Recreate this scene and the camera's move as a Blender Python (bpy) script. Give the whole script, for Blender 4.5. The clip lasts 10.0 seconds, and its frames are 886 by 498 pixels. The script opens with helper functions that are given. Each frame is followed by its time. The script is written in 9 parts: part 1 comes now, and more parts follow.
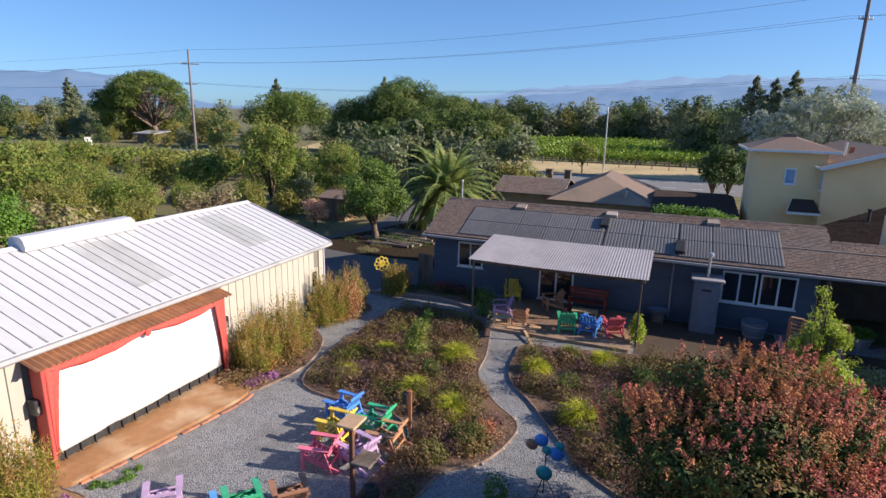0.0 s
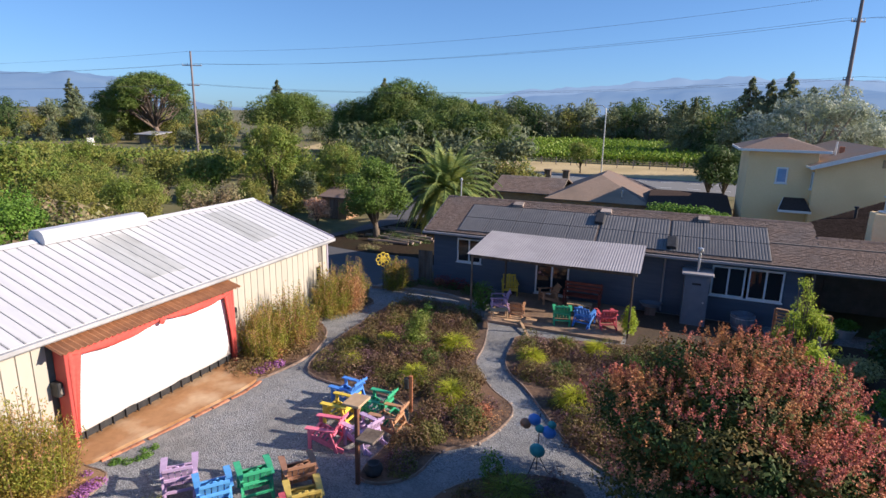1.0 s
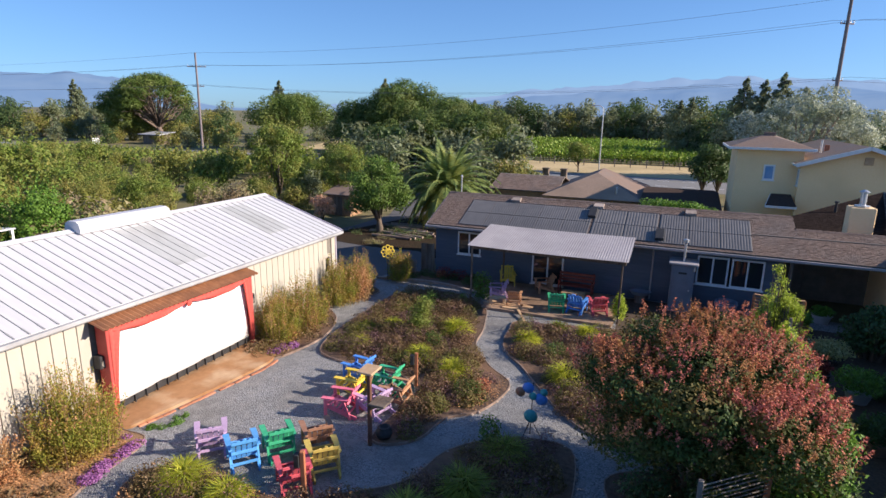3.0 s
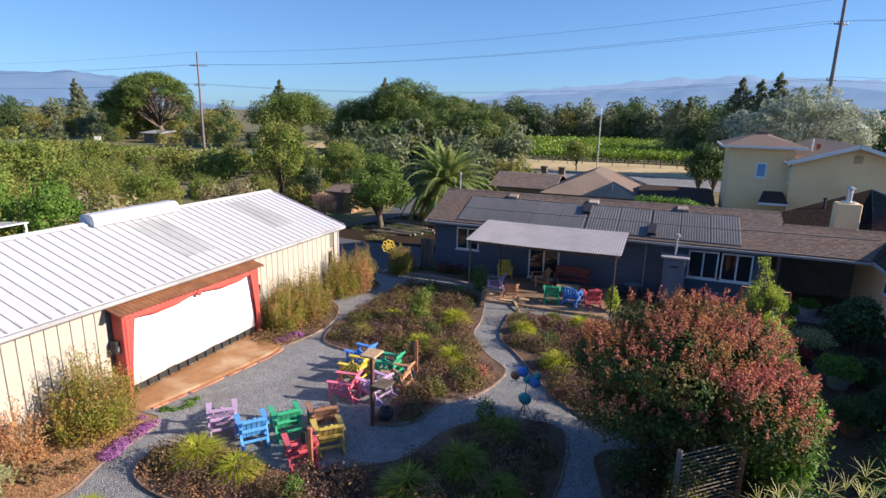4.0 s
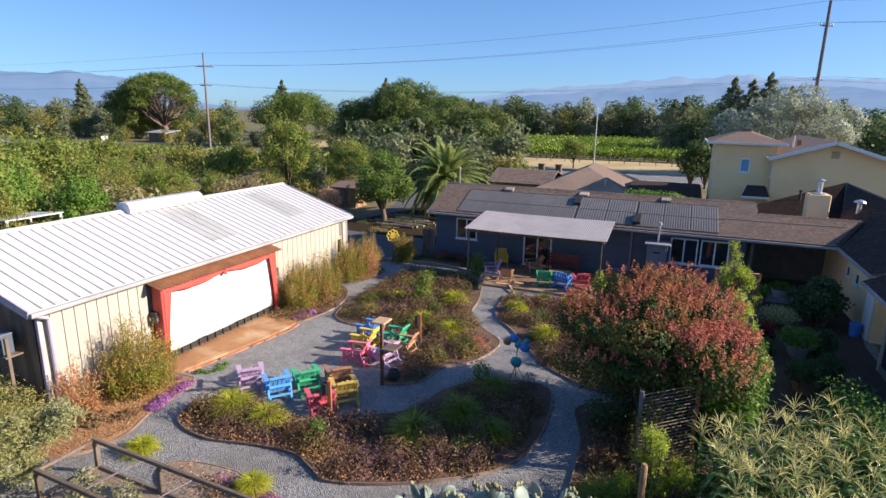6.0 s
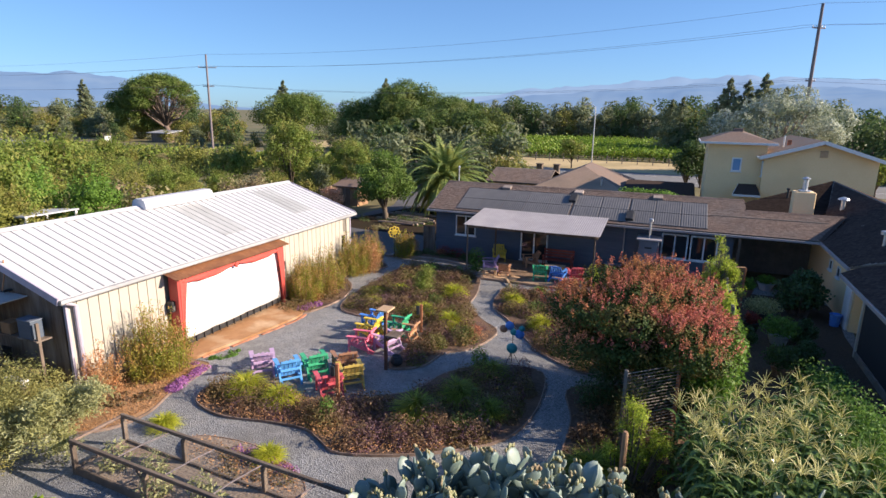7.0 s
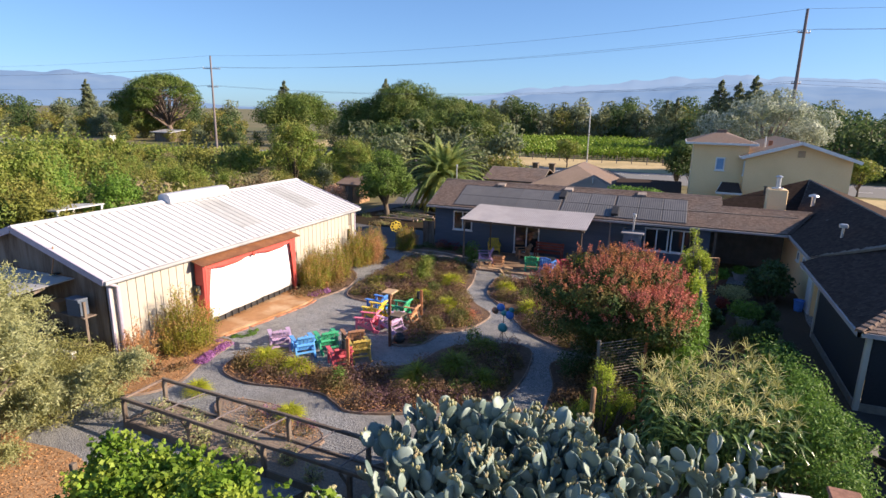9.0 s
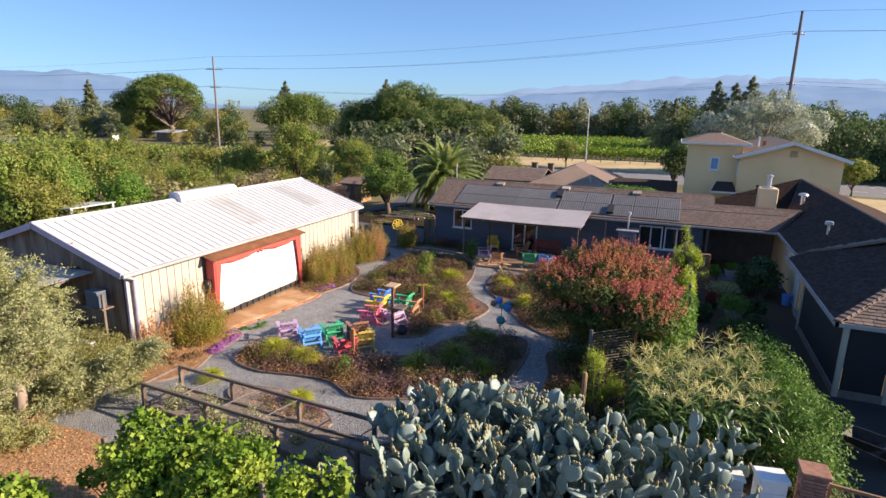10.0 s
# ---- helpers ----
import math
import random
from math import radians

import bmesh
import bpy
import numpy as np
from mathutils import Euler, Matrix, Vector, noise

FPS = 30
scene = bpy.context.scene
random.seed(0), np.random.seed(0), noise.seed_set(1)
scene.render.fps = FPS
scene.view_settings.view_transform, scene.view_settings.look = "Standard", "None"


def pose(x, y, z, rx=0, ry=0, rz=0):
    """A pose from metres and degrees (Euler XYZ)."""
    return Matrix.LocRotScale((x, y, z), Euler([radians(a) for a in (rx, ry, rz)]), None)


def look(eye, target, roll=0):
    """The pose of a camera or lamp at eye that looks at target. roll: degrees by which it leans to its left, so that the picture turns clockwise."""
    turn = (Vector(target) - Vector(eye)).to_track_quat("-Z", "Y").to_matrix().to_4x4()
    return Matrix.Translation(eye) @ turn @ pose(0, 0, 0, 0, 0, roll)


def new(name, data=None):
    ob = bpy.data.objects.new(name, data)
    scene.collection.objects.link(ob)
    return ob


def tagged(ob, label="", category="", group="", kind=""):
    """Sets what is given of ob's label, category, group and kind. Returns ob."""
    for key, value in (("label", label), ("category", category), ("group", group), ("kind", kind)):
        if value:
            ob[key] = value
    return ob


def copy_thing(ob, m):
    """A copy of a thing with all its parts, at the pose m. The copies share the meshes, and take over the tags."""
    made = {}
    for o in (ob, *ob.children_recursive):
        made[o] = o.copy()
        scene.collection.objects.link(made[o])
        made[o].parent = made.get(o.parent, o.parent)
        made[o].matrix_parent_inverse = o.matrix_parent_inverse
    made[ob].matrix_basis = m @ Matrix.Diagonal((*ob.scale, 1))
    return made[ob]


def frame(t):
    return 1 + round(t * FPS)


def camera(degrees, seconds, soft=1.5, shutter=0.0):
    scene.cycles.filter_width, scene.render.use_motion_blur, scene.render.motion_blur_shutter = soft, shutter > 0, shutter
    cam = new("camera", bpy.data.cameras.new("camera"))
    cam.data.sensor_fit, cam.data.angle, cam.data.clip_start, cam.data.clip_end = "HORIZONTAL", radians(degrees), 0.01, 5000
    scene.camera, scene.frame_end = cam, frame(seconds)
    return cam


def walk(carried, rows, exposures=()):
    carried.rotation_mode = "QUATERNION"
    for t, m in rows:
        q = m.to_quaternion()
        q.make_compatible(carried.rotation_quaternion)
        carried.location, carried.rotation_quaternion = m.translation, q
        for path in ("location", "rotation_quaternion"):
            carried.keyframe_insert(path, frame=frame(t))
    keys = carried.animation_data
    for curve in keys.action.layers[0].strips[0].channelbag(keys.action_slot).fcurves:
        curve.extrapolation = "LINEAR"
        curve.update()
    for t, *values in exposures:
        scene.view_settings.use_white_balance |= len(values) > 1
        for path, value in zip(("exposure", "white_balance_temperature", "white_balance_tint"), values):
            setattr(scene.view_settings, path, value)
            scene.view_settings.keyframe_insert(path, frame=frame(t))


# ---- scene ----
cam = camera(76.0, 10.0)
PATH = [
    (0, (10.32, -23.195, 8.109), (9.588, -21.396, 7.633), 1.1),
    (0.5, (10.505, -23.576, 8.089), (9.772, -21.777, 7.616), 1.0),
    (1, (10.645, -23.949, 8.068), (9.913, -22.148, 7.596), 1.1),
    (1.5, (10.77, -24.335, 8.078), (10.037, -22.535, 7.605), 1.1),
    (2, (10.886, -24.726, 8.068), (10.155, -22.925, 7.597), 1.0),
    (2.5, (11.013, -25.056, 8.072), (10.281, -23.255, 7.601), 1.0),
    (4, (11.476, -26.113, 8.037), (10.746, -24.312, 7.563), 1.1),
    (4.5, (11.67, -26.569, 7.997), (10.94, -24.768, 7.523), 1.0),
    (5, (11.851, -27.053, 7.952), (11.121, -25.252, 7.479), 1.0),
    (5.5, (12.059, -27.568, 7.963), (11.328, -25.768, 7.488), 1.0),
    (7, (12.681, -29.112, 8.002), (11.951, -27.311, 7.528), 1.0),
    (7.5, (12.876, -29.63, 8.024), (12.147, -27.829, 7.55), 1.0),
    (8, (13.089, -30.158, 8.057), (12.361, -28.357, 7.582), 1.1),
    (8.5, (13.3, -30.622, 8.115), (12.573, -28.821, 7.639), 1.1),
    (9, (13.518, -31.089, 8.166), (12.792, -29.287, 7.69), 1.1),
    (9.5, (13.696, -31.515, 8.198), (12.968, -29.714, 7.722), 1.1),
    (10, (13.849, -31.948, 8.227), (13.123, -30.147, 7.751), 1.1),
]
walk(cam, [(t, look(eye, target, roll)) for t, eye, target, roll in PATH],
     exposures=[(0, 0.79, 6450, 13), (4, 0.86, 6450, 13), (7, 0.97, 6750, 13), (10, 1.05, 7100, 15)])

# ---- world, sun and sky ----
SUN_AZ, SUN_EL = 74.0, 24.0
world = bpy.data.worlds.new("sky")
scene.world = world
world.use_nodes = True
wt = world.node_tree
sky = wt.nodes.new("ShaderNodeTexSky")
sky.sky_type = "NISHITA"
sky.sun_disc = False
sky.sun_elevation = radians(SUN_EL)
sky.sun_rotation = radians(SUN_AZ)
sky.altitude = 1800
sky.air_density = 1.0
sky.dust_density = 1.5
sky.ozone_density = 4.0
wt.nodes["Background"].inputs[1].default_value = 0.112
tint = wt.nodes.new("ShaderNodeMix")
tint.data_type, tint.blend_type = "RGBA", "MULTIPLY"
tint.inputs[0].default_value = 1.0
tint.inputs[7].default_value = (0.64, 0.94, 1.30, 1)
haze = wt.nodes.new("ShaderNodeGamma")
haze.inputs[1].default_value = 0.72
wt.links.new(sky.outputs[0], haze.inputs[0])
wt.links.new(haze.outputs[0], tint.inputs[6])
wt.links.new(tint.outputs[2], wt.nodes["Background"].inputs[0])

sun = new("sun", bpy.data.lights.new("sun", "SUN"))
sun.data.energy = 5.0
sun.data.angle = radians(0.53)
sun.data.color = (1.0, 0.87, 0.71)
_d = Vector((math.sin(radians(SUN_AZ)) * math.cos(radians(SUN_EL)), math.cos(radians(SUN_AZ)) * math.cos(radians(SUN_EL)), math.sin(radians(SUN_EL))))
sun.matrix_world = look(_d * 60, (0, 0, 0))


# ---- materials ----
def nodes_of(name):
    m = bpy.data.materials.new(name)
    m.use_nodes = True
    return m, m.node_tree, m.node_tree.nodes["Principled BSDF"]


def rgba(c):
    return (c[0], c[1], c[2], 1.0)


def ramp_mix(t, fac, a, b):
    """A colour mix node; a and b are colours or sockets."""
    n = t.nodes.new("ShaderNodeMix")
    n.data_type = "RGBA"
    t.links.new(fac, n.inputs[0])
    for sock, v in ((n.inputs[6], a), (n.inputs[7], b)):
        if isinstance(v, tuple):
            sock.default_value = rgba(v)
        else:
            t.links.new(v, sock)
    return n.outputs[2]


def noise_fac(t, co, scale, detail=4, lo=0.35, hi=0.65, stretch=None):
    n = t.nodes.new("ShaderNodeTexNoise")
    n.inputs["Scale"].default_value = scale
    n.inputs["Detail"].default_value = detail
    if stretch:
        mp = t.nodes.new("ShaderNodeMapping")
        mp.inputs["Scale"].default_value = stretch
        t.links.new(co, mp.inputs[0])
        co = mp.outputs[0]
    t.links.new(co, n.inputs["Vector"])
    r = t.nodes.new("ShaderNodeMapRange")
    r.inputs[1].default_value, r.inputs[2].default_value = lo, hi
    t.links.new(n.outputs[0], r.inputs[0])
    return r.outputs[0], n.outputs[0]


def surface(name, c1, c2, c3=None, scale=8.0, big=0.6, rough=0.8, bump=0.2, metal=0.0, stretch=None, rand=0.0, island=False, spec=0.4, dist=0.01):
    """Two-scale surface: grain c1/c2 at scale, patches of c3 at big, bump from the grain; rand varies it per piece."""
    m, t, b = nodes_of(name)
    co = t.nodes.new("ShaderNodeTexCoord").outputs["Object"]
    f, raw = noise_fac(t, co, scale, 5, 0.3, 0.7, stretch)
    col = ramp_mix(t, f, c1, c2)
    if c3:
        g, _ = noise_fac(t, co, big, 4, 0.45, 0.72, stretch)
        col = ramp_mix(t, g, col, c3)
    if rand:
        if island:
            src = t.nodes.new("ShaderNodeNewGeometry").outputs["Random Per Island"]
        else:
            src = t.nodes.new("ShaderNodeObjectInfo").outputs["Random"]
        r = t.nodes.new("ShaderNodeMapRange")
        r.inputs[3].default_value, r.inputs[4].default_value = 1 - rand, 1 + rand
        t.links.new(src, r.inputs[0])
        h = t.nodes.new("ShaderNodeHueSaturation")
        t.links.new(r.outputs[0], h.inputs["Value"])
        t.links.new(col, h.inputs["Color"])
        col = h.outputs[0]
    t.links.new(col, b.inputs["Base Color"])
    b.inputs["Roughness"].default_value = rough
    b.inputs["Metallic"].default_value = metal
    b.inputs["Specular IOR Level"].default_value = spec
    if bump:
        n = t.nodes.new("ShaderNodeBump")
        n.inputs["Strength"].default_value = bump
        n.inputs["Distance"].default_value = dist
        t.links.new(raw, n.inputs["Height"])
        t.links.new(n.outputs[0], b.inputs["Normal"])
    return m


def foliage(name, dark, light, third=None, rough=0.55, thin=0.3, patch=1.3):
    """Leaves: colour varies leaf by leaf and in patches; some light passes through."""
    m, t, b = nodes_of(name)
    dark, light = tuple(v * 1.4 for v in dark), tuple(v * 1.4 for v in light)
    third = third and tuple(v * 1.4 for v in third)
    co = t.nodes.new("ShaderNodeTexCoord").outputs["Object"]
    isl = t.nodes.new("ShaderNodeNewGeometry").outputs["Random Per Island"]
    col = ramp_mix(t, isl, dark, light)
    if third:
        g, _ = noise_fac(t, co, patch, 3, 0.45, 0.65)
        col = ramp_mix(t, g, col, third)
    t.links.new(col, b.inputs["Base Color"])
    b.inputs["Roughness"].default_value = rough
    b.inputs["Specular IOR Level"].default_value = 0.25
    tr = t.nodes.new("ShaderNodeBsdfTranslucent")
    t.links.new(col, tr.inputs["Color"])
    mx = t.nodes.new("ShaderNodeMixShader")
    mx.inputs[0].default_value = thin
    t.links.new(b.outputs[0], mx.inputs[1])
    t.links.new(tr.outputs[0], mx.inputs[2])
    t.links.new(mx.outputs[0], t.nodes["Material Output"].inputs["Surface"])
    return m


def gravel_material():
    m, t, b = nodes_of("gravel")
    co = t.nodes.new("ShaderNodeTexCoord").outputs["Object"]
    v = t.nodes.new("ShaderNodeTexVoronoi")
    v.inputs["Scale"].default_value = 32
    t.links.new(co, v.inputs["Vector"])
    col = ramp_mix(t, v.outputs["Color"], (0.085, 0.09, 0.10), (0.37, 0.375, 0.385))
    big, _ = noise_fac(t, co, 0.45, 5, 0.4, 0.7)
    col = ramp_mix(t, big, col, (0.17, 0.165, 0.16))
    fine, _ = noise_fac(t, co, 3.0, 4, 0.5, 0.75)
    col = ramp_mix(t, fine, col, (0.28, 0.275, 0.265))
    t.links.new(col, b.inputs["Base Color"])
    b.inputs["Roughness"].default_value = 0.9
    n = t.nodes.new("ShaderNodeBump")
    n.inputs["Strength"].default_value = 0.9
    n.inputs["Distance"].default_value = 0.02
    t.links.new(v.outputs["Distance"], n.inputs["Height"])
    t.links.new(n.outputs[0], b.inputs["Normal"])
    return m


def glass_material():
    m, t, b = nodes_of("window_glass")
    b.inputs["Base Color"].default_value = (0.02, 0.025, 0.03, 1)
    b.inputs["Roughness"].default_value = 0.04
    b.inputs["Specular IOR Level"].default_value = 0.6
    return m


M = dict(
    ground=surface("dry_ground", (0.12, 0.11, 0.05), (0.22, 0.18, 0.09), (0.09, 0.11, 0.04), 1.2, 0.05, 0.95, 0.3),
    dry_grass=surface("dry_grass", (0.42, 0.32, 0.16), (0.58, 0.45, 0.25), (0.36, 0.28, 0.14), 2.5, 0.12, 0.95, 0.3),
    # Mulch darkened so that sheets of it deepen the shaded ground.
    shade_mulch=surface("shade_mulch", (0.05, 0.035, 0.025), (0.11, 0.075, 0.05), (0.07, 0.05, 0.035), 14, 0.5, 0.95, 0.8, dist=0.03),
    # Leaf litter with the tree's shade put into its darker brown.
    leaf_mulch=surface("shaded_leaf_mulch", (0.022, 0.015, 0.01), (0.06, 0.04, 0.026), (0.035, 0.03, 0.018), 9, 0.6, 1.0, 0.8, dist=0.04, spec=0.1),
    chips=surface("wood_chips", (0.30, 0.165, 0.08), (0.48, 0.285, 0.15), (0.24, 0.15, 0.085), 18, 0.4, 0.95, 0.8, dist=0.03),
    soil=surface("bed_soil", (0.07, 0.045, 0.032), (0.15, 0.095, 0.065), (0.20, 0.11, 0.065), 10, 0.6, 0.95, 0.8, dist=0.04),
    dry_soil=surface("dry_pale_soil", (0.20, 0.155, 0.12), (0.32, 0.26, 0.21), (0.27, 0.18, 0.12), 14, 0.7, 0.95, 0.8, dist=0.03),
    # Grey asphalt with the yard's shade put into its colour.
    shaded_paving=surface("shaded_paving", (0.03, 0.03, 0.034), (0.05, 0.05, 0.054), (0.04, 0.038, 0.036), 16, 0.3, 0.9, 0.3),
    gravel=gravel_material(),
    asphalt=surface("asphalt", (0.075, 0.075, 0.085), (0.13, 0.13, 0.14), (0.095, 0.09, 0.09), 20, 0.25, 0.9, 0.3),
    road=surface("road_asphalt", (0.16, 0.16, 0.165), (0.22, 0.22, 0.225), (0.19, 0.185, 0.18), 6, 0.1, 0.9, 0.1),
    edging=surface("edging_wood", (0.22, 0.15, 0.12), (0.34, 0.25, 0.20), (0.13, 0.09, 0.07), 9, 1.0, 0.85, 0.4),
    concrete=surface("stained_concrete", (0.27, 0.135, 0.058), (0.34, 0.175, 0.078), (0.50, 0.36, 0.23), 6, 1.1, 0.8, 0.1),
    brick=surface("terracotta_brick", (0.40, 0.15, 0.08), (0.50, 0.21, 0.12), (0.46, 0.26, 0.17), 12, 1.0, 0.9, 0.3, rand=0.25),
    dark_brick=surface("weathered_dark_brick", (0.20, 0.10, 0.07), (0.33, 0.17, 0.12), (0.27, 0.18, 0.14), 12, 1.0, 0.9, 0.3, rand=0.25),
    stone=surface("edging_stone", (0.27, 0.215, 0.18), (0.40, 0.33, 0.29), None, 8, 1, 0.9, 0.4, rand=0.25),
    white_metal=surface("white_roof_metal", (0.53, 0.53, 0.56), (0.59, 0.59, 0.615), (0.46, 0.46, 0.475), 3, 0.5, 0.45, 0.03, rand=0.03, stretch=(0.4, 2.5, 1)),
    # Roof seams: their shadow side is put into this darker grey.
    seam=surface("shaded_seam_metal", (0.30, 0.30, 0.31), (0.38, 0.38, 0.39), (0.24, 0.24, 0.25), 6, 1.0, 0.6, 0.03),
    skylight=surface("weathered_fibreglass", (0.41, 0.42, 0.42), (0.48, 0.48, 0.48), (0.33, 0.33, 0.32), 6, 1.2, 0.5, 0.05, rand=0.06, stretch=(0.5, 2, 1)),
    cream=surface("cream_siding", (0.44, 0.405, 0.345), (0.48, 0.44, 0.38), (0.39, 0.355, 0.30), 3, 0.5, 0.55, 0.03, rand=0.03, stretch=(1, 1, 0.3)),
    groove=surface("dark_groove", (0.16, 0.14, 0.12), (0.22, 0.20, 0.17), None, 5, 1, 0.9, 0),
    gutter=surface("grey_gutter", (0.38, 0.38, 0.39), (0.46, 0.46, 0.47), (0.30, 0.30, 0.31), 4, 0.8, 0.5, 0.03),
    lilac_trim=surface("lilac_grey_trim", (0.39, 0.35, 0.44), (0.47, 0.43, 0.52), (0.32, 0.28, 0.34), 4, 0.8, 0.6, 0.03),
    red_paint=surface("red_paint", (0.46, 0.065, 0.058), (0.52, 0.085, 0.072), (0.38, 0.055, 0.045), 5, 0.9, 0.6, 0.05),
    red_cloth=surface("red_cloth", (0.54, 0.075, 0.062), (0.60, 0.10, 0.08), None, 12, 1, 0.85, 0.1),
    rust=surface("rusty_corrugated_iron", (0.27, 0.115, 0.055), (0.38, 0.17, 0.08), (0.20, 0.09, 0.05), 5, 1.2, 0.8, 0.15),
    screen=surface("white_screen", (0.86, 0.86, 0.87), (0.90, 0.90, 0.90), None, 1.5, 1, 0.7, 0.0),
    black=surface("black_paint", (0.02, 0.02, 0.022), (0.04, 0.04, 0.042), None, 6, 1, 0.6, 0.05),
    dark_wood=surface("weathered_dark_wood", (0.09, 0.065, 0.05), (0.17, 0.125, 0.095), (0.22, 0.18, 0.15), 5, 0.8, 0.85, 0.3, stretch=(4, 4, 0.6), rand=0.2),
    wood=surface("brown_wood", (0.26, 0.15, 0.08), (0.38, 0.23, 0.13), (0.22, 0.13, 0.08), 6, 0.9, 0.8, 0.2, rand=0.15),
    rust_wood=surface("dark_red_wood", (0.12, 0.05, 0.032), (0.19, 0.08, 0.05), (0.10, 0.06, 0.045), 6, 0.9, 0.8, 0.2),
    tan_wood=surface("tan_wood", (0.46, 0.30, 0.17), (0.58, 0.40, 0.25), (0.40, 0.26, 0.16), 6, 0.9, 0.7, 0.15, rand=0.12),
    redwood=surface("redwood_post", (0.36, 0.13, 0.06), (0.46, 0.18, 0.09), None, 6, 1, 0.8, 0.15),
    frame_wood=surface("planter_wood", (0.10, 0.075, 0.06), (0.17, 0.13, 0.10), (0.22, 0.17, 0.13), 5, 0.7, 0.85, 0.2),
    blue_wall=surface("slate_blue_siding", (0.075, 0.10, 0.14), (0.10, 0.125, 0.17), (0.07, 0.092, 0.125), 4, 0.5, 0.75, 0.05, rand=0.03, stretch=(0.3, 1, 3)),
    closet=surface("grey_blue_door", (0.13, 0.155, 0.20), (0.16, 0.185, 0.23), None, 4, 1, 0.6, 0.03),
    white_trim=surface("white_trim", (0.70, 0.70, 0.70), (0.78, 0.78, 0.78), None, 5, 1, 0.5, 0.02),
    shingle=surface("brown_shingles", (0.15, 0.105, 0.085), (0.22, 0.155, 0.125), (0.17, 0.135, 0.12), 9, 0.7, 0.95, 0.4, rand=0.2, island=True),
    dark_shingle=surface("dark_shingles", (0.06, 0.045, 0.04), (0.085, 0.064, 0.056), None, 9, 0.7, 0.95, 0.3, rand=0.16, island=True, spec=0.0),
    shaded_shingle=surface("shaded_shingles", (0.026, 0.02, 0.018), (0.04, 0.031, 0.028), None, 9, 0.7, 1.0, 0.3, rand=0.2, island=True, spec=0.0),
    tan_shingle=surface("tan_shingles", (0.30, 0.21, 0.15), (0.38, 0.27, 0.20), (0.26, 0.19, 0.14), 9, 0.7, 0.95, 0.3, rand=0.15, island=True),
    collector=surface("black_collector", (0.105, 0.102, 0.104), (0.135, 0.131, 0.131), (0.165, 0.157, 0.153), 4, 0.6, 0.5, 0.05, rand=0.1),
    pale_metal=surface("pale_corrugated", (0.33, 0.305, 0.315), (0.38, 0.355, 0.365), (0.29, 0.27, 0.275), 4, 0.6, 0.6, 0.03),
    yellow_wall=surface("yellow_stucco", (0.90, 0.63, 0.34), (0.94, 0.67, 0.38), (0.84, 0.59, 0.32), 10, 0.4, 0.9, 0.15),
    grey_wood=surface("grey_weathered_wood", (0.17, 0.15, 0.135), (0.27, 0.245, 0.22), (0.13, 0.11, 0.09), 6, 0.9, 0.9, 0.25, rand=0.2),
    deck_wood=surface("stained_deck_boards", (0.26, 0.175, 0.12), (0.38, 0.265, 0.185), (0.18, 0.12, 0.085), 6, 0.9, 0.75, 0.15, rand=0.15),
    glass=glass_material(),
    # Pane whose blue base colour paints in the reflected sky.
    sky_glass=surface("sky_tinted_glass", (0.12, 0.30, 0.52), (0.16, 0.36, 0.60), None, 2, 1, 0.1, 0, spec=0.6),
    steel=surface("galvanised_steel", (0.52, 0.53, 0.54), (0.62, 0.62, 0.63), None, 10, 1, 0.4, 0.03, metal=0.7),
    pole_wood=surface("utility_pole_wood", (0.17, 0.145, 0.15), (0.25, 0.21, 0.215), None, 3, 1, 0.9, 0.2, stretch=(4, 4, 0.3)),
    wire=surface("cable_grey", (0.10, 0.12, 0.15), (0.14, 0.16, 0.19), None, 3, 1, 0.6, 0),
    bark=surface("bark", (0.10, 0.075, 0.055), (0.19, 0.145, 0.11), (0.14, 0.12, 0.10), 6, 0.8, 0.95, 0.6, stretch=(3, 3, 0.6), dist=0.03),
    pine_bark=surface("pine_bark", (0.13, 0.095, 0.075), (0.22, 0.165, 0.135), None, 4, 0.8, 0.9, 0.3, stretch=(3, 3, 0.6)),
    pale_bark=surface("pale_bark", (0.26, 0.20, 0.16), (0.38, 0.30, 0.25), None, 4, 0.8, 0.9, 0.3, stretch=(3, 3, 0.6)),
    dark_fabric=surface("dark_insect_screen", (0.018, 0.02, 0.024), (0.028, 0.03, 0.035), None, 30, 1, 0.8, 0.05),
    dark_room=surface("dark_porch_wall", (0.20, 0.15, 0.12), (0.28, 0.21, 0.17), None, 4, 1, 0.9, 0.05),
)
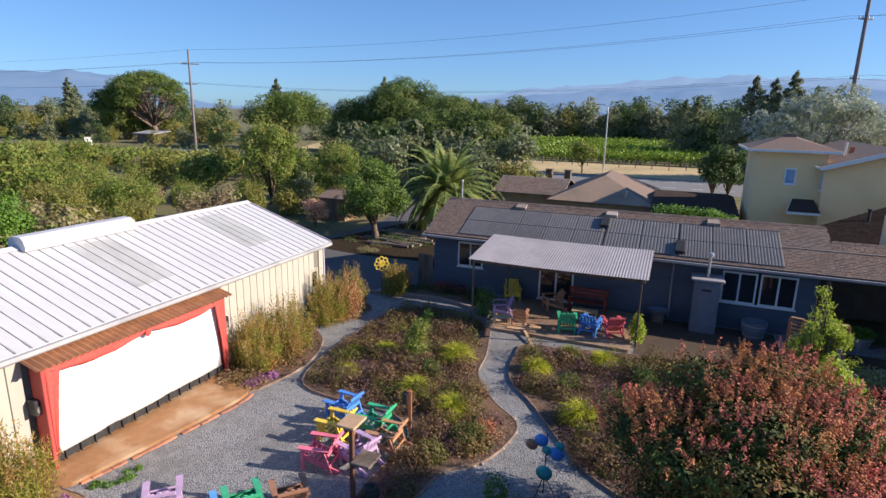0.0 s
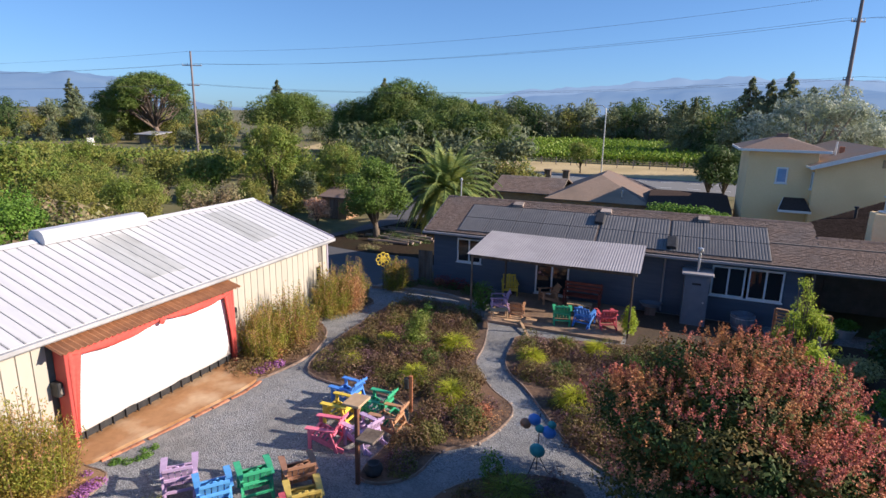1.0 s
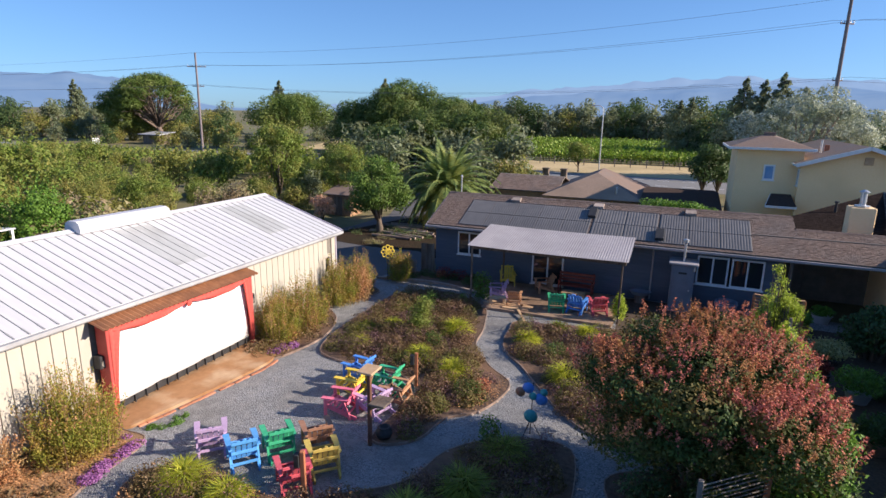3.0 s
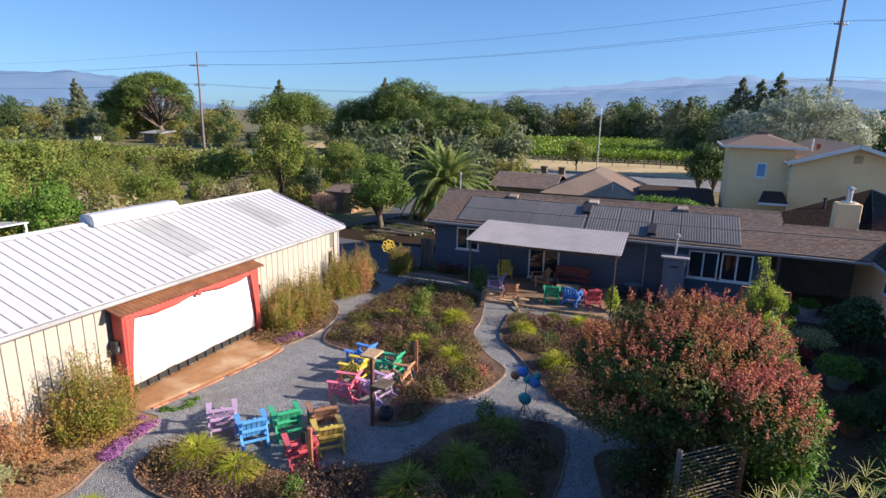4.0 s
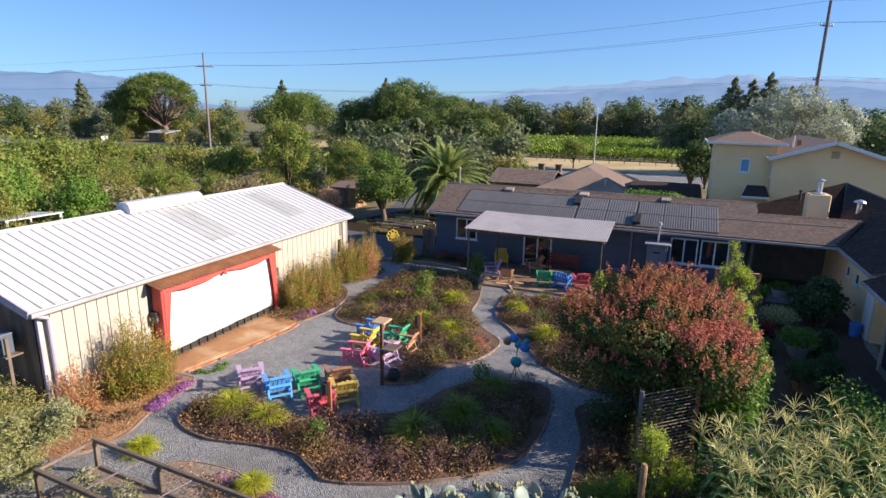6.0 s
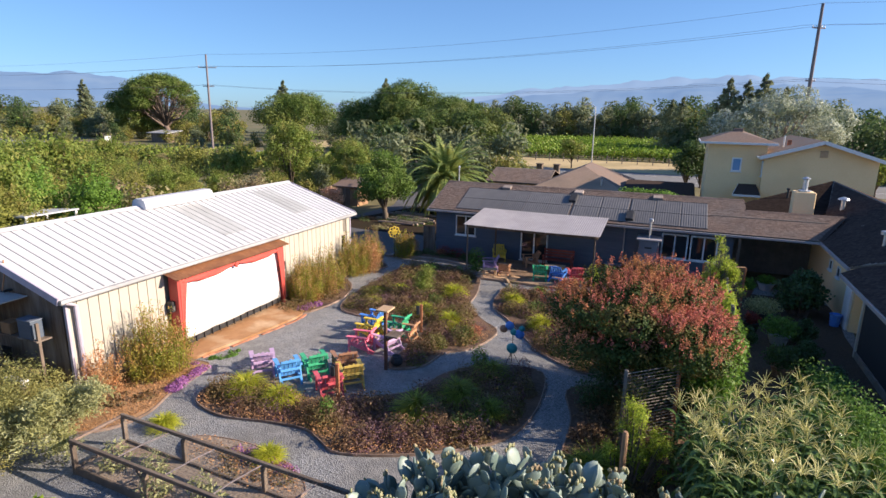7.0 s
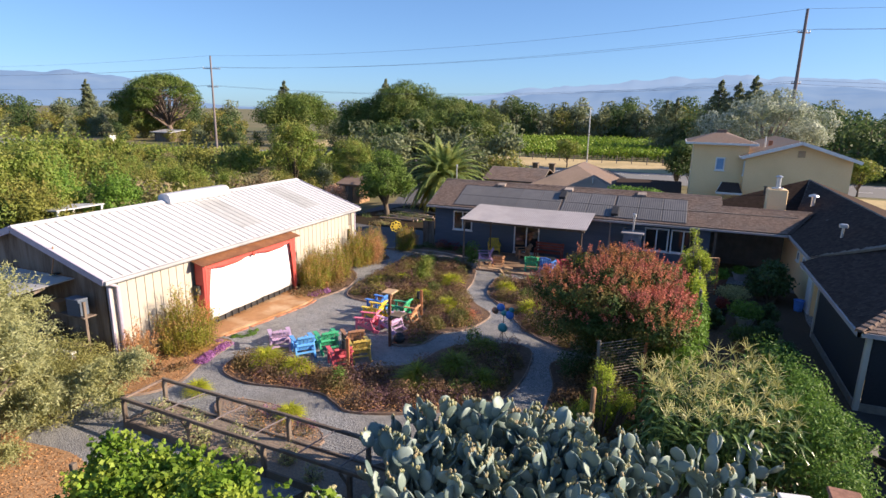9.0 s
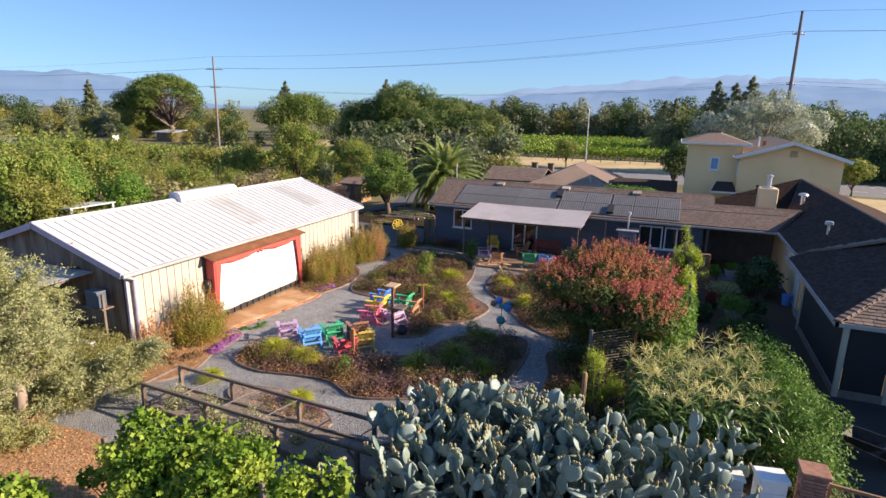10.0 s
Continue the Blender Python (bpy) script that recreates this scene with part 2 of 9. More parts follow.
F = dict(
    orchard=foliage("orchard_leaves", (0.07, 0.105, 0.02), (0.195, 0.26, 0.052), (0.225, 0.215, 0.06), patch=0.8, thin=0.4),
    drive_tree=foliage("broad_green_leaves", (0.05, 0.095, 0.018), (0.14, 0.22, 0.04), (0.10, 0.14, 0.035), patch=0.8, thin=0.35),
    oak=foliage("oak_leaves", (0.045, 0.08, 0.018), (0.11, 0.16, 0.04), (0.14, 0.16, 0.05), patch=0.35, thin=0.4),
    dark=foliage("dark_tree_leaves", (0.035, 0.065, 0.022), (0.075, 0.12, 0.04), (0.10, 0.13, 0.05), patch=0.3, thin=0.4),
    pine=foliage("pine_needles", (0.04, 0.075, 0.015), (0.12, 0.17, 0.035), (0.15, 0.18, 0.05), patch=0.3, thin=0.4),
    bright=foliage("bright_leaves", (0.06, 0.13, 0.02), (0.15, 0.26, 0.04), (0.10, 0.18, 0.03)),
    vine=foliage("grape_leaves", (0.035, 0.085, 0.008), (0.15, 0.24, 0.028), (0.26, 0.32, 0.05)),
    silver=foliage("silver_leaves", (0.17, 0.20, 0.15), (0.42, 0.45, 0.37), (0.15, 0.18, 0.10), patch=0.5),
    brushwood=foliage("brown_brushwood", (0.12, 0.09, 0.055), (0.26, 0.20, 0.12), (0.20, 0.20, 0.08), patch=0.8),
    hazel=foliage("yellow_green_leaves", (0.105, 0.12, 0.027), (0.235, 0.24, 0.056), (0.22, 0.18, 0.06), patch=0.6, thin=0.4),
    # Far woods and conifers: distance haze is put into this paler grey.
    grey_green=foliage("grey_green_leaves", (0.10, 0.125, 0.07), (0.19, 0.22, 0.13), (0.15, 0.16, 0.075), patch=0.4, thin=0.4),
    olive=foliage("olive_leaves", (0.17, 0.19, 0.085), (0.40, 0.40, 0.22), (0.25, 0.25, 0.10), thin=0.4),
    olive_green=foliage("olive_green_leaves", (0.13, 0.15, 0.05), (0.34, 0.34, 0.14), (0.24, 0.21, 0.07), thin=0.4),
    palm=foliage("palm_leaves", (0.10, 0.155, 0.05), (0.25, 0.31, 0.11), (0.28, 0.30, 0.09), patch=0.7, thin=0.4),
    yellow_frond=foliage("yellow_fronds", (0.30, 0.27, 0.05), (0.50, 0.42, 0.10), thin=0.4),
    myrtle=foliage("myrtle_leaves", (0.014, 0.032, 0.008), (0.06, 0.095, 0.022), (0.10, 0.075, 0.02), rough=0.7, thin=0.12),
    blossom=foliage("myrtle_blossom", (0.20, 0.052, 0.036), (0.53, 0.18, 0.135), (0.31, 0.15, 0.055), patch=0.9, rough=0.8, thin=0.14),
    shrub=foliage("willowy_leaves", (0.11, 0.14, 0.022), (0.29, 0.28, 0.05), (0.29, 0.20, 0.05), patch=2.0, thin=0.4),
    rusty=foliage("rusty_leaves", (0.28, 0.13, 0.06), (0.45, 0.24, 0.12), (0.35, 0.26, 0.12)),
    grass=foliage("yellow_grass_blades", (0.22, 0.26, 0.025), (0.48, 0.47, 0.06), thin=0.45),
    # Darker copy of the grass; holds the shade of the shaded beds.
    shade_grass=foliage("shaded_grass_blades", (0.09, 0.12, 0.015), (0.24, 0.28, 0.045), thin=0.35),
    heather=foliage("brown_heather", (0.05, 0.031, 0.018), (0.25, 0.155, 0.09), (0.13, 0.10, 0.035), patch=0.9),
    sage=foliage("low_sage", (0.05, 0.055, 0.014), (0.16, 0.16, 0.045), (0.14, 0.105, 0.04), patch=1.0),
    purple=foliage("purple_thyme", (0.065, 0.036, 0.042), (0.25, 0.14, 0.165), (0.13, 0.085, 0.055), patch=1.2),
    violet=foliage("violet_flowers", (0.19, 0.065, 0.20), (0.36, 0.16, 0.36)),
    rose=foliage("orange_leaves", (0.26, 0.09, 0.05), (0.40, 0.17, 0.10)),
    corn=foliage("corn_leaves", (0.028, 0.06, 0.014), (0.125, 0.19, 0.06), rough=0.22, thin=0.2),
    tassel=foliage("corn_tassels", (0.40, 0.38, 0.15), (0.62, 0.58, 0.31)),
    hedge=foliage("hedge_leaves", (0.05, 0.11, 0.02), (0.13, 0.23, 0.045), (0.09, 0.16, 0.03)),
    litter=foliage("dry_chips", (0.15, 0.07, 0.03), (0.42, 0.22, 0.10), (0.26, 0.14, 0.06), thin=0.0),
    peach=foliage("peach_blossom", (0.46, 0.26, 0.16), (0.66, 0.42, 0.28), thin=0.4),
    glossy=foliage("dark_glossy_leaves", (0.022, 0.05, 0.016), (0.06, 0.11, 0.04), rough=0.3, thin=0.15),
    maroon=foliage("maroon_leaves", (0.10, 0.02, 0.02), (0.22, 0.05, 0.045)),
    feather=foliage("feathery_leaves", (0.18, 0.25, 0.03), (0.36, 0.42, 0.06), thin=0.45),
)


def cactus_material():
    m, t, b = nodes_of("cactus_pad")
    co = t.nodes.new("ShaderNodeTexCoord").outputs["Object"]
    isl = t.nodes.new("ShaderNodeNewGeometry").outputs["Random Per Island"]
    col = ramp_mix(t, isl, (0.10, 0.155, 0.14), (0.28, 0.345, 0.315))
    f, raw = noise_fac(t, co, 5, 4, 0.45, 0.75)
    col = ramp_mix(t, f, col, (0.20, 0.26, 0.20))
    v = t.nodes.new("ShaderNodeTexVoronoi")
    v.inputs["Scale"].default_value = 22
    t.links.new(co, v.inputs["Vector"])
    r = t.nodes.new("ShaderNodeMapRange")
    r.inputs[1].default_value, r.inputs[2].default_value = 0.16, 0.06
    t.links.new(v.outputs["Distance"], r.inputs[0])
    col = ramp_mix(t, r.outputs[0], col, (0.42, 0.40, 0.28))
    t.links.new(col, b.inputs["Base Color"])
    b.inputs["Roughness"].default_value = 0.5
    return m


M["cactus"] = cactus_material()
M["fruit"] = surface("cactus_fruit", (0.24, 0.26, 0.13), (0.36, 0.34, 0.19), (0.30, 0.20, 0.12), 12, 3, 0.6, 0.05)
PAINT = {}
for _n, _c in dict(blue=(0.06, 0.22, 0.62), light_blue=(0.10, 0.36, 0.75), green=(0.035, 0.36, 0.18), yellow=(0.70, 0.50, 0.06), old_gold=(0.52, 0.38, 0.09),
                   pink=(0.72, 0.16, 0.24), red=(0.55, 0.09, 0.12), lilac=(0.46, 0.32, 0.50), brown=(0.30, 0.15, 0.09), orange=(0.42, 0.22, 0.12),
                   teal=(0.04, 0.32, 0.34), rust_red=(0.22, 0.045, 0.03)).items():
    _w = tuple(min(1, v * 1.15 + 0.02) for v in _c)
    _o = tuple(v * 0.85 for v in _c)
    PAINT[_n] = surface(_n + "_paint", _c, _w, _o, 7, 2.0, 0.55, 0.08, rand=0.08)


# ---- geometry helpers ----
class Geo:
    """Collects vertices and faces of one mesh."""

    def __init__(self):
        self.v, self.f = [], []

    def poly(self, pts):
        i = len(self.v)
        self.v.extend([tuple(p) for p in pts])
        self.f.append(tuple(range(i, i + len(pts))))
        return self

    def hexa(self, b, t):
        """A solid between four bottom points and four top points, both counter-clockwise from above."""
        i = len(self.v)
        self.v.extend([tuple(p) for p in (*b, *t)])
        self.f.extend([(i + 3, i + 2, i + 1, i), (i + 4, i + 5, i + 6, i + 7)])
        for k in range(4):
            n = (k + 1) % 4
            self.f.append((i + k, i + n, i + 4 + n, i + 4 + k))
        return self

    def box(self, x0, y0, z0, x1, y1, z1):
        return self.hexa([(x0, y0, z0), (x1, y0, z0), (x1, y1, z0), (x0, y1, z0)], [(x0, y0, z1), (x1, y0, z1), (x1, y1, z1), (x0, y1, z1)])

    def rbox(self, x0, y0, z0, x1, y1, z1, c=0.01):
        """A box with its upright and upper edges chamfered."""
        def ring(e, z):
            return [(x0 + e + c, y0 + e, z), (x1 - e - c, y0 + e, z), (x1 - e, y0 + e + c, z), (x1 - e, y1 - e - c, z), (x1 - e - c, y1 - e, z), (x0 + e + c, y1 - e, z), (x0 + e, y1 - e - c, z), (x0 + e, y0 + e + c, z)]
        return self.loft([ring(0, z0), ring(0, z1 - c), ring(c, z1)])

    def loft(self, rings, cap=True):
        i, n = len(self.v), len(rings[0])
        for r in rings:
            self.v.extend([tuple(p) for p in r])
        for k in range(len(rings) - 1):
            for j in range(n):
                a, b = i + k * n + j, i + k * n + (j + 1) % n
                self.f.append((a, b, b + n, a + n))
        if cap:
            self.f.append(tuple(i + j for j in reversed(range(n))))
            e = i + (len(rings) - 1) * n
            self.f.append(tuple(e + j for j in range(n)))
        return self

    def tube(self, pts, radii, n=8):
        pts = [Vector(p) for p in pts]
        rings = []
        for k, p in enumerate(pts):
            d = (pts[min(k + 1, len(pts) - 1)] - pts[max(k - 1, 0)]).normalized()
            a = d.cross(Vector((0.31, 0.95, 0.07)))
            if a.length < 0.1:
                a = d.cross(Vector((1, 0, 0)))
            a.normalize()
            b = d.cross(a)
            r = radii[k] if isinstance(radii, (list, tuple)) else radii
            rings.append([p + (a * math.cos(2 * math.pi * j / n) + b * math.sin(2 * math.pi * j / n)) * r for j in range(n)])
        return self.loft(rings)

    def beam(self, p, q, w, h):
        """A straight bar from p to q, w across and h high."""
        p, q = Vector(p), Vector(q)
        d = (q - p).normalized()
        s = d.cross(Vector((0, 0, 1)))
        if s.length < 1e-3:
            s = Vector((1, 0, 0))
        s.normalize()
        u = s.cross(d)
        s, u = s * w / 2, u * h / 2
        return self.hexa([p - s - u, p + s - u, q + s - u, q - s - u], [p - s + u, p + s + u, q + s + u, q - s + u])

    def obj(self, name, material, parent=None, label="", smooth=False):
        me = bpy.data.meshes.new(name)
        me.from_pydata(self.v, [], self.f)
        me.materials.append(material)
        if smooth:
            me.polygons.foreach_set("use_smooth", [True] * len(me.polygons))
        me.update()
        ob = new(name, me)
        if parent:
            ob.parent = parent
        if label:
            ob["label"] = label
        return ob


def child(name, data, parent, m=None, label=""):
    ob = new(name, data)
    ob.parent = parent
    if m is not None:
        ob.matrix_basis = m
    if label:
        ob["label"] = label
    return ob


def thing(name, label, category, group="", m=None, kind=""):
    ob = new(name)
    ob.empty_display_size = 0.2
    if m is not None:
        ob.matrix_basis = m
    return tagged(ob, label, category, group, kind)


def structure(ob, label=""):
    return tagged(ob, label, kind="structure")


def leaf_mesh(name, pts, size, material, rng, up=0.0, outward=None, slim=0.5, jitter=0.35, face=0.0, tri=False):
    """One mesh of pointed four-cornered leaves at pts; up and outward bias the way that they point, or, with face, the way that they face."""
    pts = np.asarray(pts, float)
    n = len(pts)
    d = rng.normal(size=(n, 3))
    if face:
        k = d * 0.55 + outward / (np.linalg.norm(outward, axis=1)[:, None] + 1e-9) * face
        k[:, 2] += up
        d = np.cross(k, rng.normal(size=(n, 3)))
    else:
        if outward is not None:
            d += outward
        d[:, 2] += up
    d /= np.linalg.norm(d, axis=1)[:, None] + 1e-9
    s = np.cross(d, k if face else rng.normal(size=(n, 3)))
    s /= np.linalg.norm(s, axis=1)[:, None] + 1e-9
    k = np.cross(d, s)
    ln = size * (1 + jitter * rng.uniform(-1, 1, n))[:, None]
    wd = ln * slim / 2
    c = 3 if tri else 4
    v = np.empty((n, c, 3))
    if tri:
        v[:, 0] = pts + s * wd * 1.2 - d * ln * 0.4
        v[:, 1] = pts + d * ln * 0.6
        v[:, 2] = pts - s * wd * 1.2 - d * ln * 0.4
    else:
        v[:, 0] = pts - d * ln * 0.5
        v[:, 1] = pts + s * wd + k * ln * 0.08
        v[:, 2] = pts + d * ln * 0.5
        v[:, 3] = pts - s * wd + k * ln * 0.08
    me = bpy.data.meshes.new(name)
    me.vertices.add(n * c)
    me.vertices.foreach_set("co", v.ravel())
    me.loops.add(n * c)
    me.loops.foreach_set("vertex_index", np.arange(n * c))
    me.polygons.add(n)
    me.polygons.foreach_set("loop_start", np.arange(n) * c)
    me.polygons.foreach_set("loop_total", np.full(n, c))
    me.materials.append(material)
    me.update(calc_edges=True)
    return me


def shell(rng, n, c, r, inner=0.62, flat=-1.0):
    """n points near the surface of an uneven ellipsoid, and the way outward."""
    d = rng.normal(size=(n, 3))
    d /= np.linalg.norm(d, axis=1)[:, None]
    d[:, 2] = np.maximum(d[:, 2], flat)
    bump = 1 + 0.13 * np.sin(d[:, 0] * 5 + c[0] * 3) * np.cos(d[:, 1] * 6 + c[1]) + 0.08 * np.sin(d[:, 2] * 9 + c[2])
    q = rng.uniform(inner, 1.0, n)[:, None]
    return np.asarray(c) + d * np.asarray(r) * bump[:, None] * q, d


def blob_cloud(rng, blobs, n, inner=0.62, flat=-1.0):
    """Points over several ellipsoid clumps, shared out by their surface."""
    area = np.array([(r[0] * r[1] + r[0] * r[2] + r[1] * r[2]) for _, r in blobs])
    cnt = np.maximum(6, (n * area / area.sum()).astype(int))
    got = [shell(rng, int(k), c, r, inner, flat) for (c, r), k in zip(blobs, cnt)]
    return np.concatenate([g[0] for g in got]), np.concatenate([g[1] for g in got])


def clumps(rng, c, r, nb, rb, zmin=-0.7, core=True):
    """nb clumps of radius about rb over the ellipsoid (c, r)."""
    out = []
    for i in range(nb):
        d = rng.normal(size=3)
        d /= np.linalg.norm(d)
        if d[2] < zmin:
            d[2] = -d[2]
        q = rng.uniform(0.55, 1.0)
        k = rb * rng.uniform(0.65, 1.3)
        out.append((np.asarray(c) + d * q * (np.asarray(r) - 0.5 * rb), (k * rng.uniform(0.85, 1.25), k * rng.uniform(0.85, 1.25), k * rng.uniform(0.65, 0.95))))
    if core:
        out.append((np.asarray(c), tuple(np.asarray(r) * 0.68)))
    return out


def tree(name, label, seed, height, crown_r, base_z, trunk_r, leaves, n, leaf, group="", bark="bark", nb=26, rb=None, lean=0.0, slim=0.55, category="tree", zmin=-0.6, squash=1.0, shoots=0, face=1.5, inner=0.72):
    """A tree at the origin: trunk and limbs in one mesh, crown of leaves in clumps."""
    rng = np.random.default_rng(seed)
    t = thing(name, label, category, group)
    cz = (height + base_z) / 2
    rz = (height - base_z) / 2
    rb = rb or crown_r * 0.36
    bl = clumps(rng, (lean * height, 0, cz), (crown_r, crown_r * squash, rz), nb, rb, zmin)
    g = Geo()
    top = (lean * height * 0.8, 0, base_z + (height - base_z) * 0.55)
    g.tube([(0, 0, -0.1), (0.02, 0.02, base_z * 0.5), (lean * base_z, 0, base_z), top], [trunk_r * 1.35, trunk_r, trunk_r * 0.8, trunk_r * 0.3], 9)
    for c, r in bl[:10]:
        s = (lean * base_z, 0, base_z * rng.uniform(0.75, 1.1))
        mid = ((s[0] + c[0]) / 2, (s[1] + c[1]) / 2, (s[2] + c[2]) / 2 + 0.1 * height * rng.uniform(-0.5, 0.5))
        g.tube([s, mid, tuple(c)], [trunk_r * 0.5, trunk_r * 0.34, trunk_r * 0.12], 6)
    g.obj("trunk", M[bark], t, smooth=True)
    p, o = blob_cloud(rng, bl, n, inner)
    if shoots:
        q, w = [], []
        for k in range(shoots):
            c, r = bl[rng.integers(0, nb)]
            d = rng.normal(size=3) * 0.5
            d[2] = abs(d[2]) + 0.7
            d /= np.linalg.norm(d)
            s = np.asarray(c) + d * np.asarray(r) * 0.85
            ln = rb * rng.uniform(0.8, 2.2)
            for i in range(9):
                q.append(s + d * ln * (i + rng.random()) / 9 + rng.normal(size=3) * 0.05 * rb)
                w.append(d * 0.4 + rng.normal(size=3) * 0.6)
        p, o = np.concatenate([p, q]), np.concatenate([o, w])
    child("crown", leaf_mesh("crown", p, leaf, F[leaves], rng, 0.25, o, slim, face=face, tri=True), t)
    return t


def place(t, spots):
    """Puts t at the first spot and copies of it at the others; a spot is x, y, z, turn, size."""
    made = []
    for i, (x, y, z, a, s) in enumerate(spots):
        m = pose(x, y, z, 0, 0, a) @ Matrix.Scale(s, 4)
        if i == 0:
            first = m
        else:
            made.append(copy_thing(t, m))
    t.matrix_basis = first
    return made


def ribbon(name, pts, width, z0, z1, material, parent=None, closed=True, label=""):
    """A low kerb of even width along a line of points."""
    n = len(pts)
    g = Geo()
    side = []
    for i in range(n):
        a = Vector(pts[i - 1] if (closed or i > 0) else pts[i])
        b = Vector(pts[(i + 1) % n] if (closed or i < n - 1) else pts[i])
        d = (b - a).normalized()
        side.append(Vector((-d.y, d.x)) * width / 2)
    for i in range(n if closed else n - 1):
        j = (i + 1) % n
        p, q, s, e = Vector(pts[i]), Vector(pts[j]), side[i], side[j]
        b = [p - s, q - e, q + e, p + s]
        g.hexa([(v.x, v.y, z0) for v in b], [(v.x, v.y, z1) for v in b])
    return g.obj(name, material, parent, label)


def smooth_loop(pts, k=6, closed=True):
    """A Catmull-Rom curve through 2D points."""
    out, n = [], len(pts)
    for i in range(n if closed else n - 1):
        g = lambda j: Vector(pts[j % n] if closed else pts[min(max(j, 0), n - 1)])
        p0, p1, p2, p3 = g(i - 1), g(i), g(i + 1), g(i + 2)
        for s in range(k):
            t = s / k
            out.append(tuple(0.5 * ((2 * p1) + (p2 - p0) * t + (2 * p0 - 5 * p1 + 4 * p2 - p3) * t * t + (3 * p1 - p0 - 3 * p2 + p3) * t ** 3)))
    if not closed:
        out.append(tuple(pts[-1]))
    return out


def inside(x, y, loop):
    ok, n = False, len(loop)
    for i in range(n):
        (x1, y1), (x2, y2) = loop[i], loop[i - 1]
        if (y1 > y) != (y2 > y) and x < (x2 - x1) * (y - y1) / (y2 - y1) + x1:
            ok = not ok
    return ok


def slab(name, loop, z0, z1, material, label=""):
    """A flat sheet with thickness over a closed outline."""
    bm = bmesh.new()
    vs = [bm.verts.new((x, y, z1)) for x, y in loop]
    f = bm.faces.new(vs)
    if f.normal.z < 0 or f.calc_area() and sum((loop[i][0] - loop[i - 1][0]) * (loop[i][1] + loop[i - 1][1]) for i in range(len(loop))) > 0:
        bmesh.ops.reverse_faces(bm, faces=[f])
    r = bmesh.ops.extrude_face_region(bm, geom=[f])
    for v in r["geom"]:
        if isinstance(v, bmesh.types.BMVert):
            v.co.z = z0
    bmesh.ops.triangulate(bm, faces=bm.faces[:])
    bmesh.ops.recalc_face_normals(bm, faces=bm.faces[:])
    me = bpy.data.meshes.new(name)
    bm.to_mesh(me)
    bm.free()
    me.materials.append(material)
    return structure(new(name, me), label)


# ---- ground and distance ----
def build_ground():
    g = Geo()
    rings = [0.0, 30, 60, 120, 250, 500, 1000, 2000, 4500]
    n = 64
    g.v.append((0.0, 0.0, 0.0))
    for r in rings[1:]:
        g.v.extend([(r * math.cos(2 * math.pi * k / n), r * math.sin(2 * math.pi * k / n), 0.0) for k in range(n)])
    for k in range(n):
        g.f.append((0, 1 + k, 1 + (k + 1) % n))
        for q in range(len(rings) - 2):
            a, b = 1 + q * n + k, 1 + q * n + (k + 1) % n
            g.f.append((a, a + n, b + n, b))
    structure(g.obj("ground", M["ground"]), "dry brown earth reaching to the horizon")


def hills(name, peaks, r0, r1, seed, material, label):
    """A far range: heights as angles over azimuth, summed from broad peaks, folded by noise."""
    g = Geo()
    az = np.linspace(-75, 32, 260)
    steps = [0.0, 0.25, 0.5, 0.75, 1.0, 1.3]
    nr = len(steps)
    for a in az:
        h = sum(e * math.exp(-((a - c) / w) ** 2) for c, e, w in peaks)
        for s in steps:
            r = r0 + (r1 - r0) * s
            fold = noise.fractal(Vector((a * 0.30, s * 2.0, seed)), 0.9, 2.1, 6)
            z = math.tan(radians(max(0.0, h * (1 + 0.11 * fold)))) * r1 * (math.sin(min(s, 1.0) * math.pi / 2) ** 1.2) * (1 if s <= 1 else 0.8) * (1 + 0.12 * fold * (1 - s * 0.6))
            g.v.append((r * math.sin(radians(a)), r * math.cos(radians(a)), z + 6 * (s > 0)))
    for i in range(len(az) - 1):
        for j in range(nr - 1):
            a = i * nr + j
            g.f.append((a, a + nr, a + nr + 1, a + 1))
    structure(g.obj(name, material, smooth=True), label)


# Distance haze is put into a blue glow that the hills give off.
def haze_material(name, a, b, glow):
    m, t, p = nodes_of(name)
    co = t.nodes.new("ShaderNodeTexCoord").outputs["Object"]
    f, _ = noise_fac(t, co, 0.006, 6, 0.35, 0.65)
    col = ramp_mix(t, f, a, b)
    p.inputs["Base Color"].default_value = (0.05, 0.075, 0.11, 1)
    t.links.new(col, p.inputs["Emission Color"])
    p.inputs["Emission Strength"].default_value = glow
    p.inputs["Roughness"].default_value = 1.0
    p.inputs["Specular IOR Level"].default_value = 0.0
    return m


build_ground()
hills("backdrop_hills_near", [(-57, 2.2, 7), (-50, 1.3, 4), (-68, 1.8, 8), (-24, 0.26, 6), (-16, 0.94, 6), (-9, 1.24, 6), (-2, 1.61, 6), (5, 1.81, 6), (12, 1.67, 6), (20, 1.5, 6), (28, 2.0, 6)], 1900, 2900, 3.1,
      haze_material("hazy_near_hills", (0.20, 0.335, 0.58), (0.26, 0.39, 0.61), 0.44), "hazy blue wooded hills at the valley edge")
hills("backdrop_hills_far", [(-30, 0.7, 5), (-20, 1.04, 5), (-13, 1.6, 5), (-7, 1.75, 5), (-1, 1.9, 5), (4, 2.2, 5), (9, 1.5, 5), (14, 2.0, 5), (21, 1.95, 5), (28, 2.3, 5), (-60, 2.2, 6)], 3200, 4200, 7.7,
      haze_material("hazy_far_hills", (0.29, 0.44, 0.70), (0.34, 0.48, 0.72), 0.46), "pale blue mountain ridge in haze")

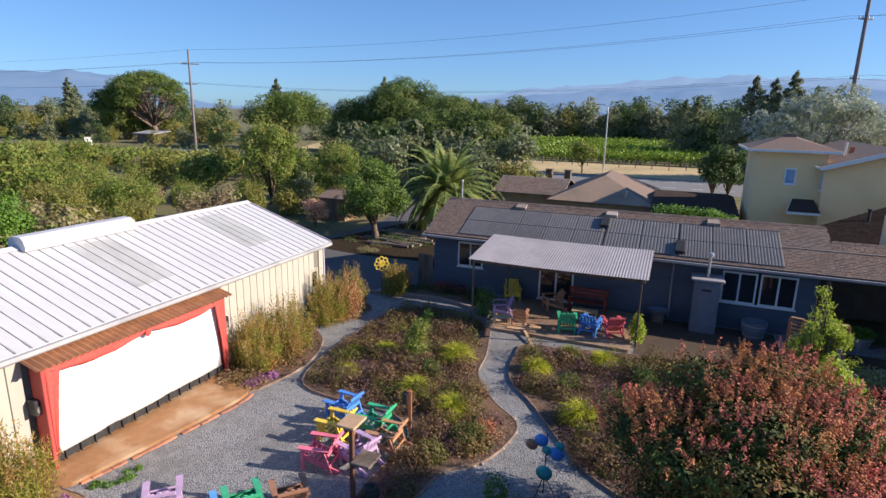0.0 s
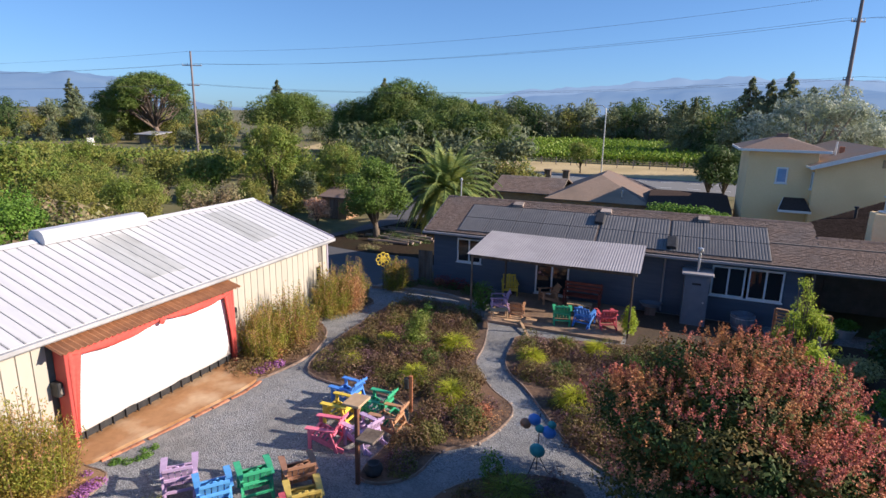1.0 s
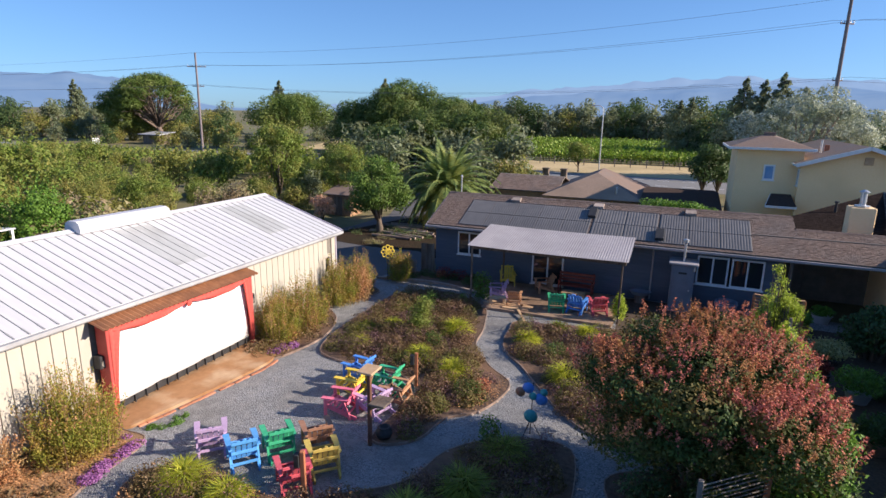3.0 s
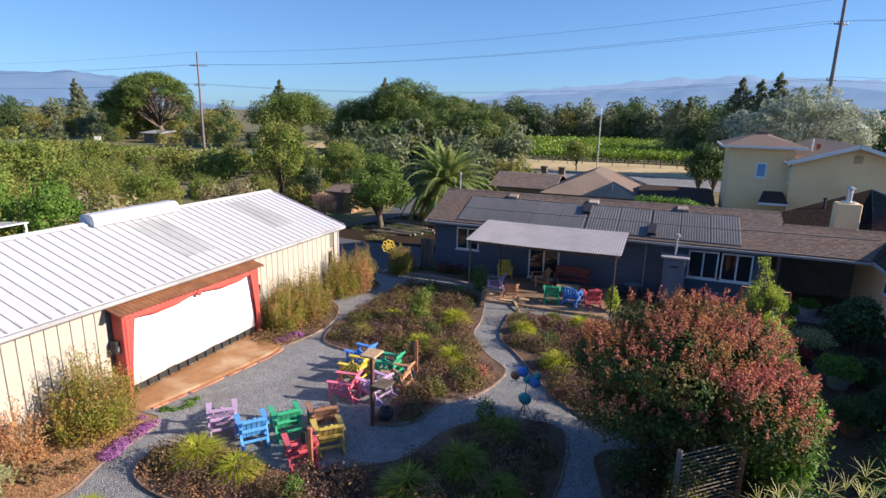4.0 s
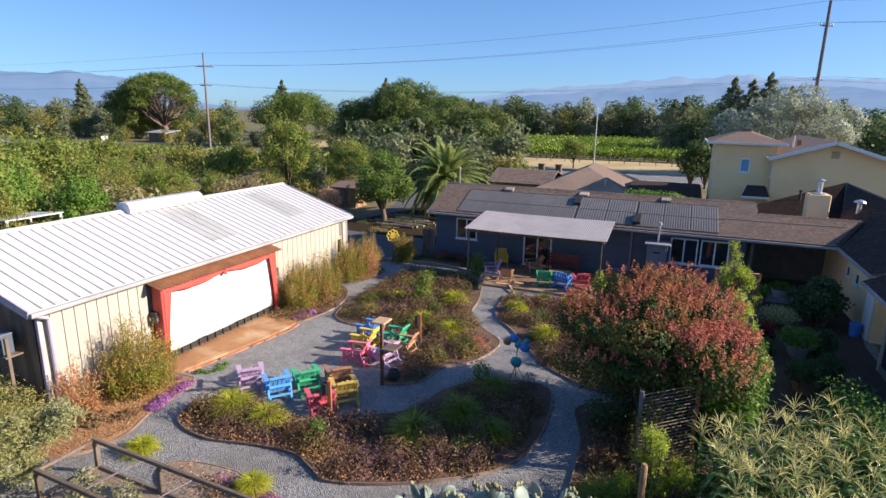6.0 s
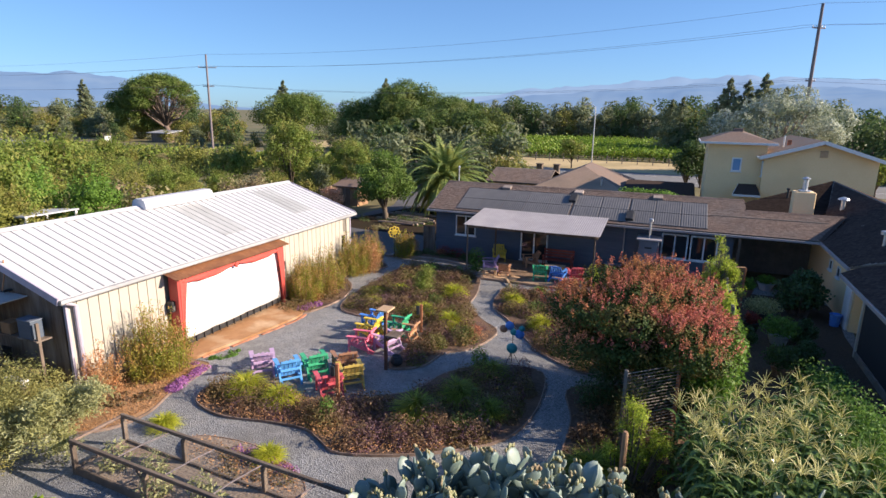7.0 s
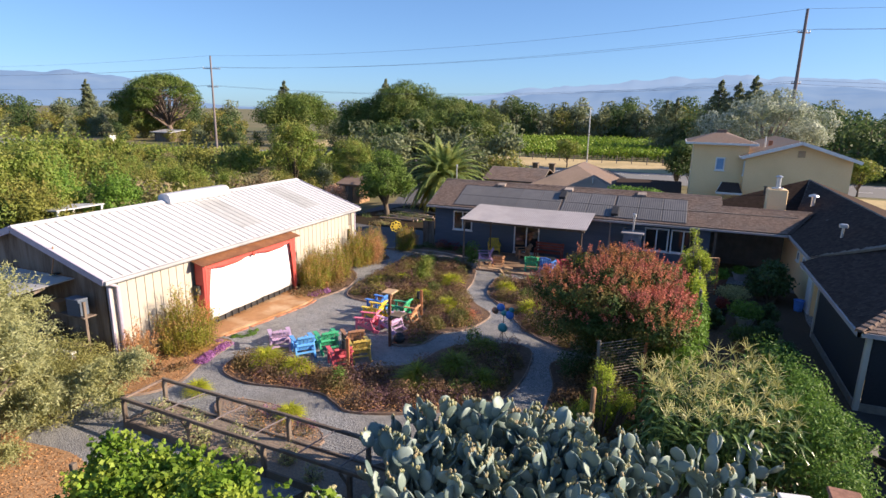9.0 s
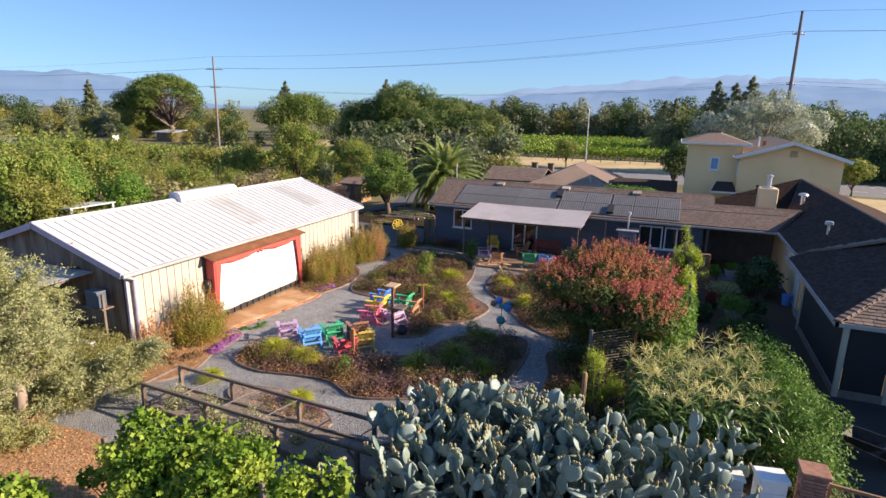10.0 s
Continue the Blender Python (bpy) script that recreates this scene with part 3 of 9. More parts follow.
slab("courtyard_gravel", smooth_loop([(-2.35, -4.0), (-2.35, -12), (-2.35, -19.7), (-1.6, -21.0), (-0.9, -23.0), (0.2, -24.6), (4, -25.6), (10, -25.5), (18.4, -24), (19.4, -13.6), (19.4, -6), (19.4, 0.4), (9, 0.45), (0.1, 0.45), (-1.6, -0.4)], 4), -0.05, 0.012, M["gravel"], "blue-grey crushed gravel courtyard and paths")
slab("driveway", [(-1.8, -0.8), (-2.6, -3.8), (-11.5, -3.9), (-11.8, 2.0), (-9.8, 9.0), (-9.5, 14), (-13.0, 24), (-16, 42), (-10, 42), (-6.5, 24), (-4.6, 12), (-4.2, 6), (-0.4, 3.0), (-0.4, 0.4)], -0.05, 0.016, M["asphalt"], "grey asphalt driveway past the barn")
slab("road", [(-320, 30), (-111, 44), (-62, 47), (5, 42), (60, 40), (320, 32), (320, 45), (60, 53), (5, 55), (-62, 59), (-111, 55), (-320, 41)], -0.05, 0.02, M["road"], "pale grey two-lane road with verges")
slab("verge_dry_grass", [(-45, 59), (5, 55.6), (34, 54), (34, 74), (-16, 74), (-45, 76)], -0.04, 0.012, M["dry_grass"], "golden dry grass verge")
slab("field_dry_grass", [(-62, 74), (-40, 74), (-44, 120), (-80, 120)], -0.04, 0.010, M["dry_grass"], "golden dry field")
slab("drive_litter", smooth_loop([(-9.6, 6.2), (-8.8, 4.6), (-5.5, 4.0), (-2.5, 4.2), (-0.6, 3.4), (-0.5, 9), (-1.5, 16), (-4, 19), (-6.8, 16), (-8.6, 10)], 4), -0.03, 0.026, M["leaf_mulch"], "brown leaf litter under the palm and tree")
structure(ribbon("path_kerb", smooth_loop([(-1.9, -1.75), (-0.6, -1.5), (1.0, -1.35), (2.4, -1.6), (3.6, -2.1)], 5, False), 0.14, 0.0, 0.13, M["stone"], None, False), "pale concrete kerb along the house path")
# Dark sheets over the gravel where deep shade lies, here and round the cactus.
slab("shade_garden_soil", smooth_loop([(14.6, -1.2), (14.4, -6), (14.9, -12), (15.4, -16), (16, -19), (18.2, -20.4), (19.0, -17), (19.2, -13.2), (19.2, -5), (19.4, -1.0)], 4), -0.03, 0.022, M["shade_mulch"], "mulched ground beside the wing, darkened for its shade")
slab("house_strip_soil", [(9.6, -3.7), (12.6, -3.9), (14.4, -3.4), (14.4, 0.35), (9.6, 0.35)], -0.03, 0.020, M["shade_mulch"], "dark sheet deepening the shade along the house wall")
CHIPS = smooth_loop([(-2.2, -20.4), (-1.1, -21.2), (-1.25, -22.4), (-0.95, -23.35), (0.8, -23.25), (2.4, -23.6), (5, -23.9), (9, -24.6), (9.5, -27), (2, -31), (-8, -31), (-9, -21.5), (-5, -20.2)], 4)
slab("garden_chips", CHIPS, -0.03, 0.024, M["chips"], "orange-brown wood chips under the olive")
slab("cactus_soil", smooth_loop([(6.6, -22.9), (7.3, -21.2), (8.6, -20.2), (11.4, -19.4), (13.6, -19.6), (15.2, -20.5), (15.4, -25.2), (7.0, -25.0)], 4), -0.03, 0.028, M["shade_mulch"], "ground round the prickly pears, coloured dark for shade")
slab("yard_dry_grass", [(25.6, 29), (46, 27), (46, 38.6), (25.6, 39.6)], -0.03, 0.014, M["dry_grass"], "golden dry grass beyond the yellow house")
slab("porch_paving", [(18.35, -13.0), (30, -13.0), (30, -20.5), (18.6, -20.6), (17.9, -18.6), (18.2, -16)], -0.03, 0.026, M["shaded_paving"], "paved yard beside the screened porch, darkened as in shade")
for k, y in enumerate((45.8, 51.6)):
    g = Geo()
    for i in range(60):
        x = -90 + i * 3.0
        g.box(x, y + 0.02 * x * -0.3, 0.026, x + 1.4, y + 0.15 + 0.02 * x * -0.3, 0.03)
    structure(g.obj("road_marking", M["white_trim"]), "white painted road line")


# Wall added out of view to cast shade over the paved yard.
g = Geo()
g.box(23.0, -26.0, 0.0, 23.15, -13.3, 2.3)
structure(g.obj("wall_yard", M["dark_wood"]), "unseen plain plank wall added to shade the paved yard")
# ---- beds with edging ----
BEDS = dict(
    island=smooth_loop([(0.75, -17.5), (1.0, -18.4), (2.2, -18.75), (3.5, -18.5), (4.6, -18.4), (5.3, -18.7), (6.0, -18.95), (7.6, -18.3), (9.2, -17.1), (9.75, -15.8), (9.8, -14.2), (9.5, -12.75), (8.6, -12.6), (7.6, -13.0), (6.7, -14.0), (6.3, -15.4), (5.2, -16.4), (4.4, -17.0), (3.0, -17.0), (1.6, -16.85)], 4),
    middle=smooth_loop([(0.7, -10.4), (0.1, -8.8), (0.0, -6.2), (0.2, -3.4), (2.2, -2.4), (4.2, -3.6), (4.75, -5.0), (5.05, -6.3), (5.25, -7.6), (6.2, -9.0), (7.1, -9.85), (7.15, -10.8), (6.8, -11.9), (6.1, -12.6), (5.9, -13.7), (5.3, -14.3), (4.75, -14.2), (4.75, -13.0), (4.75, -11.6), (3.9, -10.8), (2.6, -10.75)], 4),
    eastern=smooth_loop([(5.95, -4.7), (5.9, -5.6), (6.05, -6.9), (6.45, -7.8), (7.15, -8.6), (8.0, -9.8), (8.8, -10.9), (9.7, -11.7), (11.0, -12.2), (12.5, -11), (13.2, -8), (12.8, -5), (11, -3.9), (8.8, -4.1), (7.2, -4.5)], 4),
    myrtle=smooth_loop([(10.4, -13.6), (10.8, -15.2), (10.9, -17.6), (11.4, -19.4), (12.8, -18.6), (13.6, -15.5), (14.2, -12.6), (12.6, -12.4), (11.2, -12.9)], 4),
    barn_side=smooth_loop([(-2.28, -10.6), (-0.7, -11.6), (-0.15, -10.4), (-0.1, -8.9), (-0.7, -7.3), (-1.7, -6.3), (-1.15, -5.0), (-0.75, -3.7), (-1.6, -3.2), (-2.28, -4.4)], 4),
    barn_front=smooth_loop([(-2.28, -16.3), (-1.15, -16.45), (-0.25, -16.6), (0.0, -18.3), (0.35, -19.4), (0.1, -20.4), (-0.9, -21.0), (-1.9, -20.4), (-2.28, -19.6)], 4),
    planter=smooth_loop([(2.4, -19.75), (3.9, -19.5), (5.4, -19.9), (6.1, -20.6), (4.4, -21.0), (2.6, -20.4)], 4),
    house_front=smooth_loop([(-1.5, -1.3), (0.5, -1.05), (2.0, -1.3), (3.3, -1.55), (3.2, 0.3), (0.2, 0.35), (-1.3, -0.5)], 4),
)
for key, loop in BEDS.items():
    b = slab(key + "_bed_soil", loop, -0.02, 0.07, M["chips"] if key == "barn_front" else M["dry_soil"] if key == "planter" else M["soil"], "planting bed of mulched brown soil")
    ed = ribbon("bed_edging", loop, 0.028, 0.0, 0.082, M["edging"], None, True)
    structure(ed, "low weathered wooden edging round the bed")


def build_stone_edging():
    """Pale fieldstones along the bed tips by the path crossing."""
    rr = random.Random(8)
    t = thing("stone_edging", "pale fieldstones edging the path between beds", "stones")
    g = Geo()
    g.loft([[(q * math.cos(k * math.pi / 4 + 0.2 * i) * (1 + 0.15 * math.sin(k * 2.3)), q * math.sin(k * math.pi / 4 + 0.2 * i), z) for k in range(8)] for i, (q, z) in enumerate(((0.10, 0), (0.115, 0.05), (0.085, 0.10), (0.03, 0.12)))])
    me = None
    for loop, ok in ((BEDS["middle"], lambda x, y: x > 5.6 and -13.2 < y < -8.6), (BEDS["island"], lambda x, y: x > 6.4 and y > -15.0), (BEDS["eastern"], lambda x, y: x < 8.2 and -9.8 < y < -5.0)):
        for i in range(len(loop)):
            (x0, y0), (x1, y1) = loop[i - 1], loop[i]
            n = max(1, int(math.hypot(x1 - x0, y1 - y0) / 0.2))
            for j in range(n):
                x, y = x0 + (x1 - x0) * j / n + rr.uniform(-0.04, 0.04), y0 + (y1 - y0) * j / n + rr.uniform(-0.04, 0.04)
                if not ok(x, y) or rr.random() < 0.45:
                    continue
                m = pose(x, y, 0.0, 0, 0, rr.uniform(0, 360)) @ Matrix.Diagonal((rr.uniform(0.35, 0.75), rr.uniform(0.3, 0.5), rr.uniform(0.4, 0.7), 1))
                if me is None:
                    o = g.obj("stone", M["stone"], t)
                    o.matrix_basis = m
                    me = o.data
                else:
                    child("stone", me, t, m)


build_stone_edging()


# ---- barn ----
BX0, BX1, BY0, BY1 = -10.1, -2.3, -19.47, -4.8
RIDGE_X, EAVE_Z, RIDGE_Z = -6.15, 2.98, 4.22


def build_barn():
    barn = thing("barn", "cream metal barn with a white standing-seam roof", "barn")
    rng = random.Random(4)
    core = Geo()
    core.box(BX1 - 0.14, BY0, 0, BX1 - 0.03, BY1, EAVE_Z - 0.08)
    wall = core.obj("wall", M["groove"], barn)
    back = Geo()
    back.box(BX0, BY0, 0, BX0 + 0.12, BY1, EAVE_Z - 0.08)
    back.obj("wall", M["cream"], barn)
    n = int((BY1 - BY0) / 0.325)
    w = (BY1 - BY0) / n
    pg = Geo()
    pg.v = []
    pg.hexa([(-0.03, 0.006, 0), (0.012, 0.014, 0), (0.012, w - 0.014, 0), (-0.03, w - 0.006, 0)], [(-0.03, 0.006, EAVE_Z - 0.1), (0.012, 0.014, EAVE_Z - 0.1), (0.012, w - 0.014, EAVE_Z - 0.1), (-0.03, w - 0.006, EAVE_Z - 0.1)])
    first = pg.obj("wall_panel", M["cream"], wall)
    first.matrix_basis = pose(BX1, BY0, 0.02)
    for i in range(1, n):
        yc = BY0 + i * w
        if -16.5 < yc < -10.9:
            continue
        if -5.75 < yc < -5.2:
            continue
        child("wall_panel", first.data, wall, pose(BX1, yc, 0.02))
    for y in (BY0, BY1 - 0.10):
        g = Geo()
        prof = [(BX0, 0), (BX1, 0), (BX1, EAVE_Z - 0.05), (RIDGE_X, RIDGE_Z - 0.05), (BX0, EAVE_Z - 0.05)]
        g.loft([[(x, yy, z) for x, z in prof] for yy in (y + 0.1, y)])
        g.obj("gable_wall", M["dark_wood"], barn, "weathered dark plank gable")
    # far end door
    d = Geo()
    d.rbox(BX1 - 0.02, -5.68, 0.05, BX1 + 0.015, -5.22, 2.05, 0.008)
    door = d.obj("door", M["cream"], barn, "narrow cream side door")
    w1 = Geo()
    w1.box(BX1 + 0.016, -5.58, 1.3, BX1 + 0.03, -5.32, 1.9)
    w1.obj("door_pane", M["glass"], door)
    # roof panels
    n = int((BY1 - BY0 + 0.5) / 0.335)
    y0 = BY0 - 0.25
    w = (BY1 + 0.25 - y0) / n
    roofs = {}
    for side, ex in (("east", BX1 + 0.17), ("west", BX0 - 0.17)):
        sl = Geo()
        ez = EAVE_Z - 0.055
        rz = RIDGE_Z - 0.01
        q = [(ex, y0, ez), (ex, BY1 + 0.25, ez), (RIDGE_X, BY1 + 0.25, rz), (RIDGE_X, y0, rz)]
        if side == "west":
            q = q[::-1]
        sl.hexa([(a, b, c - 0.06) for a, b, c in q], q)
        roof = sl.obj("roof", M["gutter"], barn)
        dx = ex - RIDGE_X
        dz = ez - rz
        pan = Geo()
        pan.hexa([(0, 0.0, 0.003), (dx, 0.0, dz + 0.003), (dx, w, dz + 0.003), (0, w, 0.003)][::(1 if dx > 0 else -1)], [(0, 0.0, 0.016), (dx, 0.0, dz + 0.016), (dx, w, dz + 0.016), (0, w, 0.016)][::(1 if dx > 0 else -1)])
        pan.hexa([(0, -0.011, 0.014), (dx, -0.011, dz + 0.014), (dx, 0.011, dz + 0.014), (0, 0.011, 0.014)][::(1 if dx > 0 else -1)], [(0, -0.007, 0.036), (dx, -0.007, dz + 0.036), (dx, 0.007, dz + 0.036), (0, 0.007, 0.036)][::(1 if dx > 0 else -1)])
        pan.hexa([(dx * 0.93, -0.02, dz * 0.93 + 0.014), (dx, -0.02, dz + 0.014), (dx, 0.02, dz + 0.014), (dx * 0.93, 0.02, dz * 0.93 + 0.014)][::(1 if dx > 0 else -1)], [(dx * 0.93, -0.02, dz * 0.93 + 0.03), (dx, -0.02, dz + 0.03), (dx, 0.02, dz + 0.03), (dx * 0.93, 0.02, dz * 0.93 + 0.03)][::(1 if dx > 0 else -1)])
        me = None
        for i in range(n):
            m = pose(RIDGE_X, y0 + i * w, rz)
            if me is None:
                ob = pan.obj("roof_panel", M["white_metal"], roof)
                ob.matrix_basis = m
                me = ob.data
                me.materials.append(M["seam"])
                me.polygons.foreach_set("material_index", [0] * 6 + [1] * 12)
            else:
                child("roof_panel", me, roof, m)
        roofs[side] = roof
    # weathered translucent sheets set into the metal
    for ya, yb, s0, s1 in ((-12.6, -11.4, 0.12, 0.78), (-7.9, -6.7, 0.10, 0.72)):
        k0 = round((ya - y0) / w)
        for i in range(4):
            yy = y0 + (k0 + i) * w
            dx, dz = BX1 + 0.17 - RIDGE_X, EAVE_Z - 0.055 - (RIDGE_Z - 0.01)
            sk = Geo()
            a, b = (RIDGE_X + dx * s0, RIDGE_Z - 0.01 + dz * s0), (RIDGE_X + dx * s1, RIDGE_Z - 0.01 + dz * s1)
            sk.hexa([(a[0], yy + 0.022, a[1] + 0.017), (b[0], yy + 0.022, b[1] + 0.017), (b[0], yy + w - 0.022, b[1] + 0.017), (a[0], yy + w - 0.022, a[1] + 0.017)],
                    [(a[0], yy + 0.022, a[1] + 0.026), (b[0], yy + 0.022, b[1] + 0.026), (b[0], yy + w - 0.022, b[1] + 0.026), (a[0], yy + w - 0.022, a[1] + 0.026)])
            sk.obj("skylight_sheet", M["skylight"], roofs["east"], "grey weathered translucent roof sheet")
    # ridge cap, ventilator, gutter, corner trim
    g = Geo()
    g.hexa([(RIDGE_X - 0.2, y0 - 0.01, RIDGE_Z - 0.02), (RIDGE_X + 0.2, y0 - 0.01, RIDGE_Z - 0.02), (RIDGE_X + 0.2, BY1 + 0.26, RIDGE_Z - 0.02), (RIDGE_X - 0.2, BY1 + 0.26, RIDGE_Z - 0.02)],
           [(RIDGE_X - 0.02, y0 - 0.01, RIDGE_Z + 0.07), (RIDGE_X + 0.02, y0 - 0.01, RIDGE_Z + 0.07), (RIDGE_X + 0.02, BY1 + 0.26, RIDGE_Z + 0.07), (RIDGE_X - 0.02, BY1 + 0.26, RIDGE_Z + 0.07)])
    g.obj("ridge_cap", M["white_metal"], barn)
    g = Geo()
    prof = [(-0.34, 0.0), (0.34, 0.0), (0.36, 0.12), (0.30, 0.30), (0.16, 0.38), (-0.16, 0.38), (-0.30, 0.30), (-0.36, 0.12)]
    g.loft([[(RIDGE_X + 0.05 + a, y, RIDGE_Z - 0.06 + b) for a, b in prof][::-1] for y in (-13.7, -10.25)])
    g.obj("ridge_ventilator", M["white_metal"], barn, "long white ridge ventilator box")
    g = Geo()
    pr = [(0, 0), (0.10, 0.0), (0.13, 0.04), (0.13, 0.13), (0.0, 0.13)]
    g.loft([[(BX1 + 0.15 + a, y, EAVE_Z - 0.19 + b) for a, b in pr][::-1] for y in (y0, BY1 + 0.25)])
    g.obj("gutter", M["gutter"], barn, "grey metal gutter along the eave")
    for y in (BY0 - 0.02, BY1 - 0.04):
        g = Geo()
        g.rbox(BX1 - 0.06, y, 0, BX1 + 0.05, y + 0.07, EAVE_Z - 0.1, 0.008)
        g.obj("corner_trim", M["lilac_trim"], barn)
    g = Geo()
    g.tube([(BX1 + 0.2, BY0 - 0.1, EAVE_Z - 0.16), (BX1 + 0.12, BY0 + 0.22, EAVE_Z - 0.35), (BX1 + 0.09, BY0 + 0.24, 0.1)], 0.065, 10)
    g.obj("downpipe", M["lilac_trim"], barn, "lilac-grey downpipe at the corner")
    for s in (1, -1):
        ex = BX1 + 0.17 if s > 0 else BX0 - 0.17
        for yy in (y0 - 0.02, BY1 + 0.27):
            g = Geo()
            g.beam((RIDGE_X, yy, RIDGE_Z - 0.06), (ex, yy, EAVE_Z - 0.1), 0.04, 0.21)
            g.obj("barge_board", M["lilac_trim"], barn)
    return barn


def build_screen():
    """Outdoor cinema front: posts, rusty canopy, swagged drape, white screen."""
    s = thing("cinema_screen", "white outdoor cinema screen in a red-painted frame under a rusty canopy", "screen")
    ya, yb, xf = -16.06, -10.72, -1.86
    for y in (ya, yb):
        g = Geo()
        g.rbox(BX1 + 0.06, y - 0.05, 0.1, xf + 0.02, y + 0.05, 2.62, 0.012)
        g.obj("post", M["red_paint"], s, "red-painted side post")
    g = Geo()
    g.rbox(BX1 + 0.03, ya + 0.06, 0.2, BX1 + 0.06, yb - 0.06, 2.6, 0.01)
    g.obj("backing", M["black"], s)
    rng = random.Random(2)
    g = Geo()
    nx = 24
    rows = 8
    for j in range(rows + 1):
        for i in range(nx + 1):
            u, v = i / nx, j / rows
            top = 2.36 + 0.10 * math.sin(u * math.pi) - 0.05 * math.cos(u * 4 * math.pi)
            y = ya + 0.10 + (yb - ya - 0.2) * u
            z = 0.36 + (top - 0.36) * v
            g.v.append((xf - 0.12 + 0.012 * math.sin(u * 17) * (1 - v) + 0.006 * math.sin(u * 40 + v * 5), y, z))
    for j in range(rows):
        for i in range(nx):
            a = j * (nx + 1) + i
            g.f.append((a, a + 1, a + nx + 2, a + nx + 1))
    sc = g.obj("screen_cloth", M["screen"], s, "white stretched screen cloth", True)
    sc.modifiers.new("thickness", "SOLIDIFY").thickness = 0.01
    g = Geo()
    g.rbox(xf - 0.17, ya + 0.08, 0.16, xf - 0.13, yb - 0.08, 0.38, 0.008)
    g.obj("kickboard", M["black"], s, "black board below the screen")
    for i in range(14):
        y = ya + 0.3 + i * (yb - ya - 0.6) / 13
        g = Geo()
        g.rbox(xf - 0.13, y - 0.02, 0.14, xf - 0.08, y + 0.02, 0.36, 0.006)
        g.obj("batten", M["black"], s)
    # swagged red drape with a knot in the middle
    for y0, y1 in ((ya + 0.02, -13.39), (-13.39, yb - 0.02)):
        g = Geo()
        n = 30
        for i in range(n + 1):
            u = i / n
            y = y0 + (y1 - y0) * u
            sag = 0.14 + 0.20 * math.sin(u * math.pi)
            for j in range(5):
                v = j / 4
                g.v.append((xf - 0.03 + 0.022 * math.sin(v * 7 + u * 9) + 0.03 * v, y, 2.60 - sag * v - 0.02 * abs(math.sin(u * 12)) * v))
        for i in range(n):
            for j in range(4):
                a = i * 5 + j
                g.f.append((a, a + 5, a + 6, a + 1))
        d = g.obj("drape", M["red_cloth"], s, "red cloth swag", True)
        d.modifiers.new("thickness", "SOLIDIFY").thickness = 0.015
    for y, dr in ((ya + 0.03, 1), (yb - 0.03, -1)):
        g = Geo()
        for k in range(13):
            v = k / 12
            wd = 0.36 - 0.30 * v ** 0.8
            for j in range(6):
                u = j / 5
                g.v.append((xf + 0.0 + 0.03 * math.sin(u * 9 + v), y + dr * wd * u, 2.5 - 2.1 * v))
        for k in range(12):
            for j in range(5):
                a = k * 6 + j
                g.f.append((a, a + 1, a + 7, a + 6))
        d = g.obj("drape", M["red_cloth"], s, "hanging red side curtain", True)
        d.modifiers.new("thickness", "SOLIDIFY").thickness = 0.015
    g = Geo()
    g.loft([[(xf + 0.02 + 0.05 * math.cos(t) * r, -13.39 + 0.10 * math.sin(t) * r, z) for t in (0, 1.05, 2.1, 3.14, 4.2, 5.25)] for z, r in ((2.30, 0.4), (2.36, 1.0), (2.46, 1.0), (2.52, 0.5))])
    g.obj("knot", M["red_cloth"], s)
    # corrugated canopy
    g = Geo()
    n = 150
    for i in range(n + 1):
        y = ya - 0.22 + (yb - ya + 0.44) * i / n
        w = 0.024 * math.sin(i * math.pi / 2 * 1.0)
        for q in (0, 1):
            g.v.append((BX1 + 0.04 if q == 0 else xf + 0.2, y, (2.74 if q == 0 else 2.585) + w))
    for i in range(n):
        g.f.append((2 * i, 2 * i + 1, 2 * i + 3, 2 * i + 2))
    c = g.obj("canopy", M["rust"], s, "rusty corrugated iron canopy")
    c.modifiers.new("thickness", "SOLIDIFY").thickness = 0.006
    g = Geo()
    g.rbox(xf - 0.04, ya - 0.05, 2.5, xf + 0.03, yb + 0.05, 2.575, 0.01)
    g.obj("lintel", M["red_paint"], s)
    # speakers on the wall beside the posts
    for y in (ya - 0.05, yb + 0.22):
        sp = thing("loudspeaker", "small black wall loudspeaker beside the screen", "loudspeaker", "screen loudspeakers", pose(BX1 + 0.03, y, 1.45))
        g = Geo()
        g.rbox(0, -0.13, 0, 0.26, 0.13, 0.34, 0.02)
        b = g.obj("cabinet", M["black"], sp)
        g = Geo()
        g.tube([(0.255, 0, 0.12), (0.272, 0, 0.12)], 0.09, 14)
        g.obj("cone", M["groove"], b)
    return s


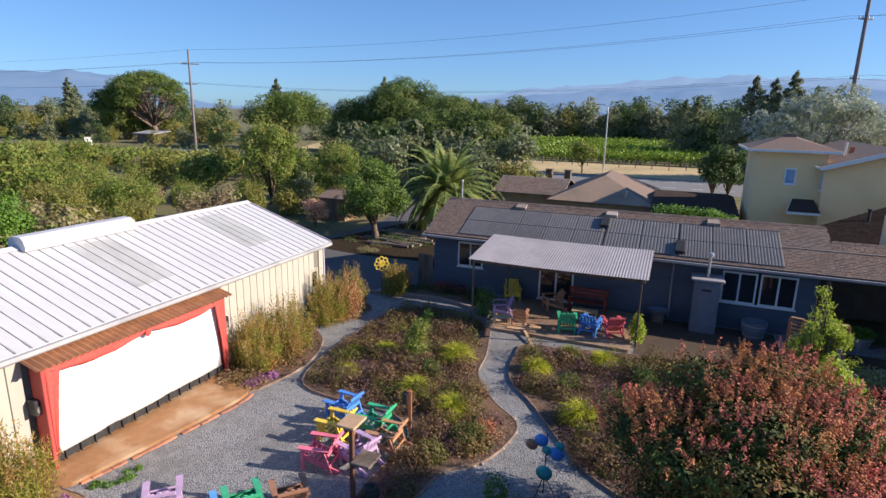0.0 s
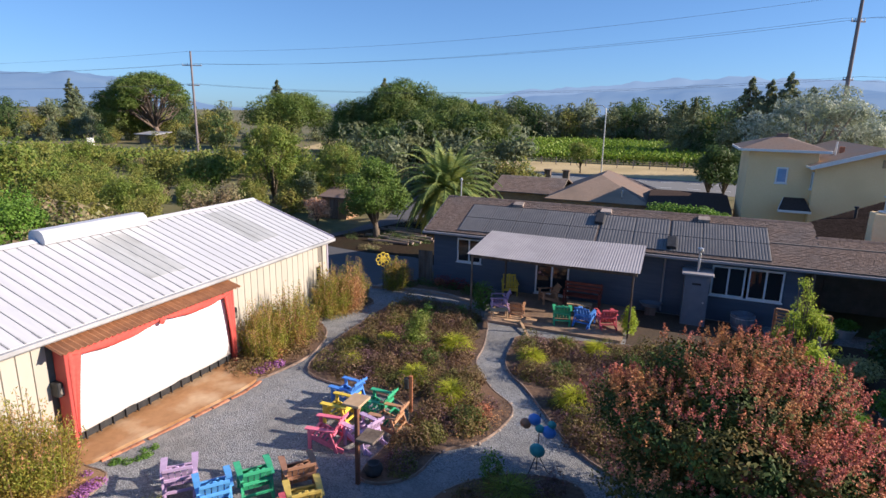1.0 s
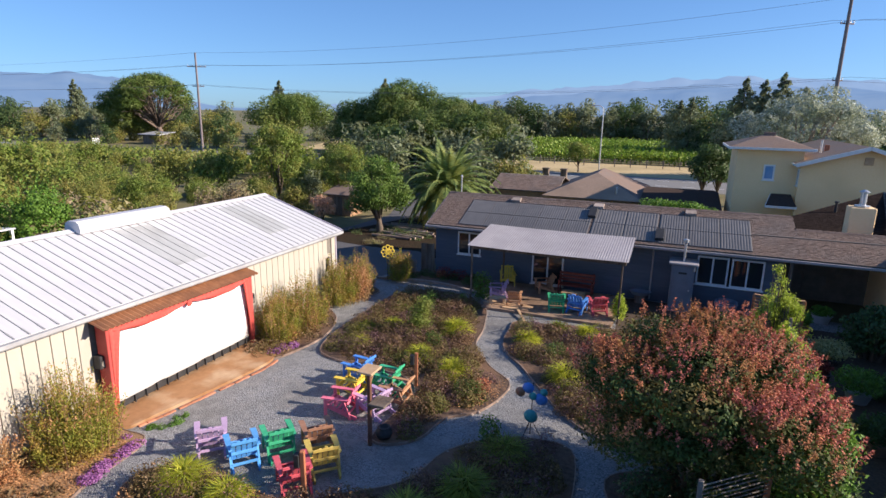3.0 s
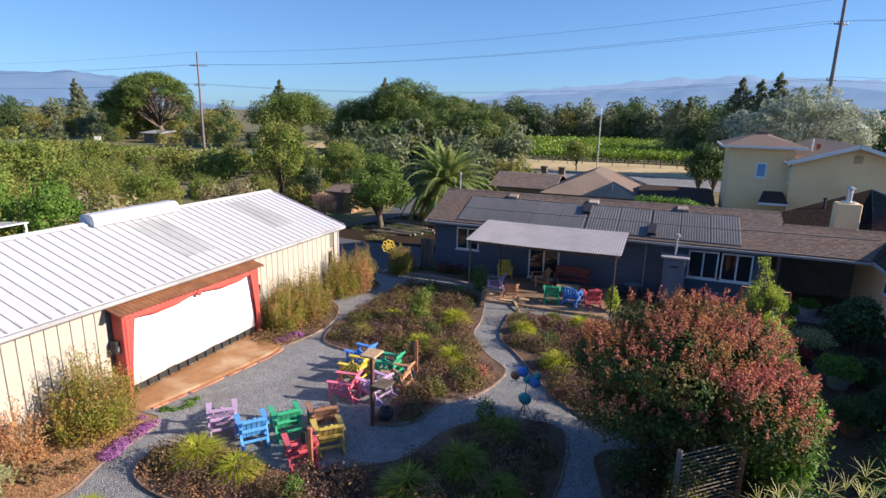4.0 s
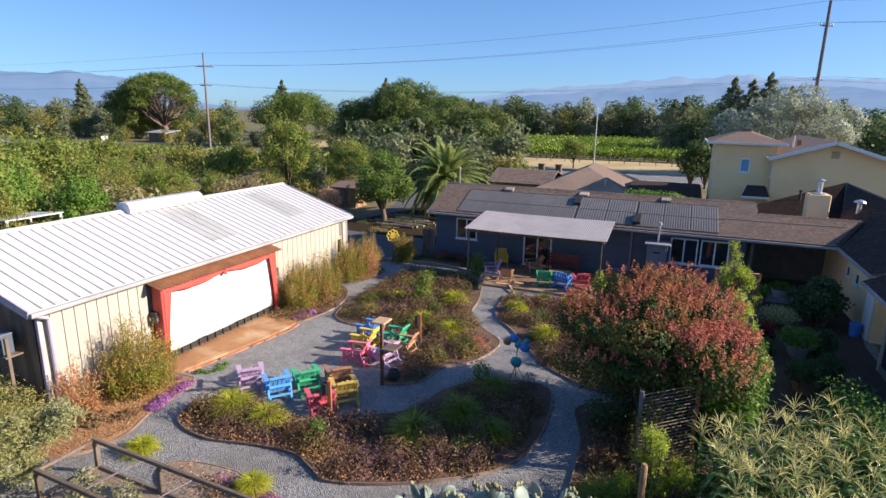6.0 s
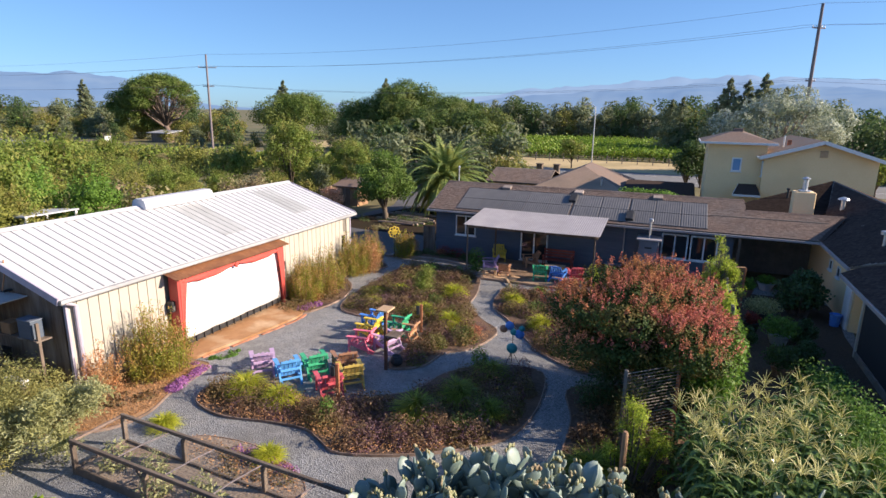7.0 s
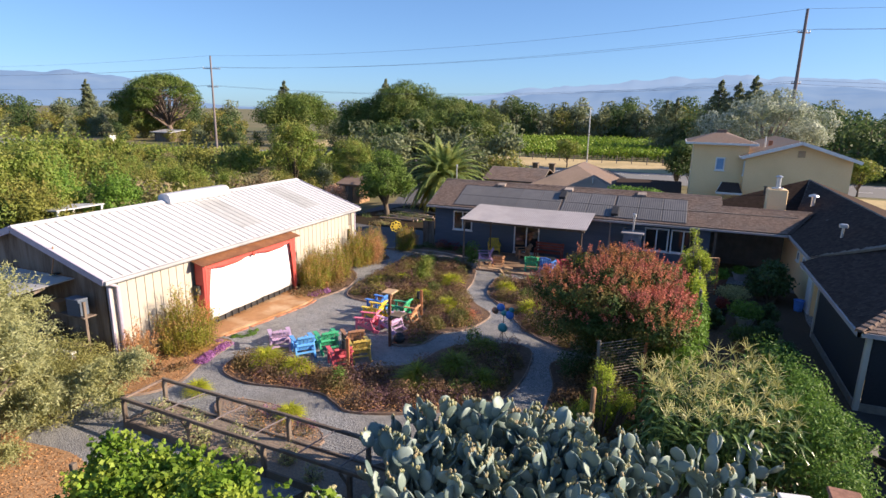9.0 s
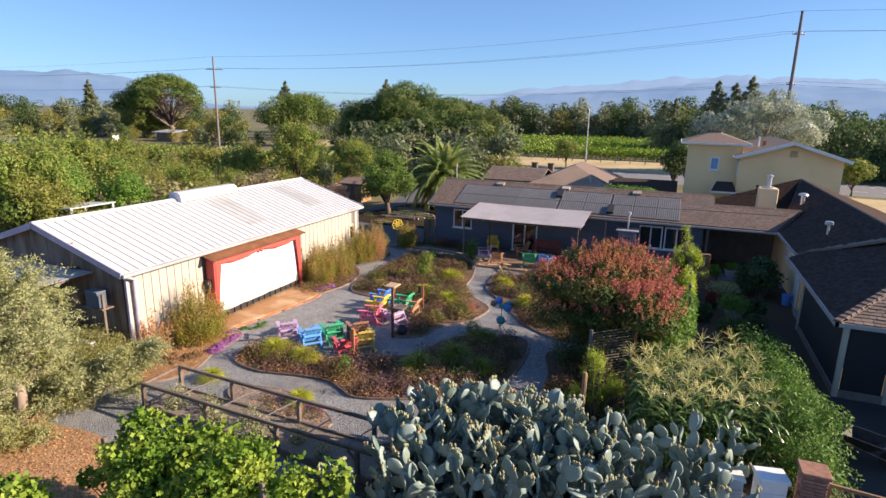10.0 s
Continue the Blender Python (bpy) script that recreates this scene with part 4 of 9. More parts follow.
def build_stage():
    st = thing("stage", "rust-stained concrete stage slab with a rounded corner", "stage")
    loop = smooth_loop([(-2.25, -16.35), (-1.2, -16.4), (-0.95, -15.4), (-0.6, -13.4), (-0.42, -12.0), (-0.5, -11.35), (-0.9, -10.95), (-2.25, -10.8)], 5)
    g = Geo()
    g.loft([[(x, y, z) for x, y in loop] for z in (-0.02, 0.085, 0.1)])
    g.obj("slab", M["concrete"], st)
    # brick edging along the front
    b = Geo()
    b.rbox(-0.108, -0.045, 0, 0.108, 0.045, 0.045, 0.006)
    front = smooth_loop([(-1.05, -16.3), (-0.83, -15.4), (-0.48, -13.4), (-0.3, -12.2), (-0.32, -11.4)], 12, False)
    first = None
    acc = 0.0
    for p, q in zip(front, front[1:]):
        p, q = Vector(p), Vector(q)
        acc += (q - p).length
        while acc > 0.208:
            acc -= 0.208
            m = pose(q.x + random.uniform(-0.012, 0.012), q.y, 0.0, 0, 0, math.degrees(math.atan2((q - p).y, (q - p).x)) + random.uniform(-4, 4))
            if first is None:
                first = b.obj("brick", M["brick"], st)
                first.matrix_basis = m
            else:
                child("brick", first.data, st, m)


build_barn()
build_screen()
build_stage()


# ---- roofs ----
def shingles(rng, o, ax, up, length, slope_len, w=0.19, h=0.125, keep=None, lip=0.018):
    """Lapped shingles as small wedges over a roof plane from the eave corner o; ax runs along the eave, up goes up the slope."""
    g = Geo()
    o, ax, up = Vector(o), Vector(ax).normalized(), Vector(up).normalized()
    nr = ax.cross(up).normalized()
    if nr.z < 0:
        nr = -nr
    for r in range(int(slope_len / h)):
        x = -rng.random() * w
        while x < length:
            ww = w * rng.uniform(0.7, 1.25)
            a, b = max(x, 0), min(x + ww - 0.012, length)
            x += ww
            if b - a < 0.05:
                continue
            s = r * h + rng.uniform(-0.012, 0.012)
            e = min(s + h * 1.15, slope_len)
            if keep and not keep((a + b) / 2, s + h / 2):
                continue
            t = lip * rng.uniform(0.6, 1.2)
            p = lambda u, v, z: o + ax * u + up * v + nr * z
            i = len(g.v)
            g.v.extend([tuple(q) for q in (p(a, s, 0.001), p(b, s, 0.001), p(b, e, 0.001), p(a, e, 0.001), p(a, s, t), p(b, s, t), p(b, e, 0.005), p(a, e, 0.005))])
            g.f.extend([(i + 4, i + 5, i + 6, i + 7), (i, i + 1, i + 5, i + 4), (i + 1, i + 2, i + 6, i + 5), (i + 3, i, i + 4, i + 7)])
    return g


def roof_plane(parent, q, material, thick=0.12, name="roof_deck"):
    g = Geo()
    a = [Vector(p) for p in q]
    n = (a[1] - a[0]).cross(a[2] - a[0]).normalized()
    if n.z < 0:
        a.reverse()
        n = -n
    if len(a) == 4:
        g.hexa([p - n * thick for p in a], a)
    else:
        i = len(g.v)
        g.v.extend([tuple(p - n * thick) for p in a] + [tuple(p) for p in a])
        g.f.extend([(i + 2, i + 1, i), (i + 3, i + 4, i + 5)])
        for k in range(3):
            m = (k + 1) % 3
            g.f.append((i + k, i + m, i + 3 + m, i + 3 + k))
    return g.obj(name, material, parent)


def window_unit(parent, x0, x1, z0, z1, y, panes=2, axis="y", glass="glass", out=-1, w=0.07):
    """A framed window on a wall at y (or x): frame, panes and sill."""
    def put(g, a0, a1, c0, c1, d0, d1):
        if axis == "y":
            g.rbox(a0, min(d0, d1), c0, a1, max(d0, d1), c1, 0.006)
        else:
            g.rbox(min(d0, d1), a0, c0, max(d0, d1), a1, c1, 0.006)
    win = Geo()
    put(win, x0, x1, z1 - w, z1, y, y + out * 0.06)
    put(win, x0, x1, z0, z0 + w, y, y + out * 0.06)
    n = panes
    step = (x1 - x0 - w) / n
    for i in range(n + 1):
        a = x0 + i * step
        put(win, a, a + w, z0 + w, z1 - w, y, y + out * 0.055)
    fr = win.obj("window", M["white_trim"], parent, "white-framed window")
    for i in range(n):
        a = x0 + i * step + w
        g = Geo()
        put(g, a - 0.004, a + step - w + 0.004, z0 + w - 0.004, z1 - w + 0.004, y + out * 0.015, y + out * 0.028)
        g.obj("pane", M[glass], fr)
    g = Geo()
    put(g, x0 - 0.05, x1 + 0.05, z0 - 0.05, z0 - 0.002, y, y + out * 0.10)
    g.obj("sill", M["white_trim"], fr)
    return fr


def build_house():
    rng = random.Random(11)
    h = thing("ranch_house", "slate-blue single-storey ranch house with brown shingle roof", "house")
    # walls: front wall cut round windows and door
    def wall(segs, name="wall"):
        g = Geo()
        for a, b, c, d in segs:
            g.box(a, 0.5, c, b, 0.66, d)
        return g.obj(name, M["blue_wall"], h)
    top = 2.62
    segs = [(0.25, 1.45, 0, top), (1.45, 2.65, 0, 1.16), (1.45, 2.65, 2.3, top), (2.65, 5.25, 0, top), (5.25, 6.75, 2.06, top), (6.75, 12.4, 0, top), (12.4, 14.95, 0, 1.06), (12.4, 14.95, 2.3, top), (14.95, 15.6, 0, top)]
    for q in segs:
        wall([q])
    # lap siding boards
    spans = [(0.25, 1.4, 0, 3), (2.7, 5.2, 0, 3), (6.8, 12.35, 0, 3), (1.4, 2.7, 0, 1.1), (12.35, 15.0, 0, 1.0), (15.0, 15.6, 0, 3)]
    for a, b, z0, z1 in spans:
        z = 0.15
        while z < min(top, z1) - 0.05:
            e = min(z + 0.19, top)
            sid = Geo()
            sid.hexa([(a, 0.475, z), (b, 0.475, z), (b, 0.5, z), (a, 0.5, z)], [(a, 0.492, e), (b, 0.492, e), (b, 0.5, e), (a, 0.5, e)])
            sid.obj("siding_board", M["blue_wall"], h)
            z += 0.19
    g = Geo()
    g.box(0.25, 0.66, 0, 0.41, 5.6, top)
    g.poly([(0.25, 0.5, top), (0.25, 5.7, top), (0.25, 3.1, 3.72)])
    g.obj("wall", M["blue_wall"], h)
    g = Geo()
    g.box(0.25, 5.6, 0, 16.0, 5.75, top)
    g.obj("wall", M["blue_wall"], h)
    g = Geo()
    g.box(15.45, 0.66, 0, 15.6, 3.9, top)
    g.obj("wall", M["blue_wall"], h)
    g = Geo()
    g.box(15.6, 3.9, 0, 19.6, 4.05, top)
    g.obj("porch_wall", M["dark_room"], h, "dark back wall of the covered passage")
    g = Geo()
    g.rbox(17.0, 3.84, 0.0, 17.9, 3.9, 2.05, 0.01)
    g.obj("porch_door", M["dark_room"], h)
    window_unit(h, 1.45, 2.65, 1.16, 2.3, 0.5)
    window_unit(h, 12.4, 13.62, 1.06, 2.3, 0.5)
    window_unit(h, 13.72, 14.95, 1.06, 2.3, 0.5)
    window_unit(h, 5.25, 6.75, 0.14, 2.06, 0.5, w=0.08)
    # roof: main part and the lower part to the east
    rz, ry, ez = 3.84, 3.1, 2.65
    roof = roof_plane(h, [(-0.05, 0, ez), (16.05, 0, ez), (16.05, ry, rz), (-0.05, ry, rz)], M["groove"], 0.1, "roof")
    roof_plane(h, [(-0.05, 6.2, ez), (16.05, 6.2, ez), (16.05, ry, rz), (-0.05, ry, rz)], M["shingle"], 0.1, "roof")
    up = Vector((0, ry, rz - ez))
    sl = up.length
    g = shingles(rng, (-0.05, -0.02, ez), (1, 0, 0), up, 16.14, sl, 0.14, 0.1)
    g.obj("shingle_field", M["shingle"], roof)["kind"] = "stuff"
    rz2, ry2 = 3.46, 2.1
    roof2 = roof_plane(h, [(16.05, 0, ez), (19.0, 0, ez), (20.2, ry2, rz2), (16.05, ry2, rz2)], M["groove"], 0.1, "roof")
    roof_plane(h, [(16.05, 4.2, 2.65), (20.2, 4.2, 2.65), (20.2, ry2, rz2), (16.05, ry2, rz2)], M["shingle"], 0.1, "roof")
    up2 = Vector((0, ry2, rz2 - ez))
    g = shingles(rng, (16.05, -0.02, ez), (1, 0, 0), up2, 4.3, up2.length, 0.14, 0.1, keep=lambda u, v: u < 3.0 + v * 0.53)
    g.obj("shingle_field", M["shingle"], roof2)["kind"] = "stuff"
    g = Geo()
    for x in np.arange(-0.05, 15.9, 0.24):
        g.hexa([(x, ry - 0.13, rz - 0.02), (x + 0.23, ry - 0.13, rz - 0.02), (x + 0.23, ry + 0.13, rz - 0.02), (x, ry + 0.13, rz - 0.02)], [(x, ry - 0.02, rz + 0.04), (x + 0.23, ry - 0.02, rz + 0.055), (x + 0.23, ry + 0.02, rz + 0.055), (x, ry + 0.02, rz + 0.04)])
    g.obj("ridge_cap", M["shingle"], roof)
    g = Geo()
    for x in np.arange(16.1, 20.0, 0.24):
        g.hexa([(x, ry2 - 0.12, rz2 - 0.02), (x + 0.23, ry2 - 0.12, rz2 - 0.02), (x + 0.23, ry2 + 0.12, rz2 - 0.02), (x, ry2 + 0.12, rz2 - 0.02)], [(x, ry2 - 0.02, rz2 + 0.04), (x + 0.23, ry2 - 0.02, rz2 + 0.055), (x + 0.23, ry2 + 0.02, rz2 + 0.055), (x, ry2 + 0.02, rz2 + 0.04)])
    g.obj("ridge_cap", M["shingle"], roof2)
    g = Geo()
    g.beam((18.98, -0.02, ez + 0.015), (20.2, ry2, rz2 + 0.02), 0.2, 0.03)
    g.obj("valley_strip", M["dark_shingle"], roof2)
    g = Geo()
    g.beam((14.45, 1.44, ez + 0.384 * 1.44 + 0.02), (19.5, 1.47, ez + 0.386 * 1.47 + 0.02), 0.07, 0.03)
    g.obj("roof_lap", M["groove"], roof2, "dark lap joint across the shingles")
    g = Geo()
    g.loft([[(x, ry2, rz2 - 0.1), (x, ry, rz - 0.06), (x, 2 * ry - ry2, rz2 - 0.1)] for x in (16.06, 16.03)])
    g.obj("flashing", M["shingle"], roof)
    g = Geo()
    pr = [(0, 0), (-0.09, 0.0), (-0.12, 0.03), (-0.12, 0.11), (0.0, 0.11)]
    g.loft([[(x, -0.02 + a, ez - 0.16 + b) for a, b in pr] for x in (-0.1, 19.05)])
    g.obj("gutter", M["pale_metal"], h, "pale metal gutter along the eave")
    g = Geo()
    g.box(-0.05, 0.0, ez - 0.12, 19.0, 0.5, ez - 0.09)
    g.obj("soffit", M["blue_wall"], h)
    g = Geo()
    g.beam((-0.06, -0.05, ez - 0.1), (-0.06, ry, rz - 0.1), 0.04, 0.17)
    g.beam((-0.06, 6.2, ez - 0.1), (-0.06, ry, rz - 0.1), 0.04, 0.17)
    g.obj("barge_board", M["pale_metal"], h)
    g = Geo()
    g.tube([(10.6, -0.06, ez - 0.1), (10.62, 0.4, ez - 0.35), (10.62, 0.44, 0.1)], 0.04, 8)
    g.obj("downpipe", M["pale_metal"], h)
    g = Geo()
    g.box(15.75, 0.05, 0.0, 15.87, 0.17, ez - 0.15)
    g.obj("porch_post", M["dark_wood"], h)
    # roof vents
    k = (rz - ez) / ry
    for x in (3.75, 7.87, 11.98):
        y = 2.72
        z = ez + k * y
        g = Geo()
        g.hexa([(x - 0.24, y - 0.22, z - 0.05), (x + 0.24, y - 0.22, z - 0.05), (x + 0.24, y + 0.22, z + 0.07), (x - 0.24, y + 0.22, z + 0.07)], [(x - 0.24, y - 0.25, z + 0.06), (x + 0.24, y - 0.25, z + 0.06), (x + 0.22, y + 0.2, z + 0.15), (x - 0.22, y + 0.2, z + 0.15)])
        g.obj("roof_vent", M["stone"], h, "pinkish-grey metal roof vent")
    # solar pool collectors, ribbed black mats in a row
    rb = Geo()
    pw, ph = 1.14, 2.42
    prof = []
    for i in range(11):
        a = 0.01 + i * (pw - 0.02) / 11
        prof += [(a, 0.005), (a + 0.024, 0.017), (a + 0.072, 0.017), (a + 0.096, 0.005)]
    prof += [(pw - 0.005, 0.0), (0.005, 0.0)]
    rb.loft([[(x, y, z) for x, z in prof] for y in (ph, 0.0)])
    hd = Geo()
    hd.tube([(0.0, 0, 0.012), (pw, 0, 0.012)], 0.017, 6)
    me, hm = None, None
    ang = math.degrees(math.atan2(rz - ez, ry))
    cols = [(1.55 + 1.235 * i, 1.08, 1.0) for i in range(5)] + [(7.82 + 1.42 * i, 1.235, 0.985) for i in range(2)] + [(10.72 + 1.225 * i, 1.065, 1.0) for i in range(3)]
    for x, wide, s in cols:
        m = pose(x, 0.16 + (1 - s) * ph, ez + 0.16 * k + (1 - s) * ph * k + 0.034, ang, 0, 0) @ Matrix.Diagonal((wide, s, 1, 1))
        c = thing("solar_collector", "black ribbed solar pool-heating panel lying on the roof", "solar panel", "roof collectors", m)
        if me is None:
            o1, o2 = rb.obj("mat", M["collector"], c), hd.obj("header_pipe", M["collector"], c)
            me, hm = o1.data, o2.data
        else:
            child("mat", me, c)
            child("header_pipe", hm, c)
        for y in (ph / 2, ph + 0.03):
            child("header_pipe", hm, c, pose(0, y, 0))
    for x, s0 in ((7.52, 1.62), (10.6, 0.3)):
        g = Geo()
        g.rbox(0, 0, 0, 0.36, 0.8, 0.14, 0.01)
        b = g.obj("roof_hatch", M["black"], h, "black plumbing board between the collectors")
        b.matrix_basis = pose(x, s0, ez + k * s0 + 0.04, ang)


def build_patio():
    cover = thing("patio_cover", "pale corrugated patio roof on timber posts", "patio roof")
    x0, x1, yb, yf, zb, zf = 3.3, 9.85, -0.1, -3.35, 2.93, 2.6
    g = Geo()
    n = 260
    for i in range(n + 1):
        x = x0 + (x1 - x0) * i / n
        w = 0.006 * math.sin(i * math.pi / 2)
        sag = -0.03 * math.sin(i / n * math.pi)
        ragged = 0.02 * math.sin(i * 1.7)
        g.v.append((x, yb, zb + w + sag))
        g.v.append((x, yf + ragged, zf + w + sag))
    for i in range(n):
        g.f.append((2 * i, 2 * i + 1, 2 * i + 3, 2 * i + 2))
    s = g.obj("roof_sheet", M["pale_metal"], cover, "pale corrugated sheet")
    s.modifiers.new("thickness", "SOLIDIFY").thickness = 0.008
    for y, z in ((yf + 0.25, zf - 0.07), (yb - 0.2, zb - 0.09)):
        g = Geo()
        g.rbox(x0 + 0.1, y - 0.05, z - 0.12, x1 - 0.1, y + 0.05, z, 0.01)
        g.obj("beam", M["dark_wood"], cover)
    for i in range(9):
        x = x0 + 0.2 + i * (x1 - x0 - 0.4) / 8
        g = Geo()
        g.beam((x, yb, zb - 0.1), (x, yf + 0.08, zf - 0.1), 0.04, 0.09)
        g.obj("rafter", M["dark_wood"], cover)
    for x in (3.45, 9.62):
        g = Geo()
        g.rbox(x - 0.036, yf + 0.2, 0, x + 0.036, yf + 0.27, zf - 0.18, 0.008)
        g.obj("post", M["dark_wood"], cover)
    g = Geo()
    g.rbox(4.1, -0.6, 0, 4.18, -0.52, 2.75, 0.008)
    g.obj("post", M["dark_wood"], cover)
    dk = thing("patio_deck", "low tan plank patio deck before the sliding door", "deck")
    d = Geo()
    d.rbox(0, 0, 0, 5.3, 0.135, 0.12, 0.006)
    first = None
    for i in range(28):
        m = pose(4.15 + random.uniform(-0.02, 0.02), -3.75 + i * 0.143, 0.0)
        if first is None:
            first = d.obj("plank", M["deck_wood"], dk)
            first.matrix_basis = m
        else:
            child("plank", first.data, dk, m)
    # pale boards added in place of a strip of sunlight along the deck edge
    for x0, y0, x1, y1, z, w in ((4.1, -3.25, 6.2, -3.05, 0.14, 0.2), (4.3, -3.0, 5.9, -2.95, 0.14, 0.18), (5.0, -3.5, 6.1, -3.45, 0.14, 0.2), (4.6, -3.12, 5.7, -3.06, 0.175, 0.14)):
        b = thing("lumber", "pale tan board standing in for sunlight on the deck edge", "board", "loose lumber")
        g = Geo()
        g.beam((x0, y0, z), (x1, y1, z), w, 0.035)
        g.obj("board", M["tan_wood"], b)
    b = thing("lumber", "loose tan board leaning from deck to path", "board", "loose lumber")
    g = Geo()
    g.beam((5.7, -3.6, 0.16), (6.37, -4.85, 0.04), 0.1, 0.035)
    g.obj("board", M["tan_wood"], b)
    # sign plate under the cover
    g = Geo()
    g.rbox(8.55, 0.41, 1.98, 9.45, 0.45, 2.08, 0.005)
    sg = tagged(g.obj("sign_board", M["white_trim"]), "narrow white sign plate on the house wall", "sign")
    # utility closet
    c = thing("utility_closet", "grey-blue utility closet with a white lid and flue", "closet")
    g = Geo()
    g.rbox(11.4, -0.62, 0, 12.3, 0.47, 2.08, 0.012)
    bdy = g.obj("body", M["closet"], c)
    g = Geo()
    g.rbox(11.48, -0.645, 0.12, 12.22, -0.62, 1.98, 0.008)
    d = g.obj("door", M["closet"], c)
    g = Geo()
    g.rbox(11.68, -0.66, 1.68, 12.0, -0.646, 1.76, 0.004)
    g.obj("vent_slot", M["black"], d)
    g = Geo()
    g.tube([(12.14, -0.64, 1.0), (12.14, -0.70, 1.0)], 0.03, 8)
    g.obj("handle", M["steel"], d)
    g = Geo()
    g.rbox(11.28, -0.74, 2.085, 12.42, 0.42, 2.15, 0.015)
    g.obj("lid", M["pale_metal"], c)
    g = Geo()
    g.tube([(11.85, -0.3, 2.15), (11.85, -0.3, 2.95)], 0.05, 10)
    fl = g.obj("flue", M["steel"], c)
    g = Geo()
    g.tube([(11.85, -0.3, 2.93), (11.85, -0.3, 2.97), (11.85, -0.3, 3.08), (11.85, -0.3, 3.12)], [0.06, 0.11, 0.11, 0.03], 12)
    g.obj("flue_cap", M["steel"], fl)


def build_wing():
    rng = random.Random(5)
    w = thing("house_wing", "yellow stucco wing with a dark hipped shingle roof and screened porch", "house wing")
    ez, rx, rz = 2.62, 21.8, 4.2
    g = Geo()
    g.box(19.45, -4.3, 0, 19.6, 4.2, 2.55)
    g.box(19.6, -4.3, 0, 25, -4.15, 2.55)
    g.obj("wall", M["yellow_wall"], w)
    window_unit(w, -0.62, -0.18, 1.5, 1.95, 19.45, 1, "x", w=0.04)
    window_unit(w, -1.97, -1.53, 1.5, 1.95, 19.45, 1, "x", w=0.04)
    g = Geo()
    g.rbox(19.36, -4.15, 0.02, 19.44, -3.35, 2.05, 0.01)
    g.obj("door", M["white_trim"], w, "white wing door")
    up = Vector((rx - 19.0, 0, rz - ez))
    r1 = roof_plane(w, [(19.0, 0.0, ez), (19.0, -4.6, ez), (rx, -7.6, rz), (rx, 12.6, rz)], M["groove"], 0.1, "roof")
    # dark_shingle holds the shade of the wing slopes turned from the sun
    sh = shingles(rng, (19.0, 0.2, ez), (0, -1, 0), up, 7.8, up.length, keep=lambda u, v: u < 4.75 + 0.83 * v, lip=0.01)
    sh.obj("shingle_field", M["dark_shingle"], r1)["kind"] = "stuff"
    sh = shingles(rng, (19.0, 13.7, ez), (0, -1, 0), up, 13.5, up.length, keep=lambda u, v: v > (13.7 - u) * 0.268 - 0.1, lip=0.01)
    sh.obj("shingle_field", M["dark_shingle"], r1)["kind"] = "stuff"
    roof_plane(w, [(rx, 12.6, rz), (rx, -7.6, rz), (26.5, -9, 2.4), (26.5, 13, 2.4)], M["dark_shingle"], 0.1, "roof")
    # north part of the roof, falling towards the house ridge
    # Its shade is put into near-black shingles; this slope still catches sun.
    r4 = roof_plane(w, [(15.9, 6.2, 3.15), (23.5, 6.2, 3.15), (rx - 0.1, 12.4, rz - 0.02)], M["shaded_shingle"], 0.1, "roof")
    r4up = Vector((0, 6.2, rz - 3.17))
    roof_plane(w, [(16.07, 2.9, 2.6), (23.5, 2.9, 2.6), (23.5, 6.2, 3.15), (16.07, 6.2, 3.15)], M["shaded_shingle"], 0.1, "roof")
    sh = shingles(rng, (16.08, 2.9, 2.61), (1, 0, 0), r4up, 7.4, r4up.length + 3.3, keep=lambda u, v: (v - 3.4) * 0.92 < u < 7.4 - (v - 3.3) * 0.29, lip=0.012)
    sh.obj("shingle_field", M["shaded_shingle"], r4)["kind"] = "stuff"
    # porch roof, set lower and further out
    px, py0, py1, pz, k = 18.7, -4.95, -13.2, 2.45, 0.47
    rr = Vector((3.4, 0, 3.4 * k))
    r2 = roof_plane(w, [(px, py0, pz), (px, py1, pz), (px + 3.4, py1 + 3.4, pz + 3.4 * k), (px + 3.4, py0, pz + 3.4 * k)], M["groove"], 0.1, "roof")
    sh = shingles(rng, (px, py0, pz), (0, -1, 0), rr, 8.5, rr.length, keep=lambda u, v: u < 8.4 - v * 0.93, lip=0.008)
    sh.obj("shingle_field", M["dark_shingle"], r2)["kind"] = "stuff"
    r3 = roof_plane(w, [(px, py1, pz), (26, py1, pz), (26, py1 + 3.4, pz + 3.4 * k), (px + 3.4, py1 + 3.4, pz + 3.4 * k)], M["groove"], 0.1, "roof")
    r3up = Vector((0, 3.4, 3.4 * k))
    sh = shingles(rng, (px, py1, pz), (1, 0, 0), r3up, 7.4, r3up.length, keep=lambda u, v: u > v * 0.93, w=0.26, h=0.15, lip=0.03)
    # lighter brown shingles here stand for the sunlit south hip
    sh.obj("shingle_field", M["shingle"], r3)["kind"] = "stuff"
    a, b = Vector((px, py1, pz + 0.03)), Vector((px + 3.4, py1 + 3.4, pz + 3.4 * k + 0.03))
    cp = Geo()
    cp.hexa([(-0.14, 0, -0.05), (0.14, 0, -0.05), (0.14, 0.26, -0.05), (-0.14, 0.26, -0.05)], [(-0.1, 0, 0.045), (0.1, 0, 0.045), (0.08, 0.26, 0.02), (-0.08, 0.26, 0.02)])
    first = None
    for i in range(22):
        m = Matrix.Translation(a.lerp(b, i / 22)) @ Matrix.Rotation(radians(-45), 4, "Z") @ Matrix.Rotation(math.atan2(b.z - a.z, 4.81), 4, "X")
        if first is None:
            first = cp.obj("hip_cap", M["shingle"], r3)
